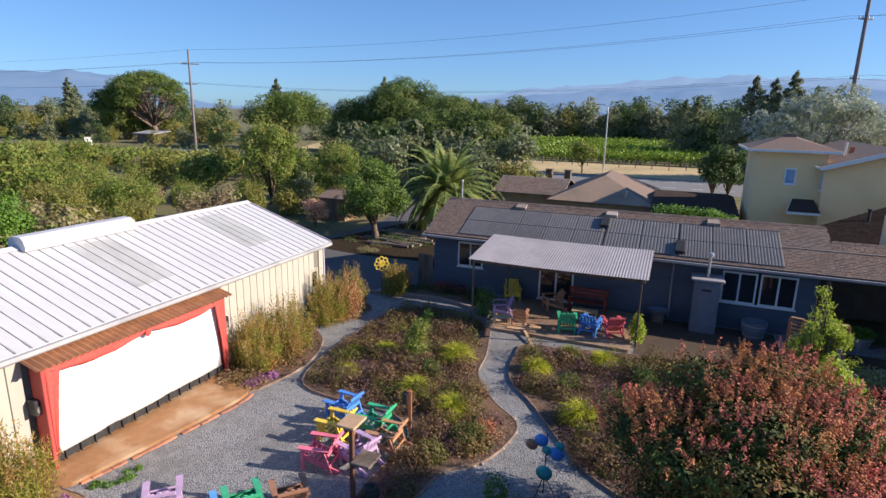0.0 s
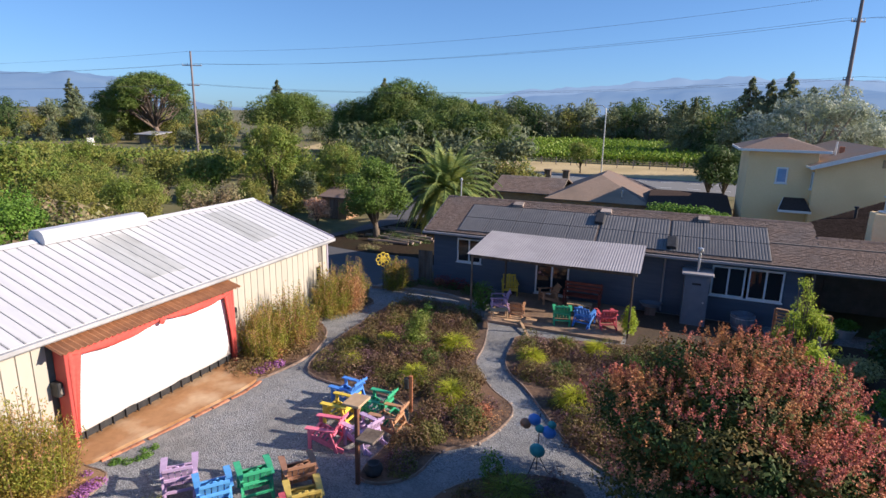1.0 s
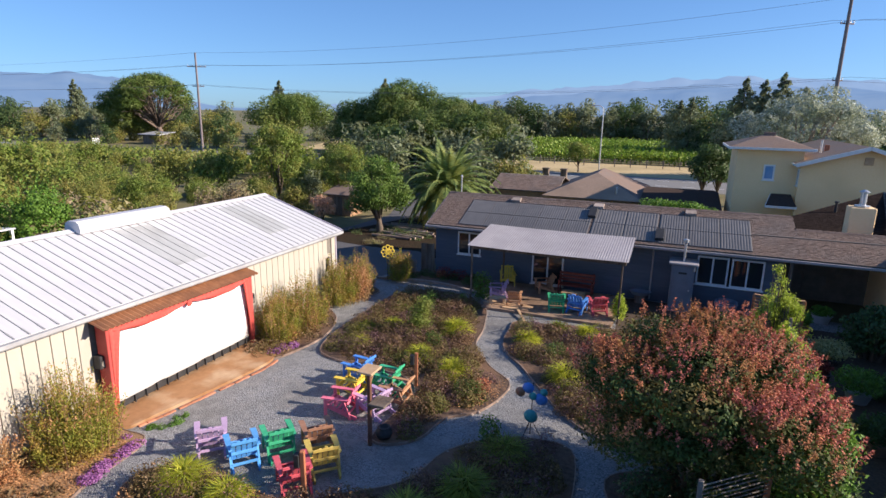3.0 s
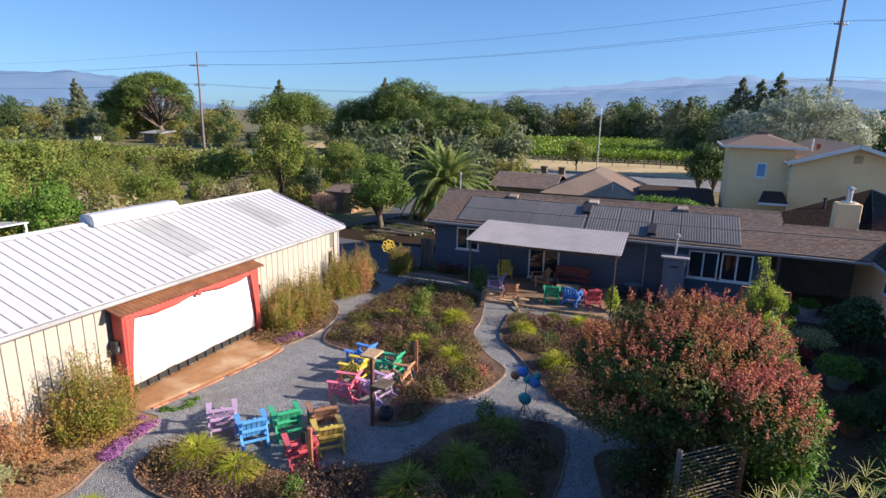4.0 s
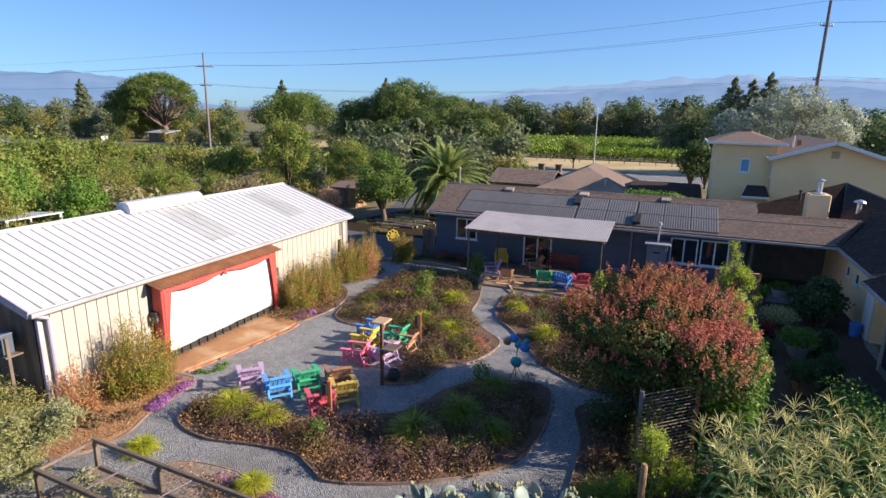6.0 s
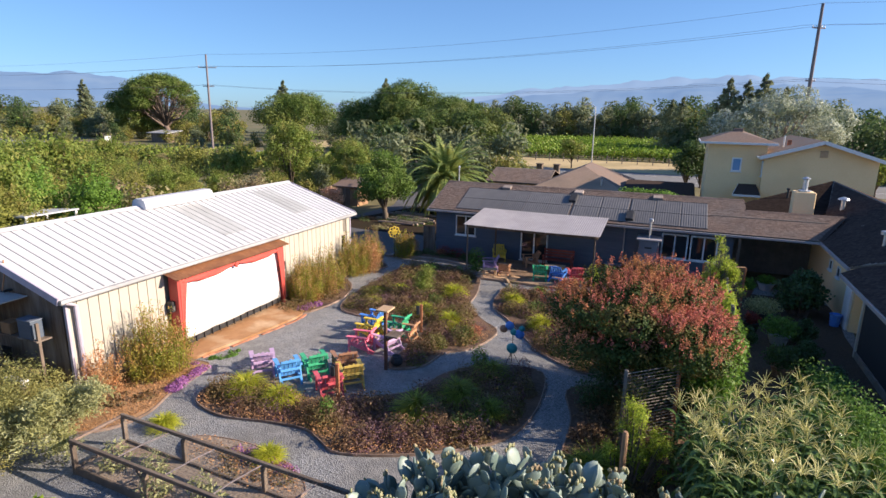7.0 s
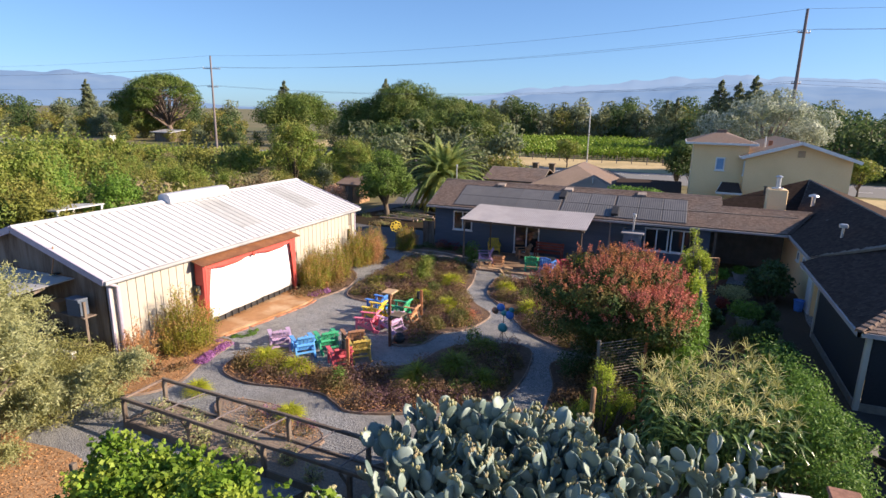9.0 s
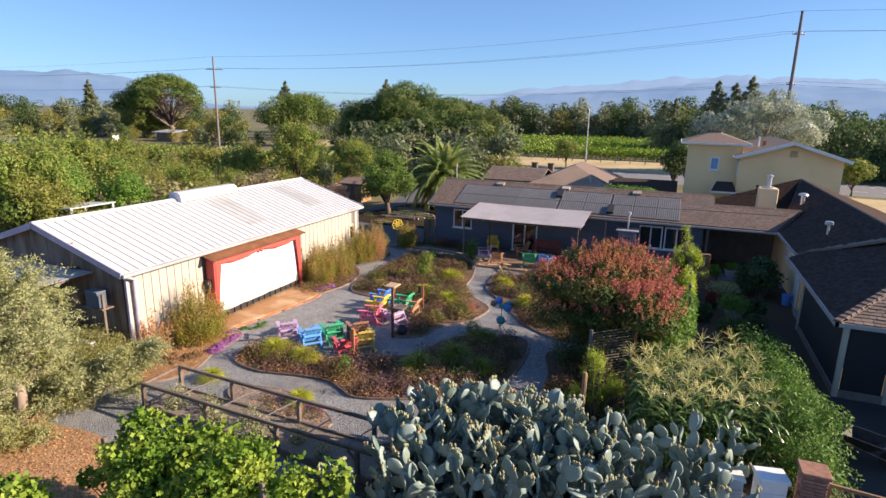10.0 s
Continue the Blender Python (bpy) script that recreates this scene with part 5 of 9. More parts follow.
            first.matrix_basis = m
        else:
            child("hip_cap", first.data, r3, m)
    for a, b in (((19.0, 0.05, ez - 0.07), (19.0, -4.65, ez - 0.07)), ((px, py0, pz - 0.07), (px, py1 - 0.05, pz - 0.07)), ((px - 0.05, py1, pz - 0.07), (26, py1, pz - 0.07))):
        g = Geo()
        g.beam(a, b, 0.1, 0.13)
        g.obj("gutter", M["pale_metal"], w, "pale metal gutter")
    for x, y in ((px + 0.35, py1 + 0.3), (px + 0.35, -7.0), (20.3, py1 + 0.3)):
        g = Geo()
        g.rbox(x - 0.07, y - 0.07, 0, x + 0.07, y + 0.07, pz - 0.05, 0.01)
        g.obj("porch_post", M["cream"], w, "cream porch post")
    for y0, y1 in ((py1 + 0.4, -7.1),):
        g = Geo()
        g.rbox(px + 0.33, y0, 0.25, px + 0.36, y1, pz - 0.05, 0.005)
        g.obj("insect_screen", M["dark_fabric"], w, "dark insect screen panel")
        g = Geo()
        g.rbox(px + 0.28, y0, 0.0, px + 0.42, y1, 0.25, 0.01)
        g.obj("kerb_wall", M["groove"], w)
    g = Geo()
    g.rbox(px + 0.45, py1 + 0.29, 0.25, 20.2, py1 + 0.32, pz - 0.05, 0.005)
    g.obj("insect_screen", M["dark_fabric"], w)
    g = Geo()
    g.rbox(20.4, py1 + 0.29, 0.25, 26, py1 + 0.32, pz - 0.05, 0.005)
    g.obj("insect_screen", M["dark_fabric"], w)
    g = Geo()
    g.rbox(px + 0.4, py1 + 0.24, 0, 26, py1 + 0.38, 0.25, 0.01)
    g.obj("kerb_wall", M["groove"], w)
    # chimney with steel cap, vent pipe, round vent
    g = Geo()
    g.rbox(18.35, 3.9, 2.6, 19.3, 4.7, 4.33, 0.03)
    c = g.obj("chimney", M["yellow_wall"], w, "yellow stucco chimney")
    g = Geo()
    g.tube([(18.83, 4.3, 4.35), (18.83, 4.3, 4.4), (18.83, 4.3, 4.42), (18.83, 4.3, 4.95)], [0.3, 0.3, 0.12, 0.12], 12)
    cap = g.obj("chimney_pipe", M["steel"], c)
    g = Geo()
    g.tube([(18.83, 4.3, 4.98), (18.83, 4.3, 5.0), (18.83, 4.3, 5.08)], [0.2, 0.2, 0.05], 12)
    for a in range(4):
        g.beam((18.83 + 0.13 * math.cos(a * 1.57), 4.3 + 0.13 * math.sin(a * 1.57), 4.9), (18.83 + 0.13 * math.cos(a * 1.57), 4.3 + 0.13 * math.sin(a * 1.57), 5.0), 0.02, 0.02)
    g.obj("rain_cap", M["steel"], cap)
    g = Geo()
    g.tube([(20.6, 4.46, 3.2), (20.6, 4.46, 4.0), (20.6, 4.46, 4.02), (20.6, 4.46, 4.1), (20.6, 4.46, 4.16)], [0.1, 0.1, 0.26, 0.22, 0.06], 14)
    g.obj("roof_vent", M["steel"], w, "round steel roof vent")
    g = Geo()
    g.tube([(20.25, -3.5, 3.0), (20.25, -3.5, 3.75)], 0.05, 10)
    g.rbox(20.1, -3.6, 3.75, 20.4, -3.4, 3.9, 0.03)
    g.obj("vent_pipe", M["steel"], w, "steel vent pipe with a hood")
    g = Geo()
    g.tube([(18.75, 8.15, 3.35), (18.75, 8.15, 3.95), (18.75, 8.15, 3.97), (18.75, 8.15, 4.05)], [0.06, 0.06, 0.1, 0.1], 10)
    g.obj("vent_pipe", M["black"], w, "dark vent pipe")


def build_yellow_house():
    h = thing("yellow_house", "two-storey yellow stucco house with brown hipped roofs", "house")
    g = Geo()
    g.box(14.7, 16.0, 0, 18.4, 21.0, 6.12)
    t = g.obj("tower_wall", M["yellow_wall"], h)
    g = Geo()
    g.box(18.2, 15.4, 0, 24.75, 27, 5.4)
    g.v.extend([(18.2, 15.4, 5.4), (24.75, 15.4, 5.4), (21.5, 15.4, 6.38), (18.2, 15.55, 5.4), (24.75, 15.55, 5.4), (21.5, 15.55, 6.38)])
    i = len(g.v) - 6
    g.f.extend([(i, i + 1, i + 2), (i + 5, i + 4, i + 3)])
    g.obj("wall", M["yellow_wall"], h)
    # tower hip roof
    e = [(14.15, 15.5, 6.22), (18.9, 15.5, 6.22), (18.9, 21.5, 6.22), (14.15, 21.5, 6.22)]
    ap = [(16.4, 17.8, 7.0), (16.8, 19.2, 7.0)]
    for q in ([e[0], e[1], ap[0]], [e[3], e[0], ap[0], ap[1]], [e[1], e[2], ap[1], ap[0]], [e[2], e[3], ap[1]]):
        roof_plane(h, q, M["shingle"], 0.06, "roof")
    g = Geo()
    for a, b in zip(e, e[1:] + e[:1]):
        g.beam((a[0], a[1], 6.15), (b[0], b[1], 6.15), 0.1, 0.14)
    g.box(14.25, 15.55, 6.07, 18.85, 21.45, 6.11)
    g.obj("eave_trim", M["white_trim"], h)
    pk, le, re_ = (21.5, 6.5), (17.85, 5.35), (25.15, 5.3)
    for a in (le, re_):
        roof_plane(h, [(a[0], 14.9, a[1]), (pk[0], 14.9, pk[1]), (pk[0], 28, pk[1]), (a[0], 28, a[1])], M["shingle"], 0.08, "roof")
        g = Geo()
        g.beam((a[0], 14.86, a[1] - 0.1), (pk[0], 14.86, pk[1] - 0.1), 0.06, 0.22)
        g.obj("barge_board", M["white_trim"], h)
    g = Geo()
    g.beam((17.83, 14.9, 5.28), (17.83, 28, 5.28), 0.1, 0.12)
    g.obj("gutter", M["white_trim"], h)
    window_unit(h, 16.28, 16.92, 4.18, 5.15, 16.0, 1, glass="sky_glass", w=0.09)
    window_unit(h, 15.48, 15.9, 3.95, 5.0, 18.2, 1, "x", w=0.07)
    g = Geo()
    g.rbox(21.4, 15.34, 5.4, 21.85, 15.4, 5.85, 0.01)
    g.obj("gable_vent", M["tan_wood"], h)
    g = Geo()
    g.tube([(19.6, 18.0, 5.4), (19.6, 18.0, 6.7)], 0.06, 8)
    g.obj("vent_pipe", M["steel"], h)
    g = Geo()
    g.rbox(19.9, 18.4, 5.4, 20.15, 18.65, 6.4, 0.01)
    g.obj("flue", M["brick"], h)
    g = Geo()
    g.rbox(16.25, 17.6, 6.9, 16.9, 18.0, 7.12, 0.02)
    g.obj("roof_vent", M["shingle"], h)
    # small porch roof
    roof_plane(h, [(16.5, 14.6, 2.75), (18.2, 14.6, 2.75), (18.0, 16.0, 3.35), (16.9, 16.0, 3.35)], M["dark_shingle"], 0.06, "porch_roof")
    g = Geo()
    g.beam((16.5, 14.6, 2.68), (18.2, 14.6, 2.68), 0.08, 0.14)
    g.beam((16.5, 14.6, 2.68), (16.9, 16.0, 3.28), 0.08, 0.12)
    g.obj("porch_trim", M["white_trim"], h)


def build_neighbours():
    n = thing("neighbour_house", "low neighbour house with tan hipped roof and brown wings", "house")
    rng = random.Random(9)
    g = Geo()
    g.box(2.2, 17.5, 0, 9.0, 27, 2.08)
    g.box(-2.6, 20, 0, 2.2, 26, 2.0)
    g.box(9.0, 16, 0, 14.0, 26, 2.0)
    g.obj("wall", M["tan_wood"], n)
    a, b = (5.5, 20.3, 3.65), (5.5, 24.5, 3.65)
    e = [(1.9, 17.0, 2.05), (9.2, 17.0, 2.05), (9.2, 27.5, 2.05), (1.9, 27.5, 2.05)]
    roof_plane(n, [e[0], e[1], a], M["tan_shingle"], 0.08, "roof")
    roof_plane(n, [e[3], e[0], a, b], M["shingle"], 0.08, "roof")
    roof_plane(n, [e[1], e[2], b, a], M["shingle"], 0.08, "roof")
    roof_plane(n, [e[2], e[3], b], M["tan_shingle"], 0.08, "roof")
    q = roof_plane(n, [(-3.0, 19.4, 2.0), (2.6, 19.4, 2.0), (2.6, 22.6, 2.95), (-3.0, 22.6, 2.95)], M["groove"], 0.08, "roof")
    shingles(rng, (-3.0, 19.4, 2.0), (1, 0, 0), (0, 3.2, 0.95), 5.6, 3.3, 0.3, 0.2).obj("shingle_field", M["shingle"], q)["kind"] = "stuff"
    roof_plane(n, [(-3.0, 26.4, 2.0), (2.6, 26.4, 2.0), (2.6, 22.6, 2.95), (-3.0, 22.6, 2.95)], M["shingle"], 0.08, "roof")
    q = roof_plane(n, [(9.0, 15.6, 2.1), (14.2, 15.6, 2.1), (14.2, 21, 2.6), (9.0, 21, 2.6)], M["dark_shingle"], 0.08, "roof")
    roof_plane(n, [(9.0, 26.4, 2.1), (14.2, 26.4, 2.1), (14.2, 21, 2.6), (9.0, 21, 2.6)], M["dark_shingle"], 0.08, "roof")
    g = Geo()
    g.tube([(7.3, 17.6, 2.4), (7.3, 17.6, 2.9)], 0.07, 8)
    g.obj("vent_pipe", M["steel"], n)


build_house()
build_patio()
build_wing()
build_yellow_house()
build_neighbours()


# ---- trees and distance planting ----
def umbrella_pine(m):
    """Wide domed pine: cushions of needles over a fan of bare branches."""
    rng = np.random.default_rng(5)
    t = thing("umbrella_pine", "broad domed umbrella pine with bare brown lower branches", "tree", m=m)
    bl = []
    for k in range(150):
        a, q = rng.uniform(0, 6.283), math.sqrt(rng.random())
        x, y = 8.4 * q * math.cos(a), 7.5 * q * math.sin(a)
        z = 7.6 + 5.6 * math.sqrt(max(0.0, 1 - q * q)) - rng.uniform(0, 2.6 if x < 1 else 0.3)
        s = rng.uniform(0.9, 1.7)
        bl.append(((x - 2.6, y, z), (s * 1.25, s * 1.25, s * 0.8)))
    for k in range(66):
        x, s = rng.uniform(-10.6, -3.6), rng.uniform(0.8, 1.5)
        bl.append(((x, rng.uniform(-6, 3), 2.4 + rng.uniform(0, 6.0)), (s * 1.2, s * 1.2, s * 0.75)))
    for k in range(56):
        x, s = rng.uniform(-9.0, 0.5), rng.uniform(0.8, 1.5)
        bl.append(((x, rng.uniform(-7.0, -3.5), (5.0 if x < -3 else 7.0) + rng.uniform(0, 3.8)), (s * 1.2, s * 1.2, s * 0.75)))
    g = Geo()
    g.tube([(0.4, 0, -0.2), (0.1, 0, 1.6), (-0.8, 0, 3.4), (-2.4, 0, 8.0)], [0.75, 0.6, 0.5, 0.2], 10)
    for k in range(46):
        c = bl[k][0]
        s = Vector((-0.5, 0, rng.uniform(2.2, 4.2)))
        e = Vector(c)
        mid = s.lerp(e, 0.5) + Vector((rng.normal() * 0.5, rng.normal() * 0.5, rng.uniform(-1.2, 0.2)))
        g.tube([s, mid, e], [rng.uniform(0.13, 0.3), 0.12, 0.04], 6)
        for i in range(9):
            p = mid.lerp(e, rng.random())
            g.tube([p, p + Vector((rng.normal() * 1.5, rng.normal() * 1.5, rng.uniform(-0.9, 1.4)))], [0.055, 0.02], 4)
    g.obj("trunk", M["pine_bark"], t, smooth=True)
    p, o = blob_cloud(rng, bl, 44000)
    child("crown", leaf_mesh("crown", p, 0.30, F["pine"], rng, 0.3, o, 0.6, face=1.5, tri=True), t)


def build_trees():
    rng = random.Random(21)
    t = tree("orchard_tree", "leafy green orchard tree behind the barn", 1, 3.8, 2.3, 0.2, 0.1, "orchard", 3000, 0.21, "orchard trees", nb=26, rb=0.72, shoots=50)
    fine = [tree("orchard_tree", "leafy green orchard tree behind the barn", 33, 3.9, 2.2, 0.2, 0.1, "orchard", 11000, 0.115, "orchard trees", nb=34, rb=0.55, shoots=240),
            tree("orchard_tree", "yellow-green orchard tree behind the barn", 34, 3.7, 2.0, 0.2, 0.1, "hazel", 10000, 0.11, "orchard trees", nb=32, rb=0.5, shoots=260)]
    close = [[], []]
    u = tree("orchard_tree", "yellow-green orchard tree behind the barn", 2, 3.4, 2.0, 0.2, 0.09, "hazel", 2400, 0.2, "orchard trees", nb=22, rb=0.62, shoots=50)
    w = tree("orchard_tree", "brownish half-bare orchard tree behind the barn", 31, 3.0, 1.9, 0.3, 0.09, "brushwood", 2600, 0.15, "orchard trees", nb=22, rb=0.6)
    spots, spots2, spots3 = [], [], []
    for i in range(11):
        for j in range(9):
            x = -13.2 - i * 5.3 + rng.uniform(-1.0, 1.0) - j * 0.8
            y = -14 + j * 5.4 + rng.uniform(-0.9, 0.9) + i * 0.5
            if x > -15.5 and y > 4:
                continue
            if y > 36 or y < -15:
                continue
            s = (x, y, 0, rng.uniform(0, 360), rng.choice((0.72, 0.85, 1.0, 1.15, 1.5)) * rng.uniform(0.92, 1.08) * (0.96 if y < 6 else 0.78 if y < 16 else 0.62))
            q = rng.random()
            if x > -31 and y < 12 and q > 0.17:
                close[q > 0.6].append(s)
                continue
            (spots3 if q < 0.17 else spots2 if q < 0.45 else spots).append(s)
    place(t, spots)
    place(u, spots2)
    place(w, spots3)
    for a, s in zip(fine, close):
        place(a, s)
    # bigger trees round the orchard
    a = tree("garden_tree", "bright green broadleaf tree beside the driveway", 3, 5.4, 2.6, 0.9, 0.22, "drive_tree", 20000, 0.13, nb=52, rb=0.62, lean=-0.05, zmin=-0.95)
    place(a, [(-6.95, 7.75, 0, 0, 0.96)])
    a = tree("garden_tree", "tall pointed green tree among the orchard", 4, 7.4, 2.9, 0.5, 0.2, "orchard", 14000, 0.17, nb=44, rb=0.7, shoots=120)
    place(a, [(-21.6, 16, 0, 0, 1.0), (-13.8, 15.0, 0, 80, 0.72), (-17.5, 20, 0, 200, 0.75)])
    umbrella_pine(pose(-101.5, 75, 0) @ Matrix.Scale(1.12, 4))
    a = tree("stone_pine", "dark dense pine across the road", 6, 11.4, 8.0, 2.8, 0.5, "pine", 26000, 0.33, nb=44, rb=2.2)
    place(a, [(-61, 70, 0, 40, 1.0), (-33, 62, 0, 0, 0.84)])
    a = tree("oak_tree", "large dark green oak with a rounded crown", 7, 12.4, 7.4, 2.2, 0.5, "oak", 36000, 0.27, nb=56, rb=1.9)
    place(a, [(-28, 55, 0, 0, 1.0), (-18.5, 49, 0, 120, 0.8), (-33.5, 52, 0, 210, 0.78)])
    a = tree("oak_tree", "olive-green oak behind the palm", 8, 9.0, 4.6, 0.6, 0.35, "oak", 24000, 0.22, nb=44, rb=1.2)
    place(a, [(-10.2, 38, 0, 0, 0.98), (-15.2, 37, 0, 70, 0.9), (-20.5, 36, 0, 170, 0.78)])
    # belts of mixed woods beyond the road; far-left mixes run paler for haze
    kinds = [tree("broadleaf_tree", "dark green broadleaf tree in the belt of woods", 9, 10.5, 5.2, -4.0, 0.35, "dark", 1900, 0.60, "far trees", nb=30, rb=1.8),
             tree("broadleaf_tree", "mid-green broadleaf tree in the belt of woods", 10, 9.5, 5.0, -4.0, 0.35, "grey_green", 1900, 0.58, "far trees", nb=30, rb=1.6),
             tree("broadleaf_tree", "light green broadleaf tree in the belt of woods", 16, 8.5, 4.6, -3.5, 0.3, "hazel", 1900, 0.52, "far trees", nb=30, rb=1.4)]
    sp = [[], [], []]

    def belt(n, x0, y0, x1, y1, wob, lo, hi, mix):
        for k in range(n):
            u = (k + rng.uniform(-0.4, 0.4)) / max(1, n - 1)
            s = (x0 + (x1 - x0) * u + rng.uniform(-1, 1), y0 + (y1 - y0) * u + rng.uniform(-wob, wob), 0, rng.uniform(0, 360), rng.uniform(lo, hi))
            sp[rng.choices((0, 1, 2), mix)[0]].append(s)
    belt(22, -78, 182, 60, 182, 6, 1.1, 1.6, (3, 2, 0))
    belt(20, -76, 172, 22, 172, 3, 0.9, 1.4, (1, 3, 2))
    belt(17, 14, 98, 60, 84, 6, 0.75, 1.05, (4, 1, 0))
    belt(11, 27, 62, 62, 60, 4, 0.8, 1.0, (3, 2, 0))
    belt(30, -46, 130, -250, 96, 12, 0.8, 1.15, (1, 2, 2))
    belt(32, -84, 78, -240, 60, 6, 0.5, 0.9, (1, 2, 3))
    belt(22, -76, 104, -260, 74, 8, 0.7, 1.05, (1, 2, 2))
    belt(20, -70, 66, -190, 59, 2.5, 0.3, 0.5, (1, 2, 3))
    belt(7, -40, 70, -52, 74, 3, 0.55, 0.8, (3, 2, 0))
    belt(9, -22, 66, -42, 64, 3, 0.55, 0.8, (2, 3, 0))
    belt(7, -4.5, 27, -19, 26, 2.5, 0.42, 0.62, (1, 3, 1))
    belt(6, -6, 33, -24, 33, 2, 0.6, 0.8, (1, 3, 1))
    belt(5, -17.5, 14, -16, 24, 1.0, 0.25, 0.36, (0, 1, 2))
    for t, q in zip(kinds, sp):
        place(t, q)
    # conifers
    def conifer(seed, h, r, label, leaves="dark"):
        g = np.random.default_rng(seed)
        c = thing("conifer", label, "tree", "conifers")
        tr = Geo()
        tr.tube([(0, 0, 0), (0, 0, h)], [h * 0.022, 0.03], 7)
        tr.obj("trunk", M["bark"], c)
        pts, out = [], []
        for k in range(64):
            u = ((k + 0.5) / 64) ** 0.75
            z = h * (1 - 0.88 * u)
            b = k * 2.4 + g.uniform(-0.4, 0.4)
            reach = (0.25 + r * u) * g.uniform(0.55, 1.1)
            for i in range(96):
                w = reach * math.sqrt(g.random())
                pts.append((w * math.cos(b) + g.normal(0, 0.16 * w + 0.05), w * math.sin(b) + g.normal(0, 0.16 * w + 0.05), z - 0.22 * w + g.normal(0, 0.12 + 0.05 * reach)))
                out.append((math.cos(b) * 0.7, math.sin(b) * 0.7, 0.6))
        child("crown", leaf_mesh("crown", pts, h * 0.03, F[leaves], g, 0, np.array(out), 0.5, face=0.9, tri=True), c)
        return c
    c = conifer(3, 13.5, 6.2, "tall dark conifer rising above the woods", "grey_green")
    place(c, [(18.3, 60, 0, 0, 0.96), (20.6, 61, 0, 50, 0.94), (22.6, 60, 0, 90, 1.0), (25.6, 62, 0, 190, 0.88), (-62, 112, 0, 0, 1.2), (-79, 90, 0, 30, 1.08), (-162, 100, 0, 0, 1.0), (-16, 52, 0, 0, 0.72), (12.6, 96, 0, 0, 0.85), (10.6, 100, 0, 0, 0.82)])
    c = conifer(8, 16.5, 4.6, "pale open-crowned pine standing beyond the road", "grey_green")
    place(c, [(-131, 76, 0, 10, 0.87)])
    a = tree("silver_tree", "silvery grey-green tree behind the yellow house", 11, 10.9, 6.3, 2.6, 0.3, "silver", 24000, 0.28, nb=84, rb=0.95, bark="pale_bark", slim=0.3)
    place(a, [(21.2, 34, 0, 0, 1.0)])
    a = tree("evergreen_shrub_tree", "dark dense evergreen beside the road", 12, 5.6, 1.7, 0.3, 0.15, "dark", 3000, 0.26, nb=22, rb=0.75)
    place(a, [(13.9, 40, 0, 0, 1.0), (15.4, 41, 0, 50, 0.9)])
    a = tree("young_tree", "small light green roadside tree", 13, 4.6, 1.9, 0.8, 0.1, "orchard", 2200, 0.24, nb=18, rb=0.7)
    place(a, [(-1.8, 57, 0, 0, 1.0), (31.8, 41.2, 0, 0, 0.95)])
    a = tree("blossoming_bush", "pale orange-pink flowering bush by the drive", 14, 2.1, 1.1, 0.15, 0.06, "peach", 1200, 0.16, nb=14, rb=0.45, category="bush")
    place(a, [(-12.6, 9.4, 0, 0, 0.95), (-14.3, 11.6, 0, 90, 0.75)])
    a = tree("hedge_bush", "low green hedge bush by the neighbour house", 15, 1.7, 1.3, 0.1, 0.06, "hedge", 900, 0.16, "neighbour hedge", nb=12, rb=0.5, category="bush")
    place(a, [(9.2 + k * 1.5, 12.2 + (k % 2) * 0.8, 0, k * 40, 0.95 + 0.1 * (k % 3)) for k in range(5)])
    a = tree("garden_tree", "bright light-green fruit tree close behind the barn", 17, 5.0, 2.5, 0.4, 0.12, "bright", 12000, 0.13, nb=44, rb=0.55, shoots=140)
    place(a, [(-14.4, -9.3, 0, 0, 0.9), (-18.0, -10.5, 0, 150, 0.95)])
    a = tree("garden_tree", "tall bright green tree close behind the barn", 18, 6.4, 2.6, 0.6, 0.16, "orchard", 15000, 0.14, nb=60, rb=0.6, shoots=160)
    place(a, [(-16.0, -13.8, 0, 60, 1.0)])
    # vineyard rows
    r = np.random.default_rng(8)
    v = thing("vine_row", "row of green trellised grapevines", "vine row", "vineyard rows")
    n = 2600
    L = 66.0
    p = np.column_stack([r.uniform(0, L, n), r.normal(0, 0.32, n), 1.15 + r.normal(0, 0.34, n)])
    child("foliage", leaf_mesh("foliage", p, 0.42, F["vine"], r, 0.3, None, 0.7), v)
    g = Geo()
    g.box(-0.06, 0, 0, 0.06, 0.1, 1.55)
    st = g.obj("stake", M["wood"], v)
    for k in range(1, 22):
        child("stake", st.data, v, pose(k * 3, 0, 0))
    place(v, [(-26 - 0.55 * k + rng.uniform(-7, 7) + (66 if k % 2 else 0), 73 + 2.3 * k + (4 if k % 2 else 0), 0, 184 if k % 2 else 4, 1.0) for k in range(27)])
    # orchard-side vineyard rows seen over the barn
    v2 = thing("vine_row", "low row of green trellised vines beyond the orchard", "vine row", "far vine rows")
    n = 1600
    p = np.column_stack([r.uniform(-60, 0, n), r.normal(0, 0.3, n), 1.2 + r.normal(0, 0.35, n)])
    child("foliage", leaf_mesh("foliage", p, 0.5, F["orchard"], r, 0.3, None, 0.7), v2)
    g = Geo()
    g.box(-0.05, -0.05, 0, 0.05, 0.05, 1.6)
    st = g.obj("stake", M["wood"], v2)
    for k in range(1, 8):
        child("stake", st.data, v2, pose(-7 * k, 0, 0))
    place(v2, [(-26 - k, 28 + 2.0 * k, 0, 0, 1.0) for k in range(7)])


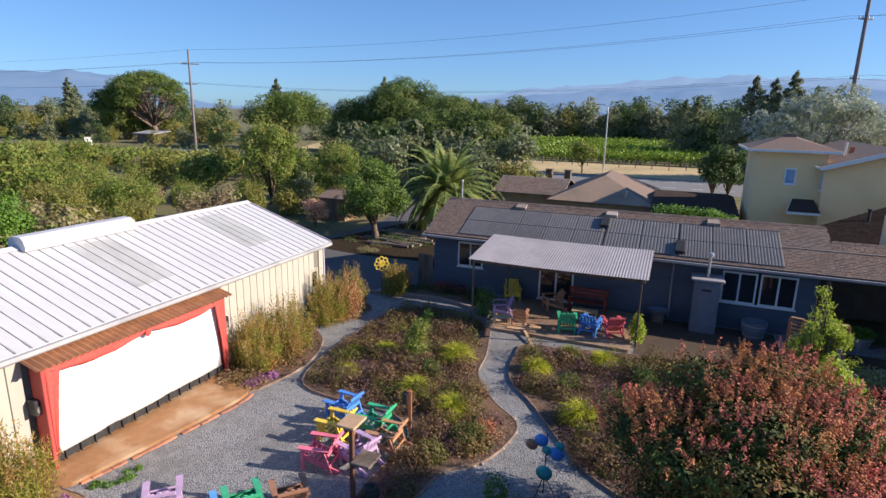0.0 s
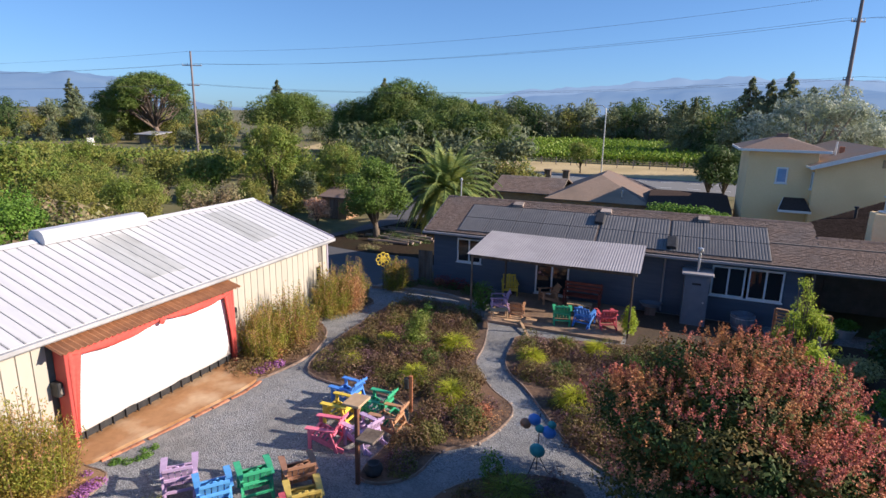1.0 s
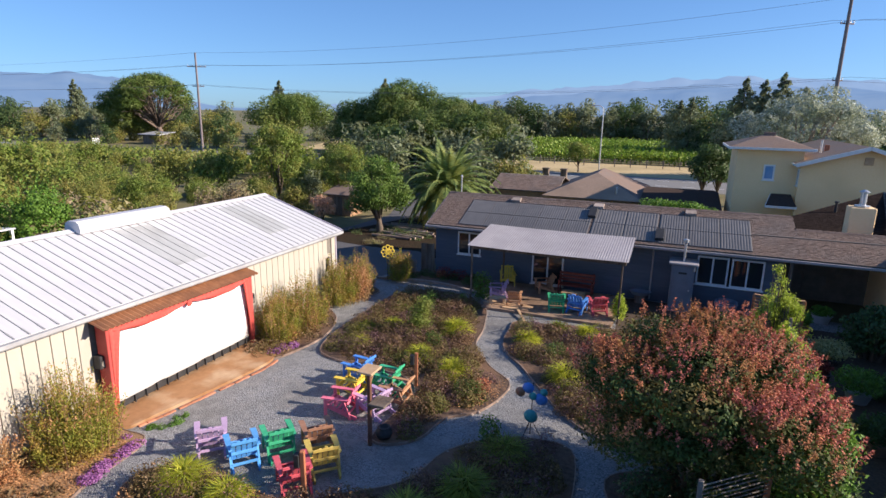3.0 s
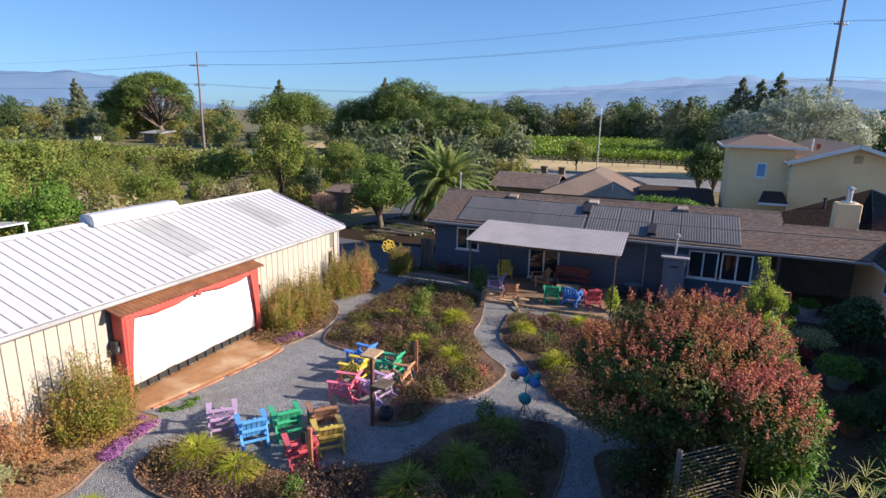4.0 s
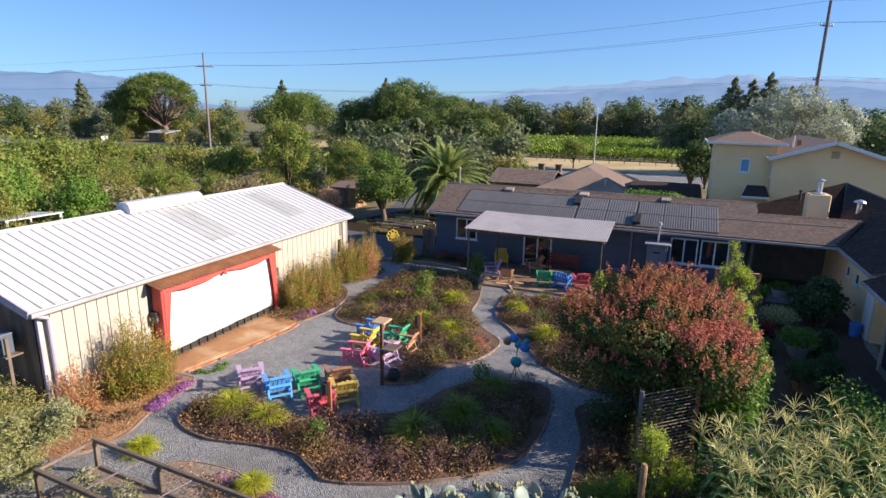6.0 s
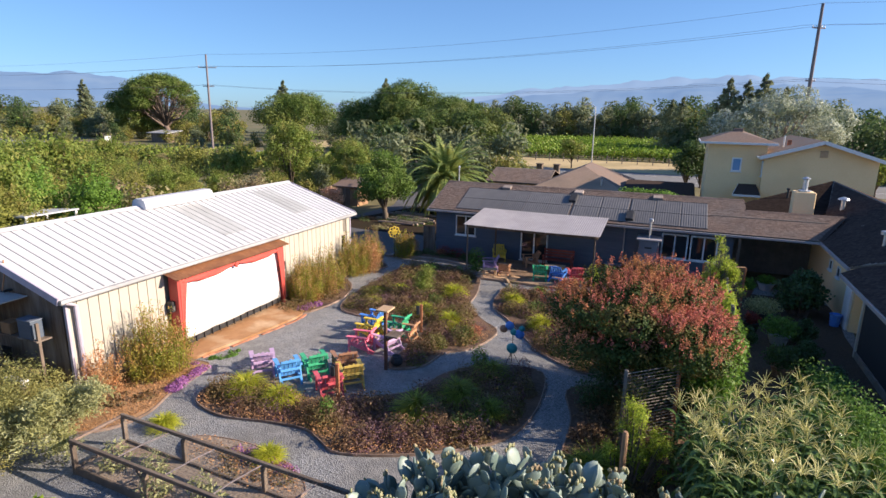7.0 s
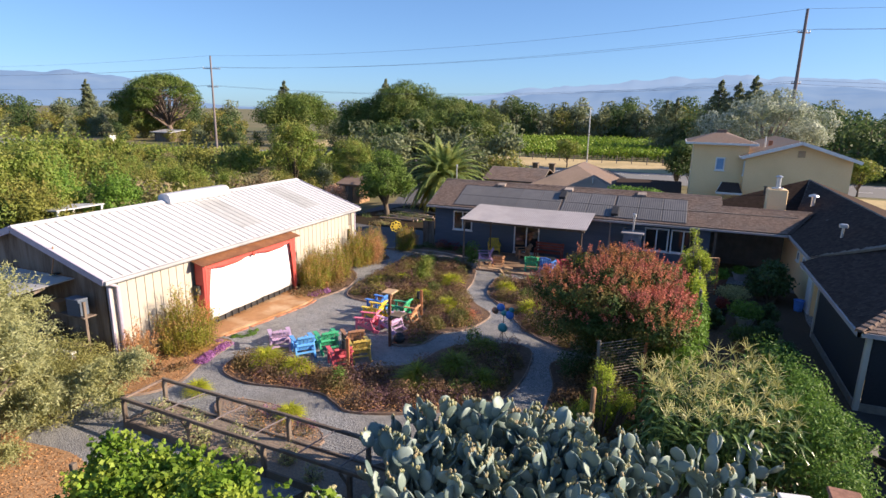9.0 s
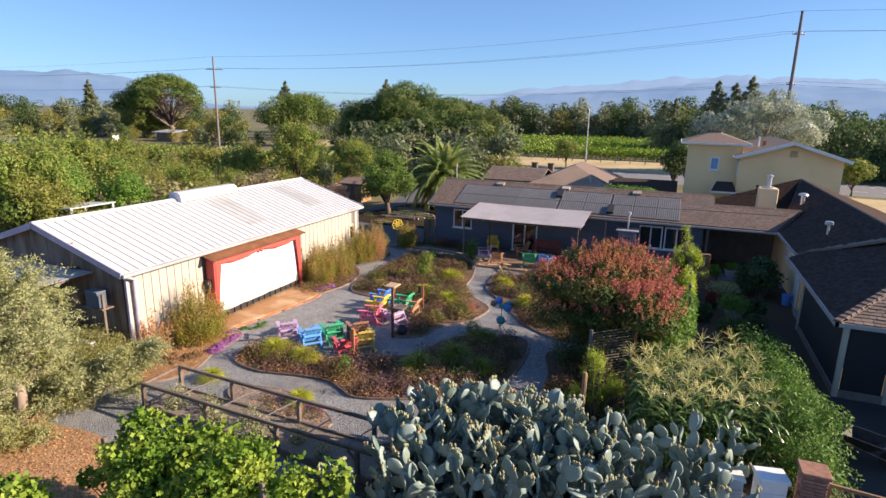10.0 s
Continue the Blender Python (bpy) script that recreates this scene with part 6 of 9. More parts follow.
def build_palm():
    rng = np.random.default_rng(77)
    p = thing("date_palm", "squat date palm with long arching fronds", "palm tree", m=pose(-3.9, 12.2, 0) @ Matrix.Scale(1.08, 4))
    g = Geo()
    zs = np.linspace(0, 2.7, 16)
    g.tube([(0, 0, z) for z in zs], [0.42 + 0.05 * (i % 2) for i in range(16)], 12)
    g.obj("trunk", M["bark"], p)
    for k in range(104):
        a = k * 2.399963
        lift = 1.4 - (2.2 if k < 90 else 2.75) * (k / 104) ** 1.1
        ln = rng.uniform(3.5, 4.3)
        pts, d = [Vector((0.2 * math.cos(a), 0.2 * math.sin(a), 2.6))], Vector((math.cos(a) * math.cos(lift), math.sin(a) * math.cos(lift), math.sin(lift)))
        nseg = 14
        for i in range(nseg):
            d = (d + Vector((0, 0, -0.095 - 0.02 * i / nseg * 4))).normalized()
            pts.append(pts[-1] + d * ln / nseg)
        f = Geo()
        f.tube(pts[::2] if len(pts) % 2 else pts, [0.035] * len(pts[::2]) if len(pts) % 2 else 0.03, 4)
        for i in range(2, len(pts)):
            q = pts[i]
            d = (pts[i] - pts[i - 1]).normalized()
            s = d.cross(Vector((0, 0, 1))).normalized()
            w = 0.72 * math.sin(min(1, (i + 1) / len(pts) * 1.15) * math.pi * 0.85 + 0.35)
            for h in (0, 0.2, 0.4, 0.6, 0.8):
                o = q - d * (ln / nseg) * h
                for sd in (-1, 1):
                    tip = o + s * sd * w * 0.72 + d * w * 0.55 + Vector((0, 0, -0.18 * w + rng.uniform(-0.06, 0.08)))
                    wv = d * 0.06
                    f.poly([o - wv, o + wv, tip + wv * 0.2])
        f.obj("frond", F["palm"] if k < 80 else F["yellow_frond"], p, "" if k < 80 else "yellowing drooping frond")


def build_poles():
    def pole(name, label, x, y, h, r, arms, m=None):
        p = thing(name, label, "utility pole", m=pose(x, y, 0))
        g = Geo()
        g.tube([(0, 0, -0.1), (0, 0, h)], [r, r * 0.6], 10)
        g.obj("shaft", M["pole_wood"], p)
        for z, w, a in arms:
            g = Geo()
            c, s = math.cos(a) * w / 2, math.sin(a) * w / 2
            g.beam((-c, -s + 0.12, z), (c, s + 0.12, z), 0.1, 0.12)
            arm = g.obj("crossarm", M["pole_wood"], p)
            for u in (-0.95, -0.45, 0.45, 0.95):
                g = Geo()
                g.tube([(c * u, s * u + 0.12, z + 0.06), (c * u, s * u + 0.12, z + 0.28)], [0.05, 0.035], 8)
                g.obj("insulator", M["steel"], arm)
        return p
    pole("utility_pole", "tall weathered wooden utility pole by the road", -54.2, 40, 15.6, 0.2, [(13.7, 2.6, 0.5), (11.0, 1.6, 0.5)])
    pole("utility_pole", "tall wooden utility pole behind the yellow house", 24.47, 41.0, 19.0, 0.23, [(16.7, 1.5, 0.6), (11.6, 1.1, 0.6)])
    for z0, z1, z2, dx, zl in ((15.6, 19.0, 22.0, 0, 14.0), (13.9, 17.0, 20.0, 1.2, 12.3), (13.9, 17.0, 20.0, -1.2, 12.3), (11.2, 11.9, 13.0, 1.0, 9.6), (11.2, 11.6, 12.5, -0.8, 9.6)):
        w = thing("power_line", "thin dark overhead power line", "cable", "power lines")
        for a, b in (((-190 + dx, 52, zl + 3.0), (-54.2 + dx, 40, z0)), ((-54.2 + dx, 40, z0), (24.47 + dx, 41.0, z1)), ((24.47 + dx, 41.0, z1), (100 + dx, 42, z2))):
            a, b = Vector(a), Vector(b)
            pts = [a.lerp(b, i / 20) + Vector((0, 0, -1.3 * 4 * (i / 20) * (1 - i / 20))) for i in range(21)]
            g = Geo()
            g.tube(pts, 0.013, 5)
            g.obj("span", M["wire"], w)
    l = thing("street_lamp", "slender grey street lamp with a curved arm", "street lamp", m=pose(0.7, 60, 0))
    g = Geo()
    g.tube([(0, 0, 0), (0, 0, 8.2), (-0.05, 0, 8.9), (-0.5, 0, 9.25), (-1.1, 0, 9.3)], [0.11, 0.08, 0.07, 0.06, 0.05], 8)
    g.obj("pole", M["steel"], l)
    g = Geo()
    g.tube([(-1.0, 0, 9.27), (-1.2, 0, 9.28), (-1.6, 0, 9.26), (-1.7, 0, 9.25)], [0.05, 0.11, 0.12, 0.04], 8)
    g.obj("lamp_head", M["steel"], l)
    # vertical pipe mast at the house corner
    a = thing("mast", "thin grey service mast at the house end", "mast", m=pose(0.6, 3.1, 3.75))
    g = Geo()
    g.tube([(0, 0, -0.2), (0, 0, 0.9)], 0.035, 8)
    g.obj("pipe", M["steel"], a)
    g = Geo()
    g.tube([(0, 0, 0.88), (0, 0, 0.98), (0, 0, 1.05)], [0.06, 0.07, 0.02], 8)
    g.obj("mast_head", M["steel"], a)


build_trees()
build_palm()
build_poles()


def build_road_hedge():
    h = tree("hedge_bush", "dark clipped hedge bush beside the road gate", 25, 1.5, 1.0, 0.05, 0.06, "dark", 900, 0.17, "road hedge", nb=12, rb=0.5, category="bush")
    place(h, [(-8.0 + 1.2 * k, 41.0 + 0.1 * k, 0, 50 * k, 1.0) for k in range(4)])
    for x in (-3.0, -0.9):
        p = thing("gate_pier", "brown weathered gate pier by the road", "pier", "gate piers", pose(x, 41.2, 0))
        g = Geo()
        g.rbox(-0.35, -0.35, 0, 0.35, 0.35, 1.75, 0.04)
        g.obj("shaft", M["dark_wood"], p)
        g = Geo()
        g.rbox(-0.42, -0.42, 1.752, 0.42, 0.42, 1.86, 0.03)
        g.obj("cap", M["dark_wood"], p)


build_road_hedge()


def build_roadside():
    b = thing("roadside_sign", "white roadside sign board on two dark posts", "sign", m=pose(-86.5, 47.2, 0, 0, 0, 60))
    g = Geo()
    g.rbox(-0.55, -0.05, 1.0, 0.55, 0.05, 2.3, 0.02)
    g.obj("panel", M["screen"], b)
    for x in (-0.6, 0.6):
        g = Geo()
        g.rbox(x - 0.06, 0.06, 0, x + 0.06, 0.18, 2.8, 0.01)
        g.obj("post", M["dark_wood"], b)
    s = thing("field_shed", "small grey-roofed shed among the far trees", "shed", m=pose(-95, 68, 0))
    g = Geo()
    g.box(-2.4, -1.6, 0, 2.4, 1.6, 2.1)
    g.obj("wall", M["dark_wood"], s)
    g = Geo()
    g.hexa([(-3.2, -2.2, 2.0), (3.2, -2.2, 2.0), (3.2, 2.2, 2.5), (-3.2, 2.2, 2.5)], [(-3.2, -2.2, 2.12), (3.2, -2.2, 2.12), (3.2, 2.2, 2.62), (-3.2, 2.2, 2.62)])
    g.obj("roof", M["gutter"], s)
    # wire fence along the far verge
    f = thing("field_fence", "thin post-and-wire fence along the vineyard", "fence")
    g0 = Geo()
    g0.box(-0.06, -0.06, 0, 0.06, 0.06, 1.3)
    me = None
    for k in range(26):
        m = pose(-34 + k * 2.4, 69.5 - 0.05 * k, 0)
        if me is None:
            o = g0.obj("fence_post", M["pole_wood"], f)
            o.matrix_basis = m
            me = o.data
        else:
            child("fence_post", me, f, m)
    for z in (0.5, 0.85, 1.2):
        g = Geo()
        g.beam((-34, 69.5, z), (26, 68.2, z), 0.02, 0.02)
        g.obj("wire", M["wire"], f)


build_roadside()


def build_white_shelter():
    s = thing("white_shelter", "white sheet-roofed shelter behind the barn", "shelter", m=pose(-13.5, -12.7, 0))
    g = Geo()
    g.hexa([(-1.3, -1.3, 3.1), (1.0, -1.3, 3.3), (1.0, 1.1, 3.3), (-1.3, 1.1, 3.1)], [(-1.3, -1.3, 3.16), (1.0, -1.3, 3.36), (1.0, 1.1, 3.36), (-1.3, 1.1, 3.16)])
    g.obj("roof_sheet", M["white_metal"], s)
    for x, z in ((-1.2, 3.1), (0.9, 3.28)):
        for y in (-1.2, 1.0):
            g = Geo()
            g.rbox(x - 0.05, y - 0.05, 0, x + 0.05, y + 0.05, z, 0.008)
            g.obj("post", M["white_trim"], s)
    for z in (2.4, 2.75):
        g = Geo()
        g.rbox(-1.2, -1.28, z, 0.9, -1.25, z + 0.2, 0.006)
        g.obj("rail", M["white_trim"], s)


build_white_shelter()
def build_logs():
    rr = random.Random(3)
    for k in range(9):
        l = thing("log", "long weathered log lying on leaf litter", "log", "drive logs", pose(-5.0 + rr.uniform(-0.9, 0.9) - k * 0.1, 6.6 + k * 0.5, 0.12, 0, 0, rr.uniform(-14, 10)))
        g = Geo()
        n = rr.uniform(2.0, 4.2)
        g.tube([(-n / 2, 0, 0), (0, rr.uniform(-0.06, 0.06), 0.01), (n / 2, 0, 0)], [0.10, 0.11, 0.08], 8)
        g.obj("wood", M["pale_bark" if k % 3 else "edging"], l)
    p = thing("side_gate", "brown plank gate beside the house corner", "gate", m=pose(-0.55, 0.45, 0))
    for i in range(5):
        g = Geo()
        g.rbox(i * 0.15, 0, 0.05, i * 0.15 + 0.14, 0.025, 1.5, 0.005)
        g.obj("plank", M["dark_wood"], p)
    for z in (0.4, 1.2):
        g = Geo()
        g.rbox(0, 0.026, z, 0.74, 0.06, z + 0.09, 0.005)
        g.obj("rail", M["wood"], p)


build_logs()


def build_shed():
    sh = thing("garden_shed", "small brown shed with a low brown roof", "shed", m=pose(-14.1, 12.0, 0))
    g = Geo()
    g.box(0.1, 0.1, 0, 2.2, 1.9, 1.62)
    g.obj("wall", M["wood"], sh)
    g = Geo()
    g.hexa([(-0.1, -0.15, 1.6), (2.4, -0.15, 1.6), (2.4, 2.1, 2.1), (-0.1, 2.1, 2.1)], [(-0.1, -0.15, 1.68), (2.4, -0.15, 1.68), (2.4, 2.1, 2.18), (-0.1, 2.1, 2.18)])
    g.obj("roof", M["shingle"], sh)
    g = Geo()
    g.rbox(0.8, 0.06, 0.02, 1.5, 0.098, 1.5, 0.008)
    g.obj("door", M["dark_wood"], sh)


build_shed()


def build_drive_plants():
    """Low dark growth and dry skirts round the logs, and the vine hedge behind the house."""
    rng = np.random.default_rng(77)
    # The dark green growth also darkens the tree-shaded ground between the logs.
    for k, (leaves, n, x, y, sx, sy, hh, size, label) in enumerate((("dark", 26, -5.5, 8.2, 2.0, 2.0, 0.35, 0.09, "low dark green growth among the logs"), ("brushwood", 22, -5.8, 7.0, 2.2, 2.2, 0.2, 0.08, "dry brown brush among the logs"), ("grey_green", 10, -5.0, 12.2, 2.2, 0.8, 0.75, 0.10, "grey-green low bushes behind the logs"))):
        bl = [((rng.normal(x, sx * 0.6), rng.normal(y, sy * 0.6), 0.05), (rng.uniform(0.35, 0.7), rng.uniform(0.3, 0.5), hh * rng.uniform(0.6, 1.2))) for i in range(n)]
        p, o = blob_cloud(rng, bl, n * 150, 0.6, 0.0)
        ob = new("low_growth", leaf_mesh("low_growth", p, size, F[leaves], rng, 0.2, o, 0.5, face=0.6))
        tagged(ob, label, "undergrowth", kind="stuff")
    h = thing("vine_hedge", "leafy green vine hedge along the neighbour fence", "hedge", m=pose(11.3, 9.8, 0))
    bl = [((x, rng.uniform(-0.4, 0.4), (2.72 if i % 3 else 1.3) + rng.uniform(-0.35, 0.3)), (0.5, 0.5, 0.42)) for i, x in enumerate(np.linspace(-1.9, 1.9, 60))]
    p, o = blob_cloud(rng, bl, 9000, 0.6)
    child("leaves", leaf_mesh("leaves", p, 0.13, F["bright"], rng, 0.2, o, 0.6, face=0.9), h)
    for x in (-1.7, 0.0, 1.7):
        g = Geo()
        g.tube([(x, 0, -0.05), (x + 0.05, 0, 2.4)], [0.06, 0.04], 7)
        g.obj("stem", M["bark"], h)


build_drive_plants()


# ---- garden furniture ----
def build_chair(name, label, paint, group):
    """Adirondack chair at the origin, facing +y."""
    mat = PAINT[paint]
    c = thing(name, label, "chair", group)
    slat = Geo()
    slat.rbox(-0.27, -0.042, 0, 0.27, 0.042, 0.02, 0.005)
    me = None
    for i in range(5):
        u = i / 4
        m = pose(0, 0.34 - 0.46 * u, 0.37 - 0.15 * u, -17, 0, 0)
        if me is None:
            o = slat.obj("seat_slat", mat, c)
            o.matrix_basis = m
            me = o.data
        else:
            child("seat_slat", me, c, m)
    for i in range(5):
        a = (i - 2) * 0.112
        h = 0.66 - 0.03 * (i - 2) ** 2
        g = Geo()
        g.loft([[(a - 0.048 + s, -0.012, z), (a + 0.048 + s2, -0.012, z), (a + 0.048 + s2, 0.012, z), (a - 0.048 + s, 0.012, z)] for z, s, s2 in ((0, 0, 0), (h - 0.04, 0.012 * (i - 2), 0.012 * (i - 2)), (h, 0.012 * (i - 2) + 0.025, 0.012 * (i - 2) - 0.025))])
        g.obj("back_slat", mat, c).matrix_basis = pose(0, -0.14, 0.22, 24, 0, 0)
    for z, y in ((0.40, -0.26), (0.72, -0.40)):
        g = Geo()
        g.rbox(-0.29, y - 0.03, z, 0.29, y, z + 0.07, 0.006)
        g.obj("back_rail", mat, c)
    for s in (-1, 1):
        g = Geo()
        x = s * 0.31
        g.loft([[(x - 0.07, 0.44, z), (x + 0.07, 0.44, z), (x + 0.075, 0.20, z), (x + 0.055, -0.30, z), (x - 0.03, -0.34, z), (x - 0.05, -0.1, z)] for z in (0.545, 0.57)])
        g.obj("armrest", mat, c)
        g = Geo()
        g.rbox(x - 0.022, 0.30, 0, x + 0.022, 0.39, 0.545, 0.006)
        g.obj("front_leg", mat, c)
        g = Geo()
        g.beam((x * 0.9, 0.38, 0.33), (x * 0.9, -0.52, 0.045), 0.04, 0.11)
        g.obj("side_rail", mat, c)
        g = Geo()
        g.beam((x, -0.16, 0.545), (x, -0.36, 0.0), 0.04, 0.07)
        g.obj("back_leg", mat, c)
    g = Geo()
    g.rbox(-0.29, 0.37, 0.24, 0.29, 0.395, 0.34, 0.005)
    g.obj("front_apron", mat, c)
    g = Geo()
    g.rbox(-0.29, -0.335, 0.15, 0.29, -0.30, 0.21, 0.005)
    g.obj("stretcher", mat, c)
    return c


def build_chairs():
    court = [("lilac", 1.46, -16.15, 44, "pale lilac"), ("light_blue", 2.5, -16.25, 50, "bright sky-blue"), ("green", 3.0, -15.58, 50, "emerald green"), ("red", 4.12, -16.5, 47, "coral red"), ("brown", 3.74, -15.05, 46, "dark brown"), ("old_gold", 4.36, -15.72, 44, "golden yellow"),
             ("blue", 2.8, -11.45, 84, "cobalt blue"), ("yellow", 3.1, -12.3, 90, "sunny yellow"), ("pink", 3.4, -13.4, 98, "coral pink"), ("lilac", 4.2, -13.05, 74, "pale lilac"), ("green", 3.9, -11.7, 88, "emerald green"), ("orange", 4.5, -12.25, 92, "natural tan")]
    for p, x, y, a, word in court:
        c = build_chair("adirondack_chair", word + " painted wooden adirondack chair standing on gravel", p, "chairs facing the screen")
        c.matrix_basis = pose(x, y, 0.012, 0, 0, a)
    patio = [("yellow", 4.25, -0.15, 200, "sunny yellow"), ("orange", 6.15, -0.6, 120, "red-brown"), ("lilac", 4.45, -2.3, 110, "pale lilac"), ("green", 7.1, -2.75, 12, "emerald green"), ("blue", 7.95, -2.65, 350, "cobalt blue"), ("red", 8.75, -2.45, 22, "coral red"), ("orange", 5.3, -2.75, 8, "natural tan")]
    for p, x, y, a, word in patio:
        c = build_chair("adirondack_chair", word + " painted wooden adirondack chair on the patio deck", p, "patio chairs")
        c.matrix_basis = pose(x, y, 0.12, 0, 0, a) @ Matrix.Scale(0.82 if word == "natural tan" else 1.0, 4)
    # bench and low table on the deck
    b = thing("garden_bench", "rust-red painted garden bench against the house wall", "bench", m=pose(7.5, -0.35, 0.12))
    for i in range(4):
        g = Geo()
        g.rbox(-0.8, -0.3 + i * 0.13, 0.42, 0.8, -0.19 + i * 0.13, 0.45, 0.006)
        g.obj("seat_slat", PAINT["rust_red"], b)
    for i in range(3):
        g = Geo()
        g.rbox(-0.8, 0.22, 0.52 + i * 0.15, 0.8, 0.25, 0.63 + i * 0.15, 0.006)
        g.obj("back_slat", PAINT["rust_red"], b)
    for x in (-0.76, 0.70):
        for y, h in ((-0.3, 0.62), (0.2, 0.96)):
            g = Geo()
            g.rbox(x, y, 0, x + 0.06, y + 0.06, h, 0.006)
            g.obj("leg", PAINT["rust_red"], b)
        g = Geo()
        g.rbox(x - 0.01, -0.32, 0.625, x + 0.07, 0.2, 0.655, 0.006)
        g.obj("armrest", PAINT["rust_red"], b)
    for x, y, w, d, a in ((7.55, -1.35, 1.0, 0.5, 4), (4.75, -3.4, 0.7, 0.4, 30)):
        t = thing("low_table", "tan slatted wooden low table on the deck", "table", "deck tables", pose(x, y, 0.12, 0, 0, a))
        mt = M["tan_wood"]
        for i in range(5):
            g = Geo()
            g.rbox(-w / 2, -d / 2 + i * d / 5, 0.36, w / 2, -d / 2 + (i + 0.86) * d / 5, 0.385, 0.005)
            g.obj("slat", mt, t)
        for sx in (-1, 1):
            for sy in (-1, 1):
                g = Geo()
                g.rbox(sx * (w / 2 - 0.06) - 0.025, sy * (d / 2 - 0.06) - 0.025, 0, sx * (w / 2 - 0.06) + 0.025, sy * (d / 2 - 0.06) + 0.025, 0.36, 0.005)
                g.obj("leg", mt, t)


def build_posts():
    for x, y, h, lean in ((4.55, -16.72, 1.15, 2), (4.62, -11.25, 1.12, -1)):
        p = thing("lamp_post", "short redwood bollard post with a black speaker box", "post", "courtyard posts", pose(x, y, 0, lean, 0, 20))
        g = Geo()
        g.rbox(-0.05, -0.05, -0.05, 0.05, 0.05, h, 0.012)
        g.obj("post", M["redwood"], p)
        g = Geo()
        g.rbox(-0.18, -0.07, h - 0.36, -0.055, 0.07, h - 0.06, 0.02)
        g.obj("speaker_box", M["black"], p)
    t = thing("bird_table", "tan wooden platform on a dark tall post", "bird table", m=pose(4.86, -14.45, 0) @ Matrix.Diagonal((1.08, 1.08, 1.2, 1)))
    g = Geo()
    g.rbox(-0.042, -0.042, -0.05, 0.042, 0.042, 1.68, 0.01)
    g.obj("post", M["rust_wood"], t)
    g = Geo()
    g.rbox(-0.19, -0.24, 1.68, 0.19, 0.24, 1.72, 0.01)
    g.obj("platform", M["tan_wood"], t)
    g = Geo()
    g.beam((0, 0.04, 1.4), (0, 0.24, 1.66), 0.04, 0.04)
    g.obj("brace", M["wood"], t)
    g = Geo()
    g.beam((0.04, 0, 0.85), (0.34, 0.12, 1.0), 0.04, 0.06)
    g.obj("brace", M["wood"], t)
    g = Geo()
    g.rbox(0.06, -0.18, 1.0, 0.46, 0.3, 1.04, 0.01)
    g.obj("shelf", M["dark_wood"], t, "dark lower shelf")
    u = thing("stone_urn", "dark round stone urn in a gravel ring", "urn", m=pose(5.06, -14.1, 0.07) @ Matrix.Scale(0.7, 4))
    g = Geo()
    prof = [(0.16, 0), (0.26, 0.08), (0.31, 0.2), (0.28, 0.33), (0.2, 0.4), (0.22, 0.44), (0.18, 0.44), (0.15, 0.36)]
    g.loft([[(r * math.cos(a * math.pi / 8), r * math.sin(a * math.pi / 8), z) for a in range(16)] for r, z in prof])
    g.obj("bowl", M["black"], u, smooth=True)
    # disc wind spinner
    s = thing("wind_spinner", "tripod wind spinner with blue, teal and pink discs", "wind spinner", m=pose(8.38, -12.4, 0.05))
    g = Geo()
    g.tube([(0, 0, 0), (0.02, 0, 1.45)], 0.014, 6)
    st = g.obj("stem", M["black"], s)
    for a in range(3):
        g = Geo()
        g.tube([(0, 0, 0.45), (0.26 * math.cos(a * 2.09), 0.26 * math.sin(a * 2.09), 0)], 0.01, 5)
        g.obj("leg", M["black"], s)
    for dx, z, r, p in ((-0.3, 1.14, 0.13, "brown"), (-0.1, 1.28, 0.15, "blue"), (0.03, 1.08, 0.11, "teal"), (0.24, 1.04, 0.16, "blue"), (0.3, 1.24, 0.1, "teal"), (0.0, 0.52, 0.18, "teal")):
        g = Geo()
        n = 18
        prof = [(0.0, 0.05), (0.6, 0.03), (1.0, 0.0), (1.0, -0.012), (0.6, 0.018), (0.0, 0.038)]
        g.loft([[(dx + r * k * math.cos(2 * math.pi * i / n), -0.03 - q, z + r * k * math.sin(2 * math.pi * i / n)) for i in range(n)] for k, q in ((0.02, 0.05), (0.6, 0.035), (1.0, 0.0), (1.0, -0.012), (0.55, 0.018), (0.02, 0.036))])
        g.obj("disc", PAINT[p], st, "dished painted disc", True)
    # flower spinner
    f = thing("flower_spinner", "yellow ring-petal flower ornament on a stake", "garden ornament", m=pose(-1.28, -1.85, 0, 0, 0, 42) @ Matrix.Scale(0.98, 4))
    g = Geo()
    g.tube([(0, 0, 0), (0, 0, 1.25)], 0.014, 6)
    g.obj("stake", M["black"], f)
    for k in range(8):
        a = k * math.pi / 4
        cx, cz = 0.23 * math.cos(a), 1.5 + 0.23 * math.sin(a)
        g = Geo()
        pts = [(cx + 0.095 * math.cos(b * math.pi / 6), 0, cz + 0.095 * math.sin(b * math.pi / 6)) for b in range(13)]
        g.tube(pts, 0.03, 6)
        g.obj("petal", PAINT["yellow"], f)
    g = Geo()
    g.tube([(0, 0.03, 1.5), (0, -0.03, 1.5)], 0.11, 14)
    g.obj("flower_centre", PAINT["yellow"], f)


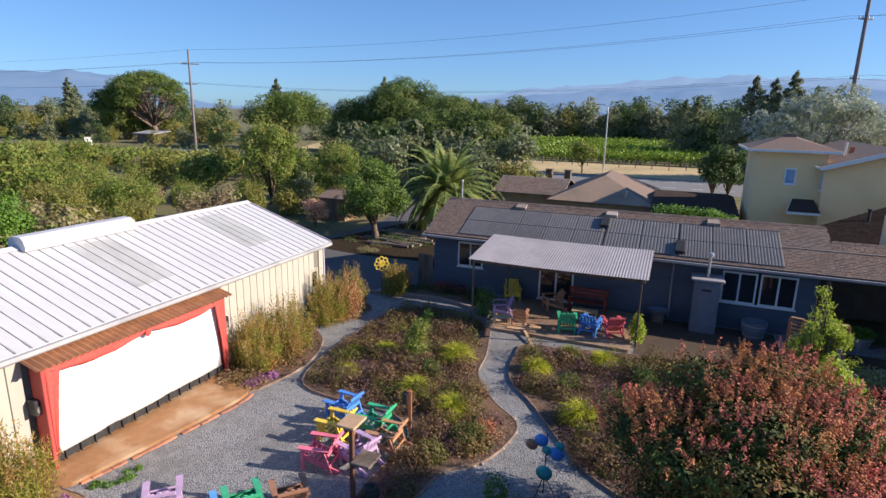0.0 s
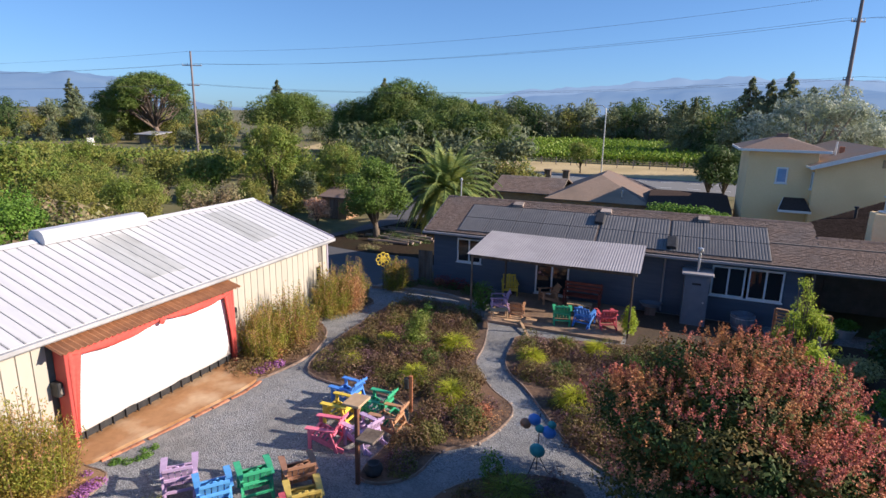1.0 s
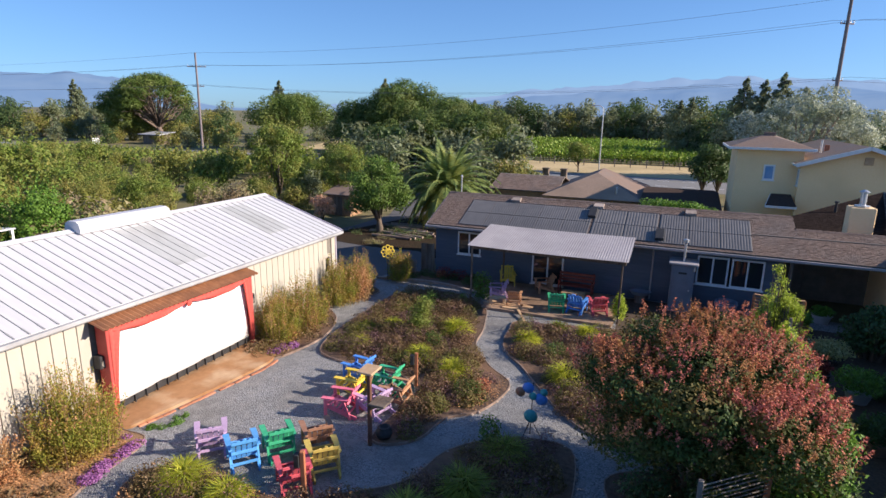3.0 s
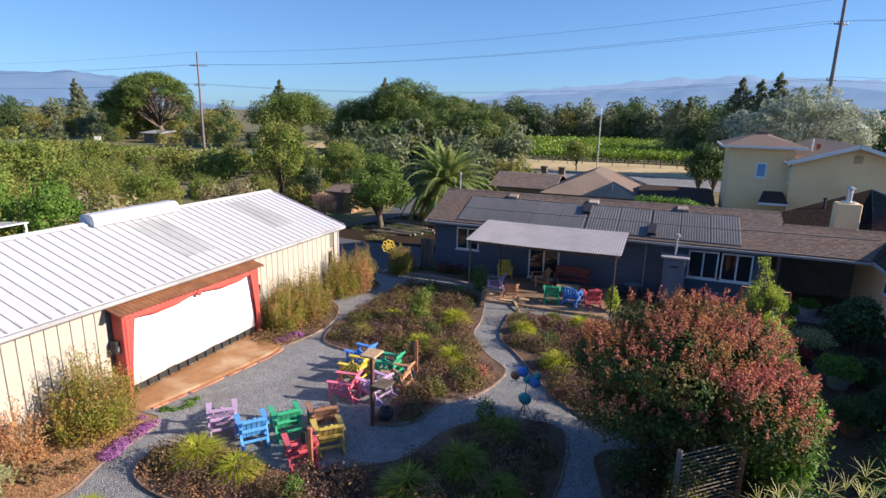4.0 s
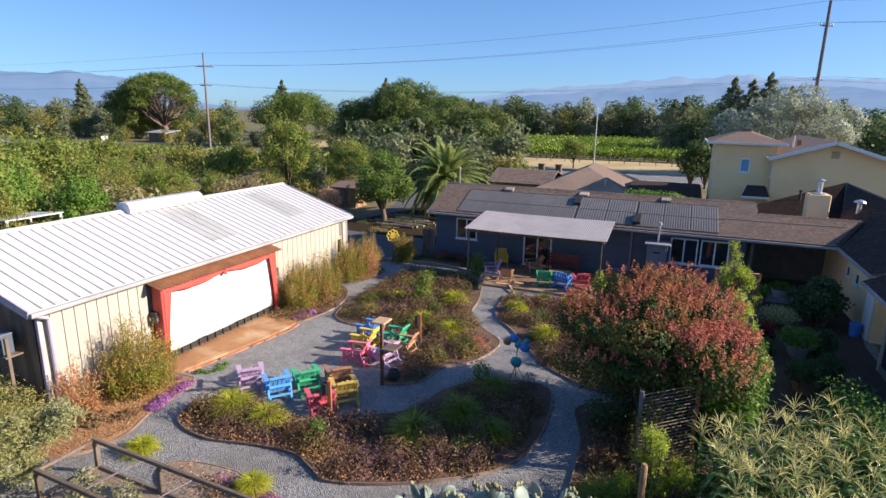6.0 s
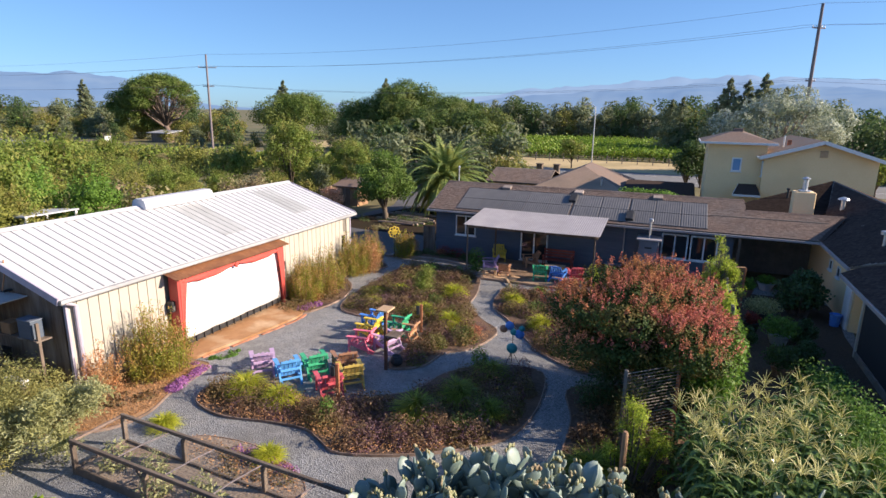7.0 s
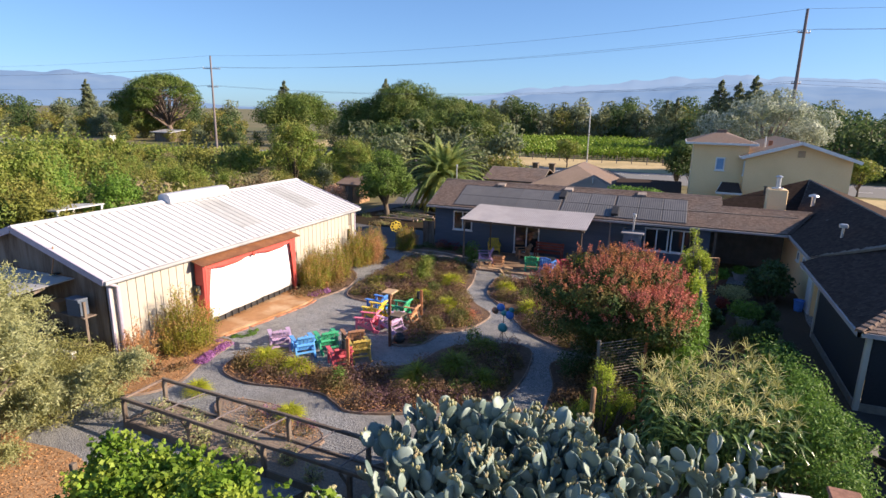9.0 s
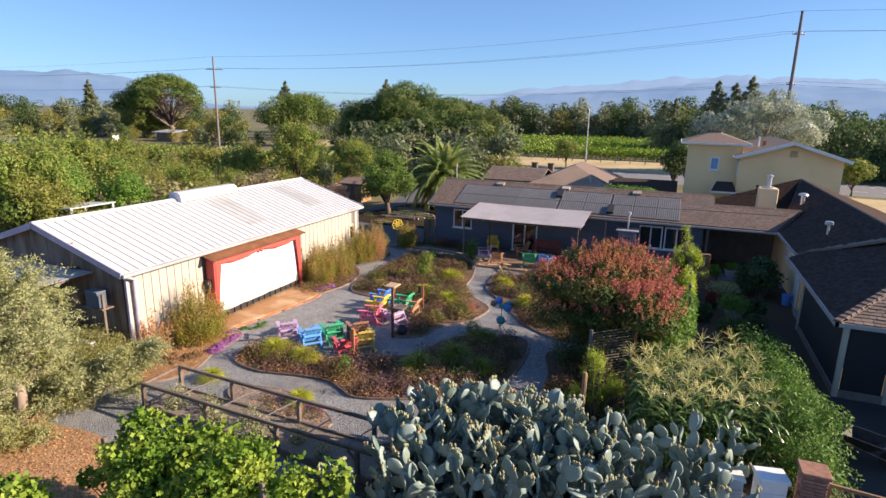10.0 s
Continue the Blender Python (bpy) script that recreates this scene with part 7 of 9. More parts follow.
def build_planter():
    p = thing("planter_frame", "dark timber frame with pale hoops over a vegetable bed", "planter", m=pose(1.05, -21.9, 0, 0, 0, -2.6))
    L, W, H = 7.3, 1.22, 0.86
    for y in (0, W):
        g = Geo()
        g.rbox(-0.06, y - 0.04, H - 0.08, L, y + 0.04, H, 0.01)
        g.obj("top_rail", M["frame_wood"], p)
        for x in (0, 2.3, 4.6, 6.9):
            xx = x if y == 0 else max(0, x - 0.3)
            g = Geo()
            g.rbox(xx - 0.05, y - 0.05, 0, xx + 0.05, y + 0.05, H - 0.1, 0.01)
            g.obj("post", M["frame_wood"], p)
            if y == 0 and x > 0:
                g = Geo()
                g.beam((xx - 0.25, y, H - 0.12), (xx, y, H - 0.4), 0.04, 0.05)
                g.obj("brace", M["frame_wood"], p)
    g = Geo()
    g.beam((-0.02, 0.05, H - 0.05), (-0.02, W - 0.05, H - 0.05), 0.05, 0.06)
    g.obj("end_rail", M["edging"], p, "pale end rail")
    for k, x in enumerate((1.5, 2.9, 4.2, 5.6, 6.7)):
        g = Geo()
        g.tube([(x - 0.12, 0, H - 0.06), (x, W * 0.5, H - 0.03), (x + 0.1, W, H - 0.06)], 0.016, 6)
        g.obj("crossbar", M["pole_wood"], p, "pale metal crossbar")
    g = Geo()
    for y in (0, W):
        g.rbox(-0.02, y - 0.03, 0, L, y + 0.03, 0.2, 0.01)
    for x in (-0.02, L - 0.06):
        g.rbox(x, 0.03, 0, x + 0.06, W - 0.03, 0.2, 0.01)
    g.obj("bed_board", M["frame_wood"], p)
    g = Geo()
    g.box(0.04, 0.03, 0, L - 0.06, W - 0.03, 0.14)
    g.obj("soil", M["dry_soil"], p)
    # fine wire netting over the top and the sides
    g = Geo()
    for k in range(int(L / 0.09)):
        x = 0.05 + k * 0.09
        g.tube([(x, 0.045, 0.2), (x, 0.045, H - 0.08)], 0.0016, 3)
        g.tube([(x, W - 0.045, 0.2), (x, W - 0.045, H - 0.08)], 0.0016, 3)
        g.tube([(x, 0, H + 0.004), (x, W, H + 0.004)], 0.0016, 3)
    for k in range(7):
        z = 0.22 + k * 0.085
        g.tube([(0, 0.045, z), (L, 0.045, z)], 0.0016, 3)
        g.tube([(0, W - 0.045, z), (L, W - 0.045, z)], 0.0016, 3)
    for k in range(1, 13):
        g.tube([(0, k * W / 13, H + 0.004), (L, k * W / 13, H + 0.004)], 0.0016, 3)
    g.obj("wire_netting", M["wire"], p, "thin grey wire netting")["kind"] = "stuff"


build_chairs()
build_posts()
build_planter()


# ---- garden plants ----
def bush(name, label, seed, blobs, leaves, n, leaf, category="bush", group="", up=0.3, slim=0.5, m=None, stems=True, inner=0.5):
    rng = np.random.default_rng(seed)
    b = thing(name, label, category, group, m)
    if stems:
        g = Geo()
        for c, r in blobs:
            for k in range(3):
                e = np.asarray(c) + rng.normal(size=3) * np.asarray(r) * 0.3
                g.tube([(c[0] * 0.5 + rng.uniform(-0.05, 0.05), c[1] * 0.5 + rng.uniform(-0.05, 0.05), 0), tuple(e)], [0.022, 0.008], 5)
        g.obj("twig_work", M["bark"], b)["kind"] = "stuff"
    p, o = blob_cloud(rng, blobs, n, inner)
    p[:, 2] = np.maximum(p[:, 2], 0.04)
    child("leaves", leaf_mesh("leaves", p, leaf, F[leaves], rng, up * 0.6, o, slim, face=0.55), b)
    return b


def willowy(name, label, seed, r, h, n, leaves, category="bush", group="", top="rusty"):
    """Upright twiggy shrub: leafy wands from the ground."""
    rng = np.random.default_rng(seed)
    b = thing(name, label, category, group)
    g = Geo()
    pts, out, pts2, out2 = [], [], [], []
    for k in range(n):
        a, q = rng.uniform(0, 6.283), math.sqrt(rng.random())
        x0, y0 = r[0] * q * 0.72 * math.cos(a), r[1] * q * 0.72 * math.sin(a)
        x1, y1 = x0 * 1.28 + rng.normal(0, 0.09), y0 * 1.28 + rng.normal(0, 0.09)
        hh = h * (1 - 0.3 * q * q) * (0.84 + 0.2 * math.sin(3 * x0 + seed) * math.cos(4 * y0)) * rng.uniform(0.6, 1.15)
        if k % 3 == 0:
            g.tube([(x0, y0, 0), (x1, y1, hh)], [0.012, 0.004], 4)
        m = 64
        for i in range(m):
            u = (i + rng.random()) / m
            s = 0.035 + 0.075 * (1 - u)
            p = (x0 + (x1 - x0) * u + rng.normal(0, s), y0 + (y1 - y0) * u + rng.normal(0, s), 0.06 + hh * u)
            if u > 0.78 and rng.random() < 0.3:
                pts2.append(p)
                out2.append((x1 * 0.3, y1 * 0.3, 1.0))
            else:
                pts.append(p)
                out.append((x1 * 0.5, y1 * 0.5, 0.7))
    g.obj("twig_work", M["wood"], b)
    child("leaves", leaf_mesh("leaves", pts, 0.066, F[leaves], rng, 0.4, np.array(out), 0.36, tri=True), b)
    child("shoot_tip", leaf_mesh("shoot_tip", pts2, 0.066, F[top], rng, 0.4, np.array(out2), 0.32, tri=True), b)["kind"] = "stuff"
    return b


def grass_tuft(label, seed, n, h, leaves, group):
    rng = np.random.default_rng(seed)
    t = thing("ornamental_grass", label, "grass", group)
    g = Geo()
    for k in range(n):
        a = rng.uniform(0, 6.283)
        fl = rng.random() ** 0.6 * 1.3
        d = Vector((math.cos(a) * math.sin(fl), math.sin(a) * math.sin(fl), math.cos(fl)))
        s = Vector((-math.sin(a), math.cos(a), 0)) * 0.011
        p = Vector((rng.normal(0, 0.045), rng.normal(0, 0.045), 0.0))
        ln = h * rng.uniform(0.7, 1.15)
        q = p + d * ln * 0.55
        e = q + (d + Vector((math.cos(a) * 0.5, math.sin(a) * 0.5, -0.75))).normalized() * ln * 0.5
        i = len(g.v)
        g.v.extend([tuple(v) for v in (p - s, p + s, q + s, q - s, e)])
        g.f.extend([(i, i + 1, i + 2, i + 3), (i + 3, i + 2, i + 4)])
    g.obj("blades", F[leaves], t)
    return t


def cover(name, label, seed, loop, n, leaves, r=(0.3, 0.5), h=(0.15, 0.3), per=130, leaf=0.075, z=0.07):
    """Low mounds of small-leaved plants all over a bed, one mesh."""
    rng = np.random.default_rng(seed)
    xs, ys = [p[0] for p in loop], [p[1] for p in loop]
    bl, tries = [], 0
    while len(bl) < n and tries < n * 40:
        tries += 1
        x, y = rng.uniform(min(xs), max(xs)), rng.uniform(min(ys), max(ys))
        rr = rng.uniform(*r)
        if not all(inside(x + rr * 0.95 * math.cos(k * 1.57), y + rr * 0.95 * math.sin(k * 1.57), loop) for k in range(4)):
            continue
        hh = rng.uniform(*h)
        bl.append(((x, y, z), (rr, rr * rng.uniform(0.8, 1.2), hh * 1.25)))
    if not bl:
        return
    p, o = blob_cloud(rng, bl, len(bl) * per, 0.8, 0.0)
    p[:, 2] = np.maximum(p[:, 2], z + 0.01)
    ob = new(name, leaf_mesh(name, p, leaf, F[leaves], rng, 0.3, o, 0.55, face=0.8, tri=True))
    tagged(ob, label, "ground cover", kind="stuff")


def build_bed_plants():
    c = cover
    for k, (key, n) in enumerate((("middle", 1.0), ("eastern", 0.75), ("island", 0.55))):
        c("heather_cover", "brown mounds of low heather", 31 + k, BEDS[key], int(125 * n), "heather", (0.3, 0.58), (0.24, 0.46), 620, 0.052)
        c("thyme_cover", "purple flowering thyme mounds", 131 + k, BEDS[key], int((48 if key == "middle" else 80) * n), "purple", (0.26, 0.48), (0.18, 0.36), 480, 0.046)
        c("sage_cover", "olive-green mounds of low sage", 231 + k, BEDS[key], int((50 if key != "island" else 14) * n), "sage", (0.26, 0.46), (0.28, 0.5), 520, 0.054)
    c("heather_cover", "brown-green mounds of low heather", 37, BEDS["myrtle"], 90, "heather")
    c("pink_flowers", "pink-purple flowers along the small bed", 45, smooth_loop([(3.4, -19.6), (4.4, -19.6), (5.6, -19.9), (5.9, -20.4), (4.6, -20.3), (3.6, -20.1)], 4), 14, "violet", (0.12, 0.2), (0.08, 0.15), 70, 0.04)
    c("heather_cover", "purple low thyme in the small bed", 38, BEDS["planter"], 9, "heather", (0.16, 0.3), (0.1, 0.2), 160, 0.05)
    c("heather_cover", "brown-green mounds under the barn shrubs", 39, BEDS["barn_side"], 60, "heather")
    c("heather_cover", "dry brown litter and low plants", 40, BEDS["barn_front"], 20, "heather", (0.2, 0.35), (0.08, 0.15), 80)
    c("house_border", "dark low plants along the house wall", 41, BEDS["house_front"], 20, "dark", (0.2, 0.35), (0.12, 0.25))
    v = [smooth_loop([(-0.95, -16.55), (-0.15, -16.65), (0.1, -17.6), (0.2, -18.4), (-0.35, -18.3), (-0.5, -17.2)], 4), smooth_loop([(-1.1, -11.3), (-0.4, -11.3), (-0.25, -10.2), (-0.8, -10.2)], 4)]
    c("violet_flowers", "violet flowering ground cover by the stage", 42, v[0], 24, "violet", (0.12, 0.22), (0.06, 0.13), 90, 0.05)
    c("violet_flowers", "violet flowering ground cover by the stage", 43, v[1], 12, "violet", (0.14, 0.25), (0.08, 0.14), 120, 0.055)
    c("stage_weeds", "low green weeds at the stage edge", 44, smooth_loop([(-0.95, -16.35), (-0.25, -15.95), (-0.05, -15.2), (-0.4, -15.2), (-0.9, -16.0)], 4), 12, "hedge", (0.08, 0.14), (0.05, 0.1), 90, 0.045, 0.012)
    t = grass_tuft("yellow-green tuft of ornamental grass", 51, 900, 0.64, "grass", "grass tufts")
    place(t, [(3.95, -9.5, 0.07, 0, 1.0), (4.2, -6.8, 0.07, 40, 1.1), (5.35, -10.1, 0.07, 90, 1.05), (1.55, -9.2, 0.07, 10, 0.7), (1.85, -7.3, 0.07, 200, 0.8), (6.85, -6.6, 0.07, 70, 0.9), (8.65, -9.05, 0.07, 120, 1.1), (8.75, -5.2, 0.07, 160, 0.95), (1.05, -8.0, 0.07, 30, 0.75),
              (1.95, -17.5, 0.07, 0, 1.15), (3.2, -17.55, 0.07, 100, 1.0), (1.3, -19.75, 0.02, 60, 0.75), (4.65, -19.85, 0.07, 220, 0.75)])
    t = grass_tuft("green tuft of ornamental grass", 52, 800, 0.68, "shade_grass", "grass tufts")
    place(t, [(6.94, -16.67, 0.07, 0, 1.2), (7.68, -15.35, 0.07, 40, 1.15), (8.14, -13.76, 0.07, 90, 1.1), (8.75, -15.86, 0.07, 200, 0.9), (11.7, -17.6, 0.07, 70, 1.3), (7.6, -5.0, 0.07, 160, 0.7), (1.3, -5.6, 0.07, 30, 0.8)])
    b = bush("garden_shrub", "loose upright green shrub in the bed", 61, [((0, 0, 0.6), (0.5, 0.5, 0.6)), ((0.1, 0.1, 1.1), (0.36, 0.36, 0.42))], "orchard", 2600, 0.075, m=pose(3.0, -7.5, 0.05), inner=0.2)
    b = bush("garden_shrub", "dark green rounded shrub beside the patio", 62, [((0, 0, 0.45), (0.4, 0.4, 0.6))], "hedge", 700, 0.09)
    place(b, [(3.75, -2.4, 0.02, 0, 1.2), (2.2, -4.5, 0.05, 30, 0.7), (3.4, -4.0, 0.05, 80, 0.6), (7.54, -13.2, 0.05, 0, 0.75), (4.86, -17.75, 0.05, 0, 0.62)])
    b = bush("garden_shrub", "pale green conical shrub by the deck", 63, [((0, 0, 0.5), (0.34, 0.34, 0.5)), ((0, 0, 0.9), (0.2, 0.2, 0.32))], "feather", 1300, 0.085, m=pose(9.62, -2.9, 0.02))
    b = bush("garden_shrub", "orange-leaved low shrub at the bed tip", 64, [((0, 0, 0.25), (0.4, 0.4, 0.32))], "rose", 420, 0.08)
    place(b, [(6.5, -10.65, 0.05, 0, 0.72), (-0.9, -9.9, 0.05, 0, 0.7), (0.9, -0.3, 0.05, 0, 0.8)])
    b = bush("garden_shrub", "dark olive low shrub in the bed", 65, [((0, 0, 0.25), (0.5, 0.45, 0.4)), ((0.3, 0.2, 0.25), (0.35, 0.35, 0.35))], "oak", 700, 0.08)
    place(b, [(2.4, -5.6, 0.05, 50, 1.0), (3.9, -8.2, 0.05, 100, 0.8), (6.1, -11.2, 0.05, 0, 0.8), (9.4, -8.0, 0.05, 10, 1.0), (8.0, -7.2, 0.05, 200, 0.8), (10.2, -6.4, 0.05, 90, 1.1), (8.3, -16.9, 0.05, 30, 0.8)])
    b = bush("undergrowth_shrub", "dark leafy undergrowth below the myrtle", 68, [((0, 0, 0.4), (0.6, 0.6, 0.5)), ((0.35, 0.2, 0.6), (0.45, 0.45, 0.5)), ((-0.3, -0.2, 0.5), (0.4, 0.4, 0.45))], "glossy", 1500, 0.085)
    place(b, [(11.6, -12.7, 0.05, 0, 1.1), (12.7, -12.5, 0.05, 60, 1.25), (13.5, -13.1, 0.05, 120, 1.3), (11.3, -14.2, 0.05, 200, 0.9), (12.5, -13.9, 0.05, 30, 1.1), (13.2, -11.9, 0.02, 300, 1.2)])
    # shrubs against the barn
    w = willowy("willowy_shrub", "yellow-green upright shrub against the barn wall", 71, (0.95, 1.1), 2.15, 240, "shrub", group="barn shrubs")
    place(w, [(-1.25, -17.55, 0.05, 0, 1.0), (-1.35, -9.9, 0.05, 60, 0.9), (-1.3, -8.6, 0.05, 160, 0.98), (-1.55, -5.6, 0.05, 30, 0.95), (-1.55, -4.3, 0.05, 220, 0.9)])
    w = willowy("willowy_shrub", "slim yellow-green shrub beside the house path", 73, (0.5, 0.55), 1.75, 110, "shrub", group="barn shrubs")
    place(w, [(-0.8, -1.6, 0.03, 100, 1.12)])
    w = willowy("rusty_shrub", "thin rust-brown leaved shrub at the barn corner", 72, (0.5, 0.6), 1.5, 40, "rusty", group="barn shrubs")
    place(w, [(-1.75, -19.1, 0.05, 0, 1.0), (-0.8, -0.4, 0.02, 0, 0.7), (-1.0, -5.0, 0.05, 70, 1.2), (-0.9, -8.9, 0.05, 150, 0.8)])


def build_myrtle():
    """Crape myrtle: tiers of dark leafy clumps, most of them topped with upright flower spikes."""
    rng = np.random.default_rng(91)
    t = thing("crape_myrtle", "broad crape myrtle covered in coral-pink blossom", "tree", m=pose(12.25, -13.2, 0))
    R, mid = np.array([2.4, 2.6, 1.65]), 2.25
    bl, tries = [], 0
    while len(bl) < 34 and tries < 6000:
        tries += 1
        d = rng.normal(size=3)
        d[2] = abs(d[2]) if rng.random() < 0.75 else d[2] * 0.8
        d /= (abs(d) ** 2.7).sum() ** (1 / 2.7)
        c = d * rng.uniform(0.62, 1.0) * (R - 0.5) + np.array([0, 0, mid])
        if c[2] < 1.7 or c[1] < -0.9 and c[2] < 2.3 and c[0] > -0.2:
            continue
        k = rng.uniform(0.6, 0.98)
        if any(np.linalg.norm((c - b[0]) * (1, 1, 1.5)) < 1.05 for b in bl):
            continue
        bl.append((c, (k, k * rng.uniform(0.85, 1.2), k * rng.uniform(0.42, 0.58))))
    for c, k in (((1.0, 0.7, 3.3), 0.8), ((-1.05, 0.9, 3.25), 0.85), ((1.6, -0.6, 2.7), 0.8), ((0.3, 1.35, 3.4), 0.8), ((-1.6, -0.4, 2.8), 0.8), ((0.9, -1.3, 2.75), 0.8)):
        bl.append((np.array(c), (k, k, k * 0.5)))
    low = [(np.array([-0.9 + 0.45 * k, 0.9 - 0.2 * k, 1.1]), (0.6, 0.7, 0.6)) for k in range(2)]
    heart = [(np.array([0, 0, mid - 0.15]), tuple(R * np.array([0.74, 0.7, 0.7])))]
    for k in range(9):
        a = k * 0.7
        e = bl[k][0]
        g = Geo()
        g.tube([(0.15 * math.cos(a), 0.15 * math.sin(a), 0), (0.35 * math.cos(a) + e[0] * 0.2, 0.35 * math.sin(a) + e[1] * 0.2, 1.1), tuple(e)], [0.07, 0.055, 0.02], 7)
        g.obj("stem", M["pale_bark"], t, smooth=True)
    p, o = blob_cloud(rng, bl + low, 58000, 0.62)
    p2, o2 = blob_cloud(rng, heart, 17000, 0.7)
    p, o = np.concatenate([p, p2]), np.concatenate([o, o2])
    p[:, 2] = np.maximum(p[:, 2], 0.1)
    child("crown", leaf_mesh("crown", p, 0.085, F["myrtle"], rng, 0.2, o, 0.5, face=1.1), t)
    pts, out = [], []
    for c, r in bl:
        shy = rng.random() < 0.3
        reach = 0.34 if c[2] > 2.3 else 0.45
        for k in range(20 if shy else 92 if c[2] > 2.3 else 62):
            d = rng.normal(size=3)
            d[2] = abs(d[2]) + 0.25
            d /= np.linalg.norm(d)
            if d[2] < reach:
                continue
            q = c + d * np.asarray(r) * rng.uniform(0.9, 1.08)
            n = np.array([q[0], q[1], q[2] - mid]) / R
            if (abs(n) ** 2.7).sum() < 0.28:
                continue
            ax = d * 0.7 + np.array([0, 0, 0.75]) + rng.normal(size=3) * 0.15
            ax /= np.linalg.norm(ax)
            h = rng.uniform(0.18, 0.4)
            for i in range(36):
                u = rng.random()
                pts.append(q + ax * h * u + rng.normal(size=3) * 0.036 * (1.25 - u))
                out.append(d + rng.normal(size=3) * 0.5)
    child("blossom", leaf_mesh("blossom", pts, 0.036, F["blossom"], rng, 0.3, np.array(out), 0.75, face=0.8, tri=True), t, label="coral-pink blossom spikes")


def build_cactus():
    r = random.Random(17)
    pad = Geo()
    n = 10
    rings = []
    for z, w in ((0.0, 0.22), (0.10, 0.56), (0.32, 0.9), (0.58, 1.0), (0.84, 0.74), (1.0, 0.16)):
        rings.append([(0.5 * w * 0.78 * math.cos(2 * math.pi * k / n), 0.075 * (0.35 + 0.65 * w) * math.sin(2 * math.pi * k / n), z) for k in range(n)])
    pad.loft(rings)
    mesh = []

    def clump(label, origin, spots):
        t = thing("prickly_pear", label, "cactus", "prickly pears", pose(*origin))
        extra, fr, count = Geo(), Geo(), [0]

        def put(m, size):
            m = m @ Matrix.Diagonal((size * r.uniform(0.85, 1.12), size, size, 1))
            if count[0] < 290:
                if mesh:
                    child("pad", mesh[0], t, m)
                else:
                    o = pad.obj("pad", M["cactus"], t, smooth=True)
                    o.matrix_basis = m
                    mesh.append(o.data)
            else:
                i = len(extra.v)
                extra.v.extend([tuple(m @ Vector(v)) for v in pad.v])
                extra.f.extend([tuple(i + k for k in f) for f in pad.f])
            count[0] += 1

        def grow(m, level, size):
            put(m, size)
            if level <= 0:
                if r.random() < 0.5:
                    for k in range(r.choice((2, 3, 4, 5, 9, 14))):
                        u = r.uniform(-0.3, 0.3)
                        q = m @ Vector((u * size, r.uniform(-0.02, 0.02), size * (0.97 - abs(u) * 0.45)))
                        fr.tube([q, q + Vector((r.uniform(-0.02, 0.02), r.uniform(-0.02, 0.02), 0.05)), q + Vector((0, 0, 0.09))], [0.013, 0.028, 0.014], 6)
                return
            for k in range(1 if r.random() < 0.62 else 2):
                u = r.uniform(-0.25, 0.25)
                tip = Matrix.Translation((u * size, 0, size * (0.93 - abs(u) * 0.35)))
                turn = Matrix.Rotation(radians(r.uniform(-75, 75)), 4, "Z") @ Matrix.Rotation(radians(r.uniform(-16, 16)), 4, "X") @ Matrix.Rotation(radians(u * 120 + r.uniform(-10, 10)), 4, "Y")
                grow(m @ tip @ turn, level - 1, size * r.uniform(0.84, 1.04))

        spots.sort(key=lambda s: s[1])
        for x, y, lv in reversed(spots):
            m = Matrix.Translation((x, y, -0.05)) @ Matrix.Rotation(r.uniform(0, 6.28), 4, "Z") @ Matrix.Rotation(radians(r.uniform(-10, 10)), 4, "X")
            grow(m, lv if r.random() < 0.75 else lv - 1, r.uniform(0.37, 0.5))
        if extra.v:
            extra.obj("crowded_pad_rest", M["cactus"], t, "remaining crowded pads", True)["kind"] = "stuff"
        fr.obj("fruit", M["fruit"], t, "pale yellow-green cactus fruit", True)["kind"] = "stuff"

    spots = []
    for i in range(15):
        for j in range(6):
            x = -2.05 + i * 0.325 + r.uniform(-0.16, 0.16)
            y = min(1.45, 0.15 + (x + 2.45) * 0.42) - j * 0.52 + r.uniform(-0.2, 0.2)
            spots.append((x, y, 5 if j < 2 else 4))
            if j < 3:
                spots.append((x + 0.17, y - 0.2, 5 if j < 1 else 4))
    clump("tall prickly pear thicket of blue-green pads with fruit", (10.65, -21.4, 0), spots)
    spots = [(-1.0 + (i % 6) * 0.4 + r.uniform(-0.15, 0.15), 0.9 - (i // 6) * 0.6 + r.uniform(-0.2, 0.2), 4 if i < 12 else 3) for i in range(24)]
    clump("smaller prickly pear clump of blue-green pads beside the corn", (14.75, -20.35, 0), spots)


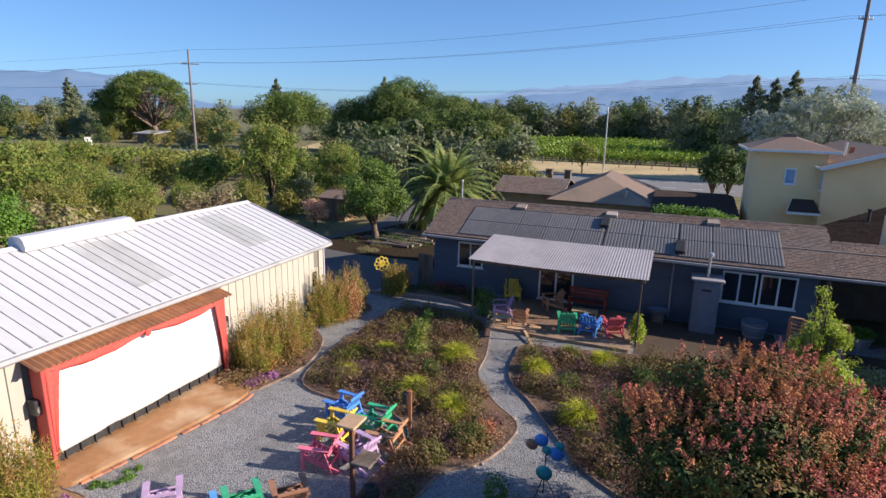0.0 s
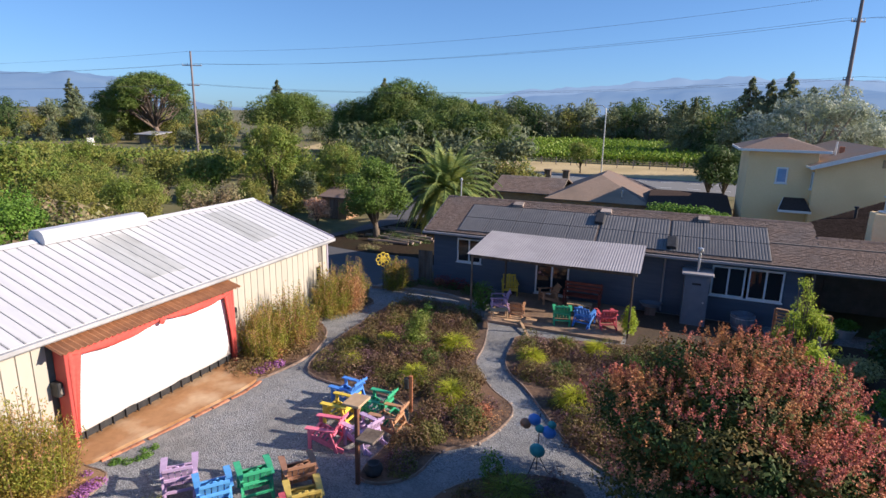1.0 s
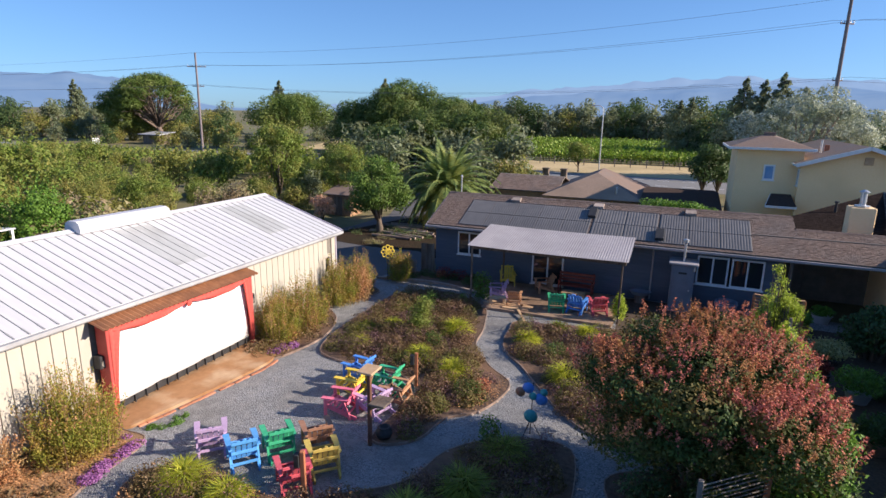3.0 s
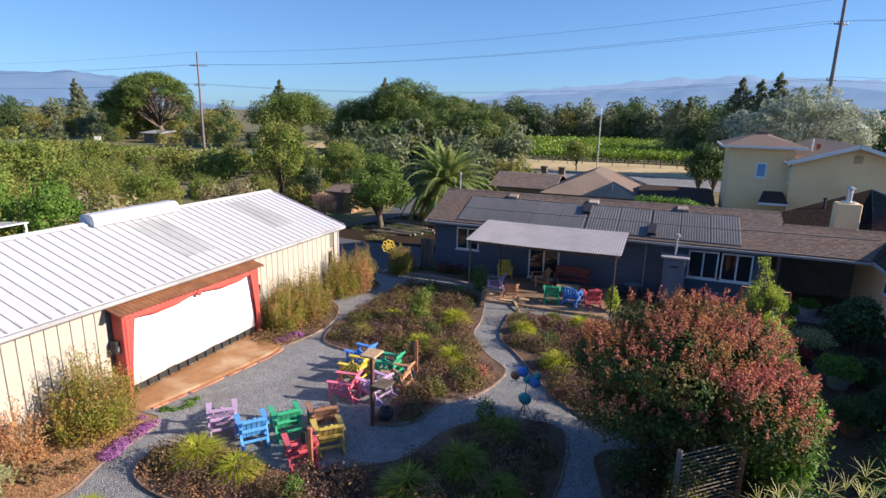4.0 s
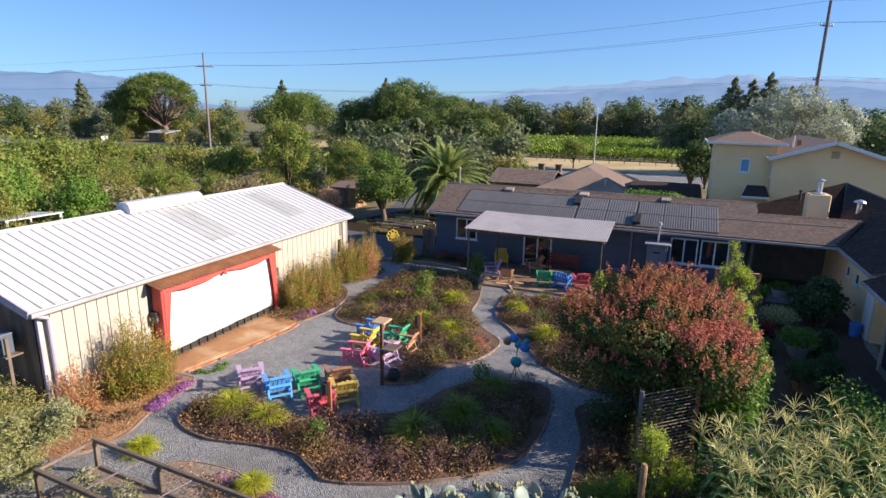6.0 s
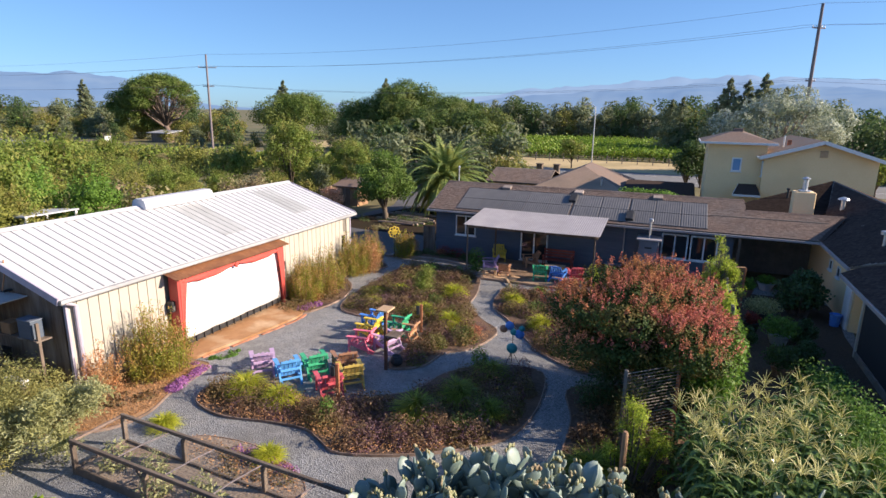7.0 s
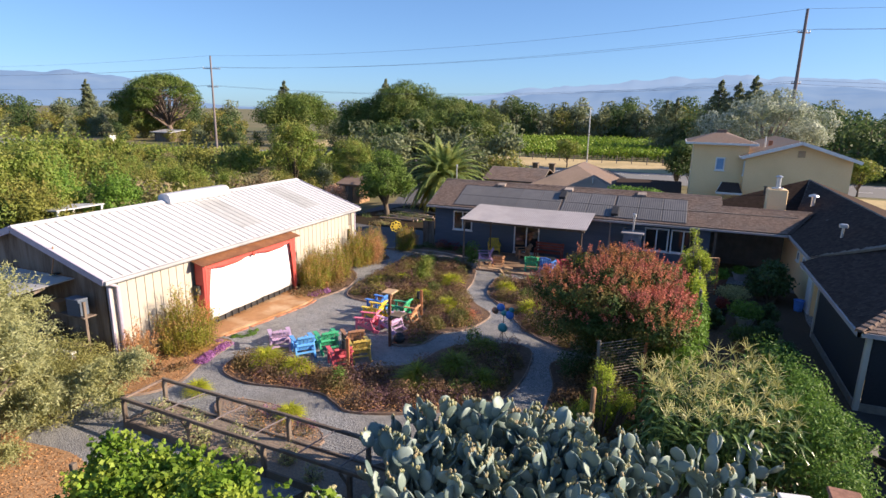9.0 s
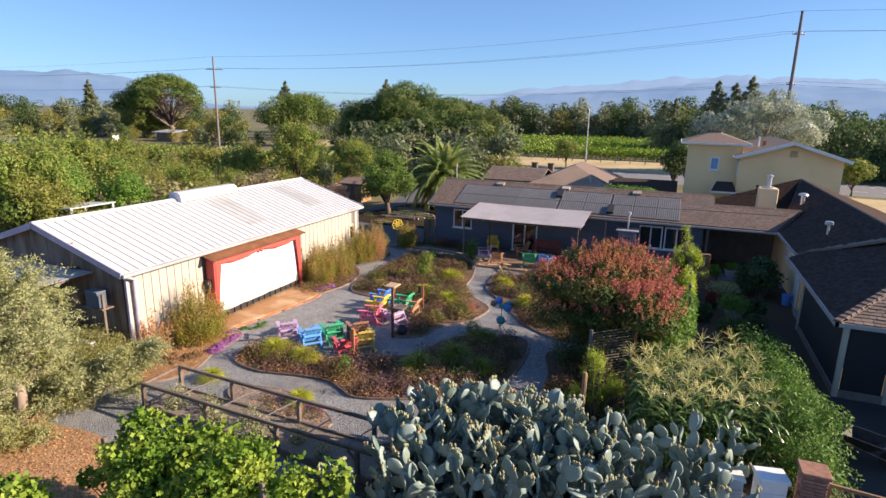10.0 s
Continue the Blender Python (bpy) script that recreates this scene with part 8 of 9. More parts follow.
def build_corn():
    rng = random.Random(13)
    var = []
    for s in range(4):
        r = np.random.default_rng(200 + s)
        c = thing("corn_plant", "tall corn plant with a pale yellow tassel", "corn", "corn patch")
        g = Geo()
        g.tube([(0, 0, 0), (0.02, 0.01, 1.0), (0.0, 0.03, 2.0)], [0.022, 0.018, 0.008], 6)
        g.obj("stalk", F["corn"], c)
        lf = Geo()
        for k in range(13):
            z = 0.25 + k * 0.125
            a = k * 2.75 + r.uniform(-0.5, 0.5)
            L = r.uniform(0.7, 0.95) - 0.025 * k
            lift, drop = r.uniform(0.5, 0.85), r.uniform(0.75, 1.25)
            d = Vector((math.cos(a), math.sin(a), 0))
            sd = Vector((-math.sin(a), math.cos(a), 0))
            prev = None
            for i in range(7):
                u = i / 6
                q = Vector((0, 0, z)) + d * L * u * 0.85 + Vector((0, 0, L * (lift * u - drop * u * u)))
                w = 0.042 * math.sin(math.pi * min(1, 0.18 + u * 0.82)) + 0.003
                cur = (q - sd * w + Vector((0, 0, 0.012)), q, q + sd * w + Vector((0, 0, 0.012)))
                if prev:
                    lf.poly([prev[0], prev[1], cur[1], cur[0]])
                    lf.poly([prev[1], prev[2], cur[2], cur[1]])
                prev = cur
        lf.obj("leaves", F["corn"], c)
        ts = Geo()
        for k in range(13):
            a = k * 2.4 + r.uniform(-0.3, 0.3)
            t0 = r.uniform(0.25, 1.25) if k else 0.05
            d = Vector((math.cos(a) * math.sin(t0), math.sin(a) * math.sin(t0), math.cos(t0)))
            p = Vector((0, 0.03, 1.93 + 0.012 * k))
            ln = r.uniform(0.26, 0.42)
            q = p + d * ln * 0.55
            e = q + (d + Vector((0, 0, -0.35))).normalized() * ln * 0.5
            ts.tube([p, q, e], [0.005, 0.0065, 0.0025], 3)
        ts.obj("tassel", F["tassel"], c)
        var.append(c)
    spots = [[], [], [], []]
    for i in range(9):
        for j in range(11):
            u, v = (i + rng.uniform(-0.35, 0.35)) / 8, (j + rng.uniform(-0.35, 0.35)) / 10
            x = (13.95 + 2.6 * u) * (1 - v) + (13.3 + 2.9 * u) * v
            y = (-19.2 + 0.8 * u) * (1 - v) + (-16.6 + 1.9 * u) * v
            spots[rng.randrange(4)].append((x, y, 0.0, rng.uniform(0, 360), rng.uniform(0.82, 1.04)))
    for c, s in zip(var, spots):
        place(c, s)


def build_near_green():
    rng = np.random.default_rng(5)
    bl = [((0, 0, 0.8), (0.9, 1.5, 0.95)), ((-0.1, 1.8, 0.8), (0.85, 1.3, 0.95)), ((0.25, -1.7, 0.75), (0.85, 1.3, 0.9)), ((0.3, -3.0, 0.6), (0.8, 1.0, 0.8)), ((-0.3, 3.2, 0.7), (0.8, 1.0, 0.9)), ((0.2, 0.8, 1.2), (0.6, 0.7, 0.6)), ((0.3, -1.0, 1.15), (0.6, 0.7, 0.6))]
    bl = [((b[0][0] + 0.05, b[0][1], b[0][2] + 0.12), (b[1][0], b[1][1], b[1][2] * 1.12)) for b in bl]
    bl += [(np.asarray(c) + d * np.asarray(q), (0.38, 0.38, 0.34)) for c, q in bl[:] for d in rng.normal(size=(6, 3)) * 0.55]
    bush("tomato_hedge", "dense leafy green hedge beside the corn", 81, bl, "hedge", 30000, 0.085, "hedge", m=pose(17.0, -15.9, 0), slim=0.42)
    bl = clumps(rng, (0.3, 0.1, 1.4), (2.75, 1.2, 1.05), 84, 0.33, -0.8)
    v = bush("grapevine", "lush bright green grapevine on a trellis", 82, bl, "vine", 28000, 0.088, "vine", m=pose(5.9, -25.2, 0, 0, 0, 2), slim=0.95)
    sh = np.random.default_rng(97)
    pts, out = [], []
    for k in range(90):
        a = sh.uniform(0, 6.283)
        q = np.array([0.3 + 2.2 * math.cos(a) * math.sqrt(sh.random()), 0.1 + 0.8 * math.sin(a) * math.sqrt(sh.random()), 2.0 + sh.uniform(-0.35, 0.25)])
        d = np.array([math.cos(a) * 0.6, math.sin(a) * 0.6, sh.uniform(0.2, 1.2)])
        d /= np.linalg.norm(d)
        for i in range(14):
            u = i / 14
            pts.append(q + d * 0.5 * u + np.array([0, 0, -0.3 * u * u]) + sh.normal(size=3) * 0.035)
            out.append(d)
    child("shoot_tip", leaf_mesh("shoot_tip", pts, 0.10, F["vine"], sh, 0.2, np.array(out) * 0.6, 0.8), v)
    for x in (-1.8, 1.9):
        g = Geo()
        g.rbox(x - 0.05, -0.05, 0, x + 0.05, 0.05, 1.9, 0.01)
        g.obj("trellis_post", M["dark_wood"], v)
    bl = clumps(np.random.default_rng(6), (0, 0, 1.0), (1.2, 0.7, 0.75), 12, 0.4, -0.8)
    bush("grapevine", "smaller bright green grapevine near the chips", 83, bl, "vine", 6000, 0.115, "vine", m=pose(3.4, -26.9, 0), slim=0.95)
    bl = [((0, 0, 1.0), (0.35, 0.35, 0.9)), ((0.25, 0.1, 1.5), (0.22, 0.22, 0.5))]
    bush("grapevine", "upright sprigs of grapevine beside the cactus", 84, bl, "vine", 500, 0.13, "vine", m=pose(8.5, -24.2, 0), slim=0.9)
    # olive tree
    r = np.random.default_rng(41)
    o = thing("olive_tree", "grey-green olive tree with loose drooping branches", "tree", m=pose(-1.3, -23.7, 0))
    bl = clumps(r, (-0.35, -0.2, 2.65), (1.85, 1.85, 2.2), 90, 0.5, -0.9)
    bl = [((r.uniform(0.3, 1.9), r.uniform(0.4, 3.0), r.uniform(0.4, 1.5)), (0.4, 0.4, 0.35)) for k in range(16)] + bl + [((r.uniform(-1.2, 1.6), r.uniform(-1.4, 0.4), r.uniform(0.25, 0.8)), (0.45, 0.45, 0.35)) for k in range(12)]
    g = Geo()
    g.tube([(0, 0, -0.05), (0.1, 0.05, 0.8), (0.0, 0.1, 1.8)], [0.16, 0.13, 0.09], 9)
    for c, rr in bl[16:34]:
        g.tube([(0.05, 0.05, 1.0), (c[0] * 0.5, c[1] * 0.5, 1.0 + (c[2] - 1.0) * 0.6), tuple(c)], [0.06, 0.04, 0.012], 6)
    g.obj("trunk", M["pale_bark"], o, smooth=True)
    pts, out = [], []
    for c, rr in bl:
        for k in range(34):
            d = r.normal(size=3)
            d /= np.linalg.norm(d)
            d[2] = d[2] * 0.7 + 0.15
            s = np.asarray(c)
            L = rr[0] * r.uniform(0.8, 1.6)
            for i in range(32):
                u = (i + r.random()) / 32
                q = s + d * L * u + np.array([0, 0, -0.25 * L * u * u]) + r.normal(size=3) * 0.045
                pts.append(q)
                out.append(d)
    child("crown", leaf_mesh("crown", pts, 0.092, F["olive"], r, 0.1, np.array(out) * 0.9, 0.26, tri=True), o)
    b = bush("silver_shrub", "low grey-green shrub below the olive tree", 85, [((0, 0, 0.45), (0.9, 0.8, 0.5)), ((0.8, -0.3, 0.35), (0.7, 0.6, 0.4)), ((-0.8, 0.4, 0.4), (0.7, 0.6, 0.45))], "olive_green", 6500, 0.06, slim=0.28)
    place(b, [(-2.7, -20.55, 0, 0, 1.35), (-1.75, -21.0, 0, 140, 1.0), (-3.7, -21.2, 0, 60, 1.5), (-2.3, -21.8, 0, 100, 1.25), (-1.5, -22.5, 0, 200, 0.95), (-1.2, -24.6, 0, 20, 0.9)])
    # low plants inside the planter
    pl = bush("vegetable_plant", "loose grey-green vegetable plant in the planter", 86, [((0, 0, 0.2), (0.32, 0.3, 0.36))], "olive", 260, 0.10, "plant", "planter plants", slim=0.35)
    place(pl, [(1.8, -21.5, 0.12, 0, 1.2), (2.7, -21.3, 0.12, 40, 1.0), (3.4, -21.8, 0.12, 80, 1.25), (4.3, -21.5, 0.12, 130, 1.0), (5.0, -21.9, 0.12, 10, 1.2), (5.9, -21.6, 0.12, 60, 0.9), (6.8, -21.9, 0.12, 0, 0.8)])
    # bamboo by the fence and feathery vine on the post
    bl = [((0, 0, 0.9), (0.6, 0.6, 0.9)), ((0.05, 0.1, 2.2), (0.65, 0.6, 0.75)), ((0.1, -0.7, 0.9), (0.45, 0.7, 0.9)), ((-0.25, 0.1, 1.6), (0.35, 0.4, 0.7)), ((0.4, 0.0, 1.9), (0.3, 0.35, 0.7))]
    bl = [(np.asarray(c) + d * np.asarray(q) * 0.8, (0.24, 0.24, 0.3)) for c, q in bl for d in rng.normal(size=(14, 3)) * 0.55]
    bush("bamboo", "light yellow-green feathery bamboo by the slat fence", 87, bl, "feather", 8000, 0.11, "bamboo", m=pose(14.75, -4.7, 0), slim=0.24, inner=0.08)
    bl = [((0, 0, 0.8), (0.34, 0.34, 0.8)), ((0.05, 0.1, 1.6), (0.3, 0.3, 0.62)), ((0.3, 0.3, 0.6), (0.34, 0.34, 0.6)), ((-0.3, 0.2, 0.4), (0.34, 0.34, 0.45)), ((0.55, 0.2, 1.0), (0.3, 0.3, 0.5))]
    bl = [(np.asarray(c) + d * np.asarray(q) * 0.9, (0.2, 0.2, 0.26)) for c, q in bl for d in rng.normal(size=(12, 3)) * 0.55]
    bush("feathery_vine", "yellow-green feathery plant climbing a garden post", 88, bl, "feather", 9000, 0.085, "plant", m=pose(12.35, -17.5, 0), slim=0.22, inner=0.08)
    bl = [((-0.1, 0.0, 0.9), (0.25, 0.16, 0.9)), ((0.3, 0.3, 0.7), (0.3, 0.2, 0.7)), ((0.2, 0.2, 1.6), (0.25, 0.16, 0.35))]
    bush("climbing_vine", "loose green vine over the slat trellis", 90, bl, "sage", 900, 0.06, "vine", m=pose(12.2, -16.0, 0))
    bl = clumps(np.random.default_rng(61), (0, 0, 1.3), (0.8, 1.2, 1.25), 22, 0.4)
    bush("climbing_vine", "green vine covering the trellis end", 89, bl, "bright", 4200, 0.11, "vine", m=pose(14.2, -13.8, 0))
    for label, y0, y1, leaves, top, seed in (("feathery light-green vine fence beside the eastern bed", -5.6, -9.4, "feather", 2.0, 71), ("broad-leaved green vine fence beside the eastern bed", -9.4, -12.8, "bright", 2.05, 72)):
        f = thing("vine_fence", label, "vine fence", "vine fences", pose(14.95 + (y0 + 5.6) * 0.02, y0, 0))
        fr = np.random.default_rng(seed)
        L = y1 - y0
        bl = [((0.02 * L * u + fr.normal(0, 0.05), L * u, fr.uniform(0.25, top - 0.2)), (0.22, 0.34, 0.28)) for u in fr.random(64)]
        p, o = blob_cloud(fr, bl, 6500, 0.2)
        child("leaves", leaf_mesh("leaves", p, 0.12, F[leaves], fr, 0.1, o, 0.4, face=0.5), f)
        for u in (0.05, 0.5, 0.95):
            g = Geo()
            g.rbox(0.02 * L * u - 0.04, L * u - 0.04, 0, 0.02 * L * u + 0.04, L * u + 0.04, top, 0.008)
            g.obj("post", M["grey_wood"], f)
        for z in (0.6, 1.2, 1.8):
            g = Geo()
            g.tube([(0, 0, z), (0.02 * L, L, z)], 0.006, 5)
            g.obj("wire", M["wire"], f)
    # shade garden by the wing: pots and shrubs
    def pot(label, x, y, r, h, mat, leaves, lr, lh, n, seed):
        p = thing("potted_plant", label, "potted plant", "wing pots", pose(x, y, 0.012))
        g = Geo()
        g.loft([[(q * math.cos(k * math.pi / 9), q * math.sin(k * math.pi / 9), z) for k in range(18)] for q, z in ((r * 0.7, 0), (r, h * 0.9), (r * 1.08, h * 0.92), (r * 1.08, h), (r * 0.9, h), (r * 0.88, h * 0.85))])
        g.obj("pot", M[mat], p, smooth=False)
        rr = np.random.default_rng(seed)
        q, o = blob_cloud(rr, [((0, 0, h + lh * 0.45), (lr, lr, lh * 0.6))], n, 0.4)
        child("leaves", leaf_mesh("leaves", q, 0.11, F[leaves], rr, 0.3, o * 0.6, 0.45), p)
    pot("terracotta pot with a round green plant", 16.2, -1.05, 0.3, 0.35, "dark_brick", "bright", 0.4, 0.5, 900, 1)
    pot("grey pot with a leafy plant", 17.2, 0.5, 0.36, 0.35, "gutter", "bright", 0.42, 0.36, 700, 2)
    pot("wide dark pot with pale spiky leaves", 16.5, -4.1, 0.42, 0.32, "black", "olive", 0.72, 0.55, 1300, 3)
    pot("black pot with dark foliage", 15.95, -5.9, 0.28, 0.4, "black", "maroon", 0.3, 0.4, 420, 4)
    pot("pale bowl with a leafy green plant", 16.75, -6.75, 0.36, 0.36, "gutter", "hedge", 0.72, 0.62, 1300, 5)
    pot("terracotta pot with a small shrub", 16.45, -9.7, 0.33, 0.34, "dark_brick", "dark", 0.6, 0.62, 1100, 6)
    b = bush("rounded_shrub", "large dark glossy shrub beside the wing", 95, clumps(np.random.default_rng(3), (0, 0, 1.0), (1.0, 1.05, 0.95), 34, 0.34, -0.9), "glossy", 6000, 0.115, slim=0.62)
    place(b, [(18.0, -2.9, 0, 0, 1.0), (17.55, -6.4, 0, 60, 0.5), (17.2, -8.9, 0, 100, 0.52), (15.6, -7.6, 0, 40, 0.42), (17.4, -11.2, 0, 40, 0.6)])


def build_house_front_things():
    b = thing("barrel_planter", "grey-blue round slatted half barrel by the wall", "barrel", m=pose(13.63, -0.25, 0.02))
    g = Geo()
    n = 20
    g.loft([[(q * math.cos(2 * math.pi * k / n), q * math.sin(2 * math.pi * k / n), z) for k in range(n)] for q, z in ((0.34, 0), (0.42, 0.3), (0.44, 0.62), (0.4, 0.62), (0.38, 0.45))])
    g.obj("body", M["closet"], b)
    for z in (0.12, 0.32, 0.52):
        g = Geo()
        q = 0.345 + 0.16 * z
        g.tube([(q * math.cos(2 * math.pi * k / n), q * math.sin(2 * math.pi * k / n), z) for k in range(n + 1)], 0.018, 5)
        g.obj("hoop", M["gutter"], b)
    s = thing("wash_basin", "shallow grey oval basin on a low stand at the wall", "basin", m=pose(10.25, 0.0, 0.02))
    g = Geo()
    g.loft([[(0.45 * q * math.cos(2 * math.pi * k / n), 0.3 * q * math.sin(2 * math.pi * k / n), z) for k in range(n)] for q, z in ((0.7, 0.35), (1.0, 0.5), (1.04, 0.52), (0.94, 0.52), (0.66, 0.39))])
    g.obj("bowl", M["closet"], s)
    g = Geo()
    g.rbox(-0.22, -0.14, 0, 0.22, 0.14, 0.35, 0.02)
    g.obj("stand", M["dark_wood"], s)
    r = bush("garden_shrub", "dark red-leaved low shrub along the house wall", 66, [((0, 0, 0.28), (0.6, 0.3, 0.34)), ((0.7, 0.05, 0.24), (0.5, 0.3, 0.3))], "maroon", 900, 0.07)
    place(r, [(1.2, -0.35, 0.05, 0, 1.0)])


def build_fences():
    def slat_panel(label, x0, y0, x1, y1, h, n, group, tall=0.06, wood="tan_wood", cap=True):
        f = thing("slat_fence", label, "fence", group)
        for x, y in ((x0, y0), (x1, y1)):
            g = Geo()
            g.rbox(x - 0.045, y - 0.045, 0, x + 0.045, y + 0.045, h, 0.008)
            g.obj("post", M["redwood" if cap or x == x1 else "grey_wood"], f)
        for i in range(n):
            z = 0.12 + (h - 0.2) * i / (n - 1)
            g = Geo()
            g.beam((x0, y0 - 0.05, z), (x1, y1 - 0.05, z), 0.018, tall)
            g.obj("slat", M[wood], f)
        if not cap:
            return
        g = Geo()
        g.beam((x0, y0, h + 0.02), (x1, y1, h + 0.02), 0.12, 0.04)
        g.obj("cap", M[wood], f)
    slat_panel("tan horizontal-slat screen fence by the house", 14.25, -2.9, 14.6, -3.0, 1.8, 14, "slat screens", wood="wood")
    slat_panel("tan horizontal-slat screen fence by the passage", 15.35, -3.0, 15.85, -2.85, 1.75, 14, "slat screens", wood="wood")
    slat_panel("grey weathered slat trellis below the myrtle", 12.1, -15.85, 13.3, -14.75, 2.05, 22, "garden trellis", 0.016, "grey_wood", False)
    p = thing("garden_post", "weathered round garden post by the cactus", "post", m=pose(12.3, -18.35, 0))
    g = Geo()
    g.tube([(0, 0, -0.05), (0.01, 0, 1.8), (0.01, 0, 1.86)], [0.07, 0.06, 0.04], 9)
    g.obj("shaft", M["wood"], p)
    # beehives, brick pillar and iron gate
    for x, y, a, size in ((16.3, -20.2, 12, 1.0), (15.62, -20.1, 8, 0.8)):
        h = thing("beehive", "white weathered wooden beehive box", "beehive", "beehives", pose(x, y, 0, 0, 0, a) @ Matrix.Scale(size, 4))
        for k, (w, z0, z1) in enumerate(((0.25, 0.35, 0.65), (0.25, 0.66, 0.95), (0.25, 0.96, 1.2))):
            g = Geo()
            g.rbox(-w, -w * 0.8, z0, w, w * 0.8, z1, 0.01)
            g.obj("box", M["white_trim"], h)
        g = Geo()
        g.rbox(-0.29, -0.24, 1.2, 0.29, 0.24, 1.28, 0.015)
        g.obj("lid", M["white_trim"], h)
        for sx in (-0.2, 0.2):
            g = Geo()
            g.rbox(sx - 0.04, -0.18, 0, sx + 0.04, 0.18, 0.35, 0.005)
            g.obj("stand", M["dark_wood"], h)
    b = thing("brick_pillar", "square weathered brick gate pillar", "pillar", m=pose(16.98, -20.25, 0))
    g = Geo()
    g.box(-0.19, -0.19, 0, 0.19, 0.19, 1.55)
    g.obj("mortar_core", M["stone"], b)
    br = Geo()
    br.rbox(0, 0, 0, 0.2, 0.1, 0.062, 0.004)
    me = None
    for c in range(21):
        z = c * 0.074
        for s in range(4):
            for k in range(2):
                m = pose(0, 0, z, 0, 0, 90 * s) @ pose(-0.21 + k * 0.215 - (0.0 if c % 2 else 0.01), -0.215, 0)
                if me is None:
                    o = br.obj("brick", M["dark_brick"], b)
                    o.matrix_basis = m
                    me = o.data
                else:
                    child("brick", me, b, m)
    g = Geo()
    g.rbox(-0.26, -0.26, 1.552, 0.26, 0.26, 1.62, 0.015)
    g.obj("cap", M["dark_brick"], b)
    gt = thing("iron_gate", "low brown lattice gate beside the brick pillar", "gate", m=pose(17.26, -20.2, 0, 0, 0, -6))
    for z in (0.3, 1.32):
        g = Geo()
        g.beam((0, 0, z), (2.4, 0, z), 0.05, 0.06)
        g.obj("rail", M["wood"], gt)
    for x in (0.03, 2.37):
        g = Geo()
        g.rbox(x - 0.03, -0.03, 0, x + 0.03, 0.03, 1.36, 0.006)
        g.obj("gate_post", M["wood"], gt)
    for i in range(14):
        for s in (-1, 1):
            x = 0.1 + i * 0.17
            xe = min(2.38, max(0.02, x + s * 0.98))
            ze = 0.32 + 0.98 * abs(xe - x) / 0.98
            g = Geo()
            g.beam((x, 0.012 * s, 0.32), (xe, 0.012 * s, ze), 0.012, 0.03)
            g.obj("lattice_bar", M["wood"], gt)
    # wheelbarrow in the porch shade
    w = thing("wheelbarrow", "dark wheelbarrow standing by the porch", "wheelbarrow", m=pose(18.9, -16.4, 0.012, 0, 0, 60))
    g = Geo()
    g.loft([[(-0.25, -0.2, 0.35), (0.25, -0.2, 0.35), (0.25, 0.25, 0.35), (-0.25, 0.25, 0.35)], [(-0.36, -0.5, 0.62), (0.36, -0.5, 0.62), (0.36, 0.4, 0.6), (-0.36, 0.4, 0.6)], [(-0.34, -0.48, 0.62), (0.34, -0.48, 0.62), (0.34, 0.38, 0.6), (-0.34, 0.38, 0.6)], [(-0.23, -0.18, 0.37), (0.23, -0.18, 0.37), (0.23, 0.23, 0.37), (-0.23, 0.23, 0.37)]])
    g.obj("tray", M["black"], w)
    g = Geo()
    g.tube([(-0.04, -0.55, 0.2), (0.04, -0.55, 0.2)], 0.2, 16)
    g.obj("wheel", M["black"], w)
    for s in (-1, 1):
        g = Geo()
        g.tube([(s * 0.06, -0.55, 0.2), (s * 0.25, 0.1, 0.36), (s * 0.3, 1.0, 0.55)], 0.018, 6)
        g.tube([(s * 0.25, 0.2, 0.36), (s * 0.25, 0.3, 0.0)], 0.018, 6)
        g.obj("handle", M["wood"], w)
    # barrel near the wing wall
    k = thing("bin", "blue plastic bin by the wing door", "bin", m=pose(19.1, -3.75, 0.022) @ Matrix.Scale(0.75, 4))
    g = Geo()
    g.loft([[(q * math.cos(a * math.pi / 8), q * math.sin(a * math.pi / 8), z) for a in range(16)] for q, z in ((0.22, 0), (0.27, 0.6), (0.29, 0.6), (0.29, 0.64), (0.25, 0.64), (0.24, 0.58))])
    g.obj("body", PAINT["blue"], k)


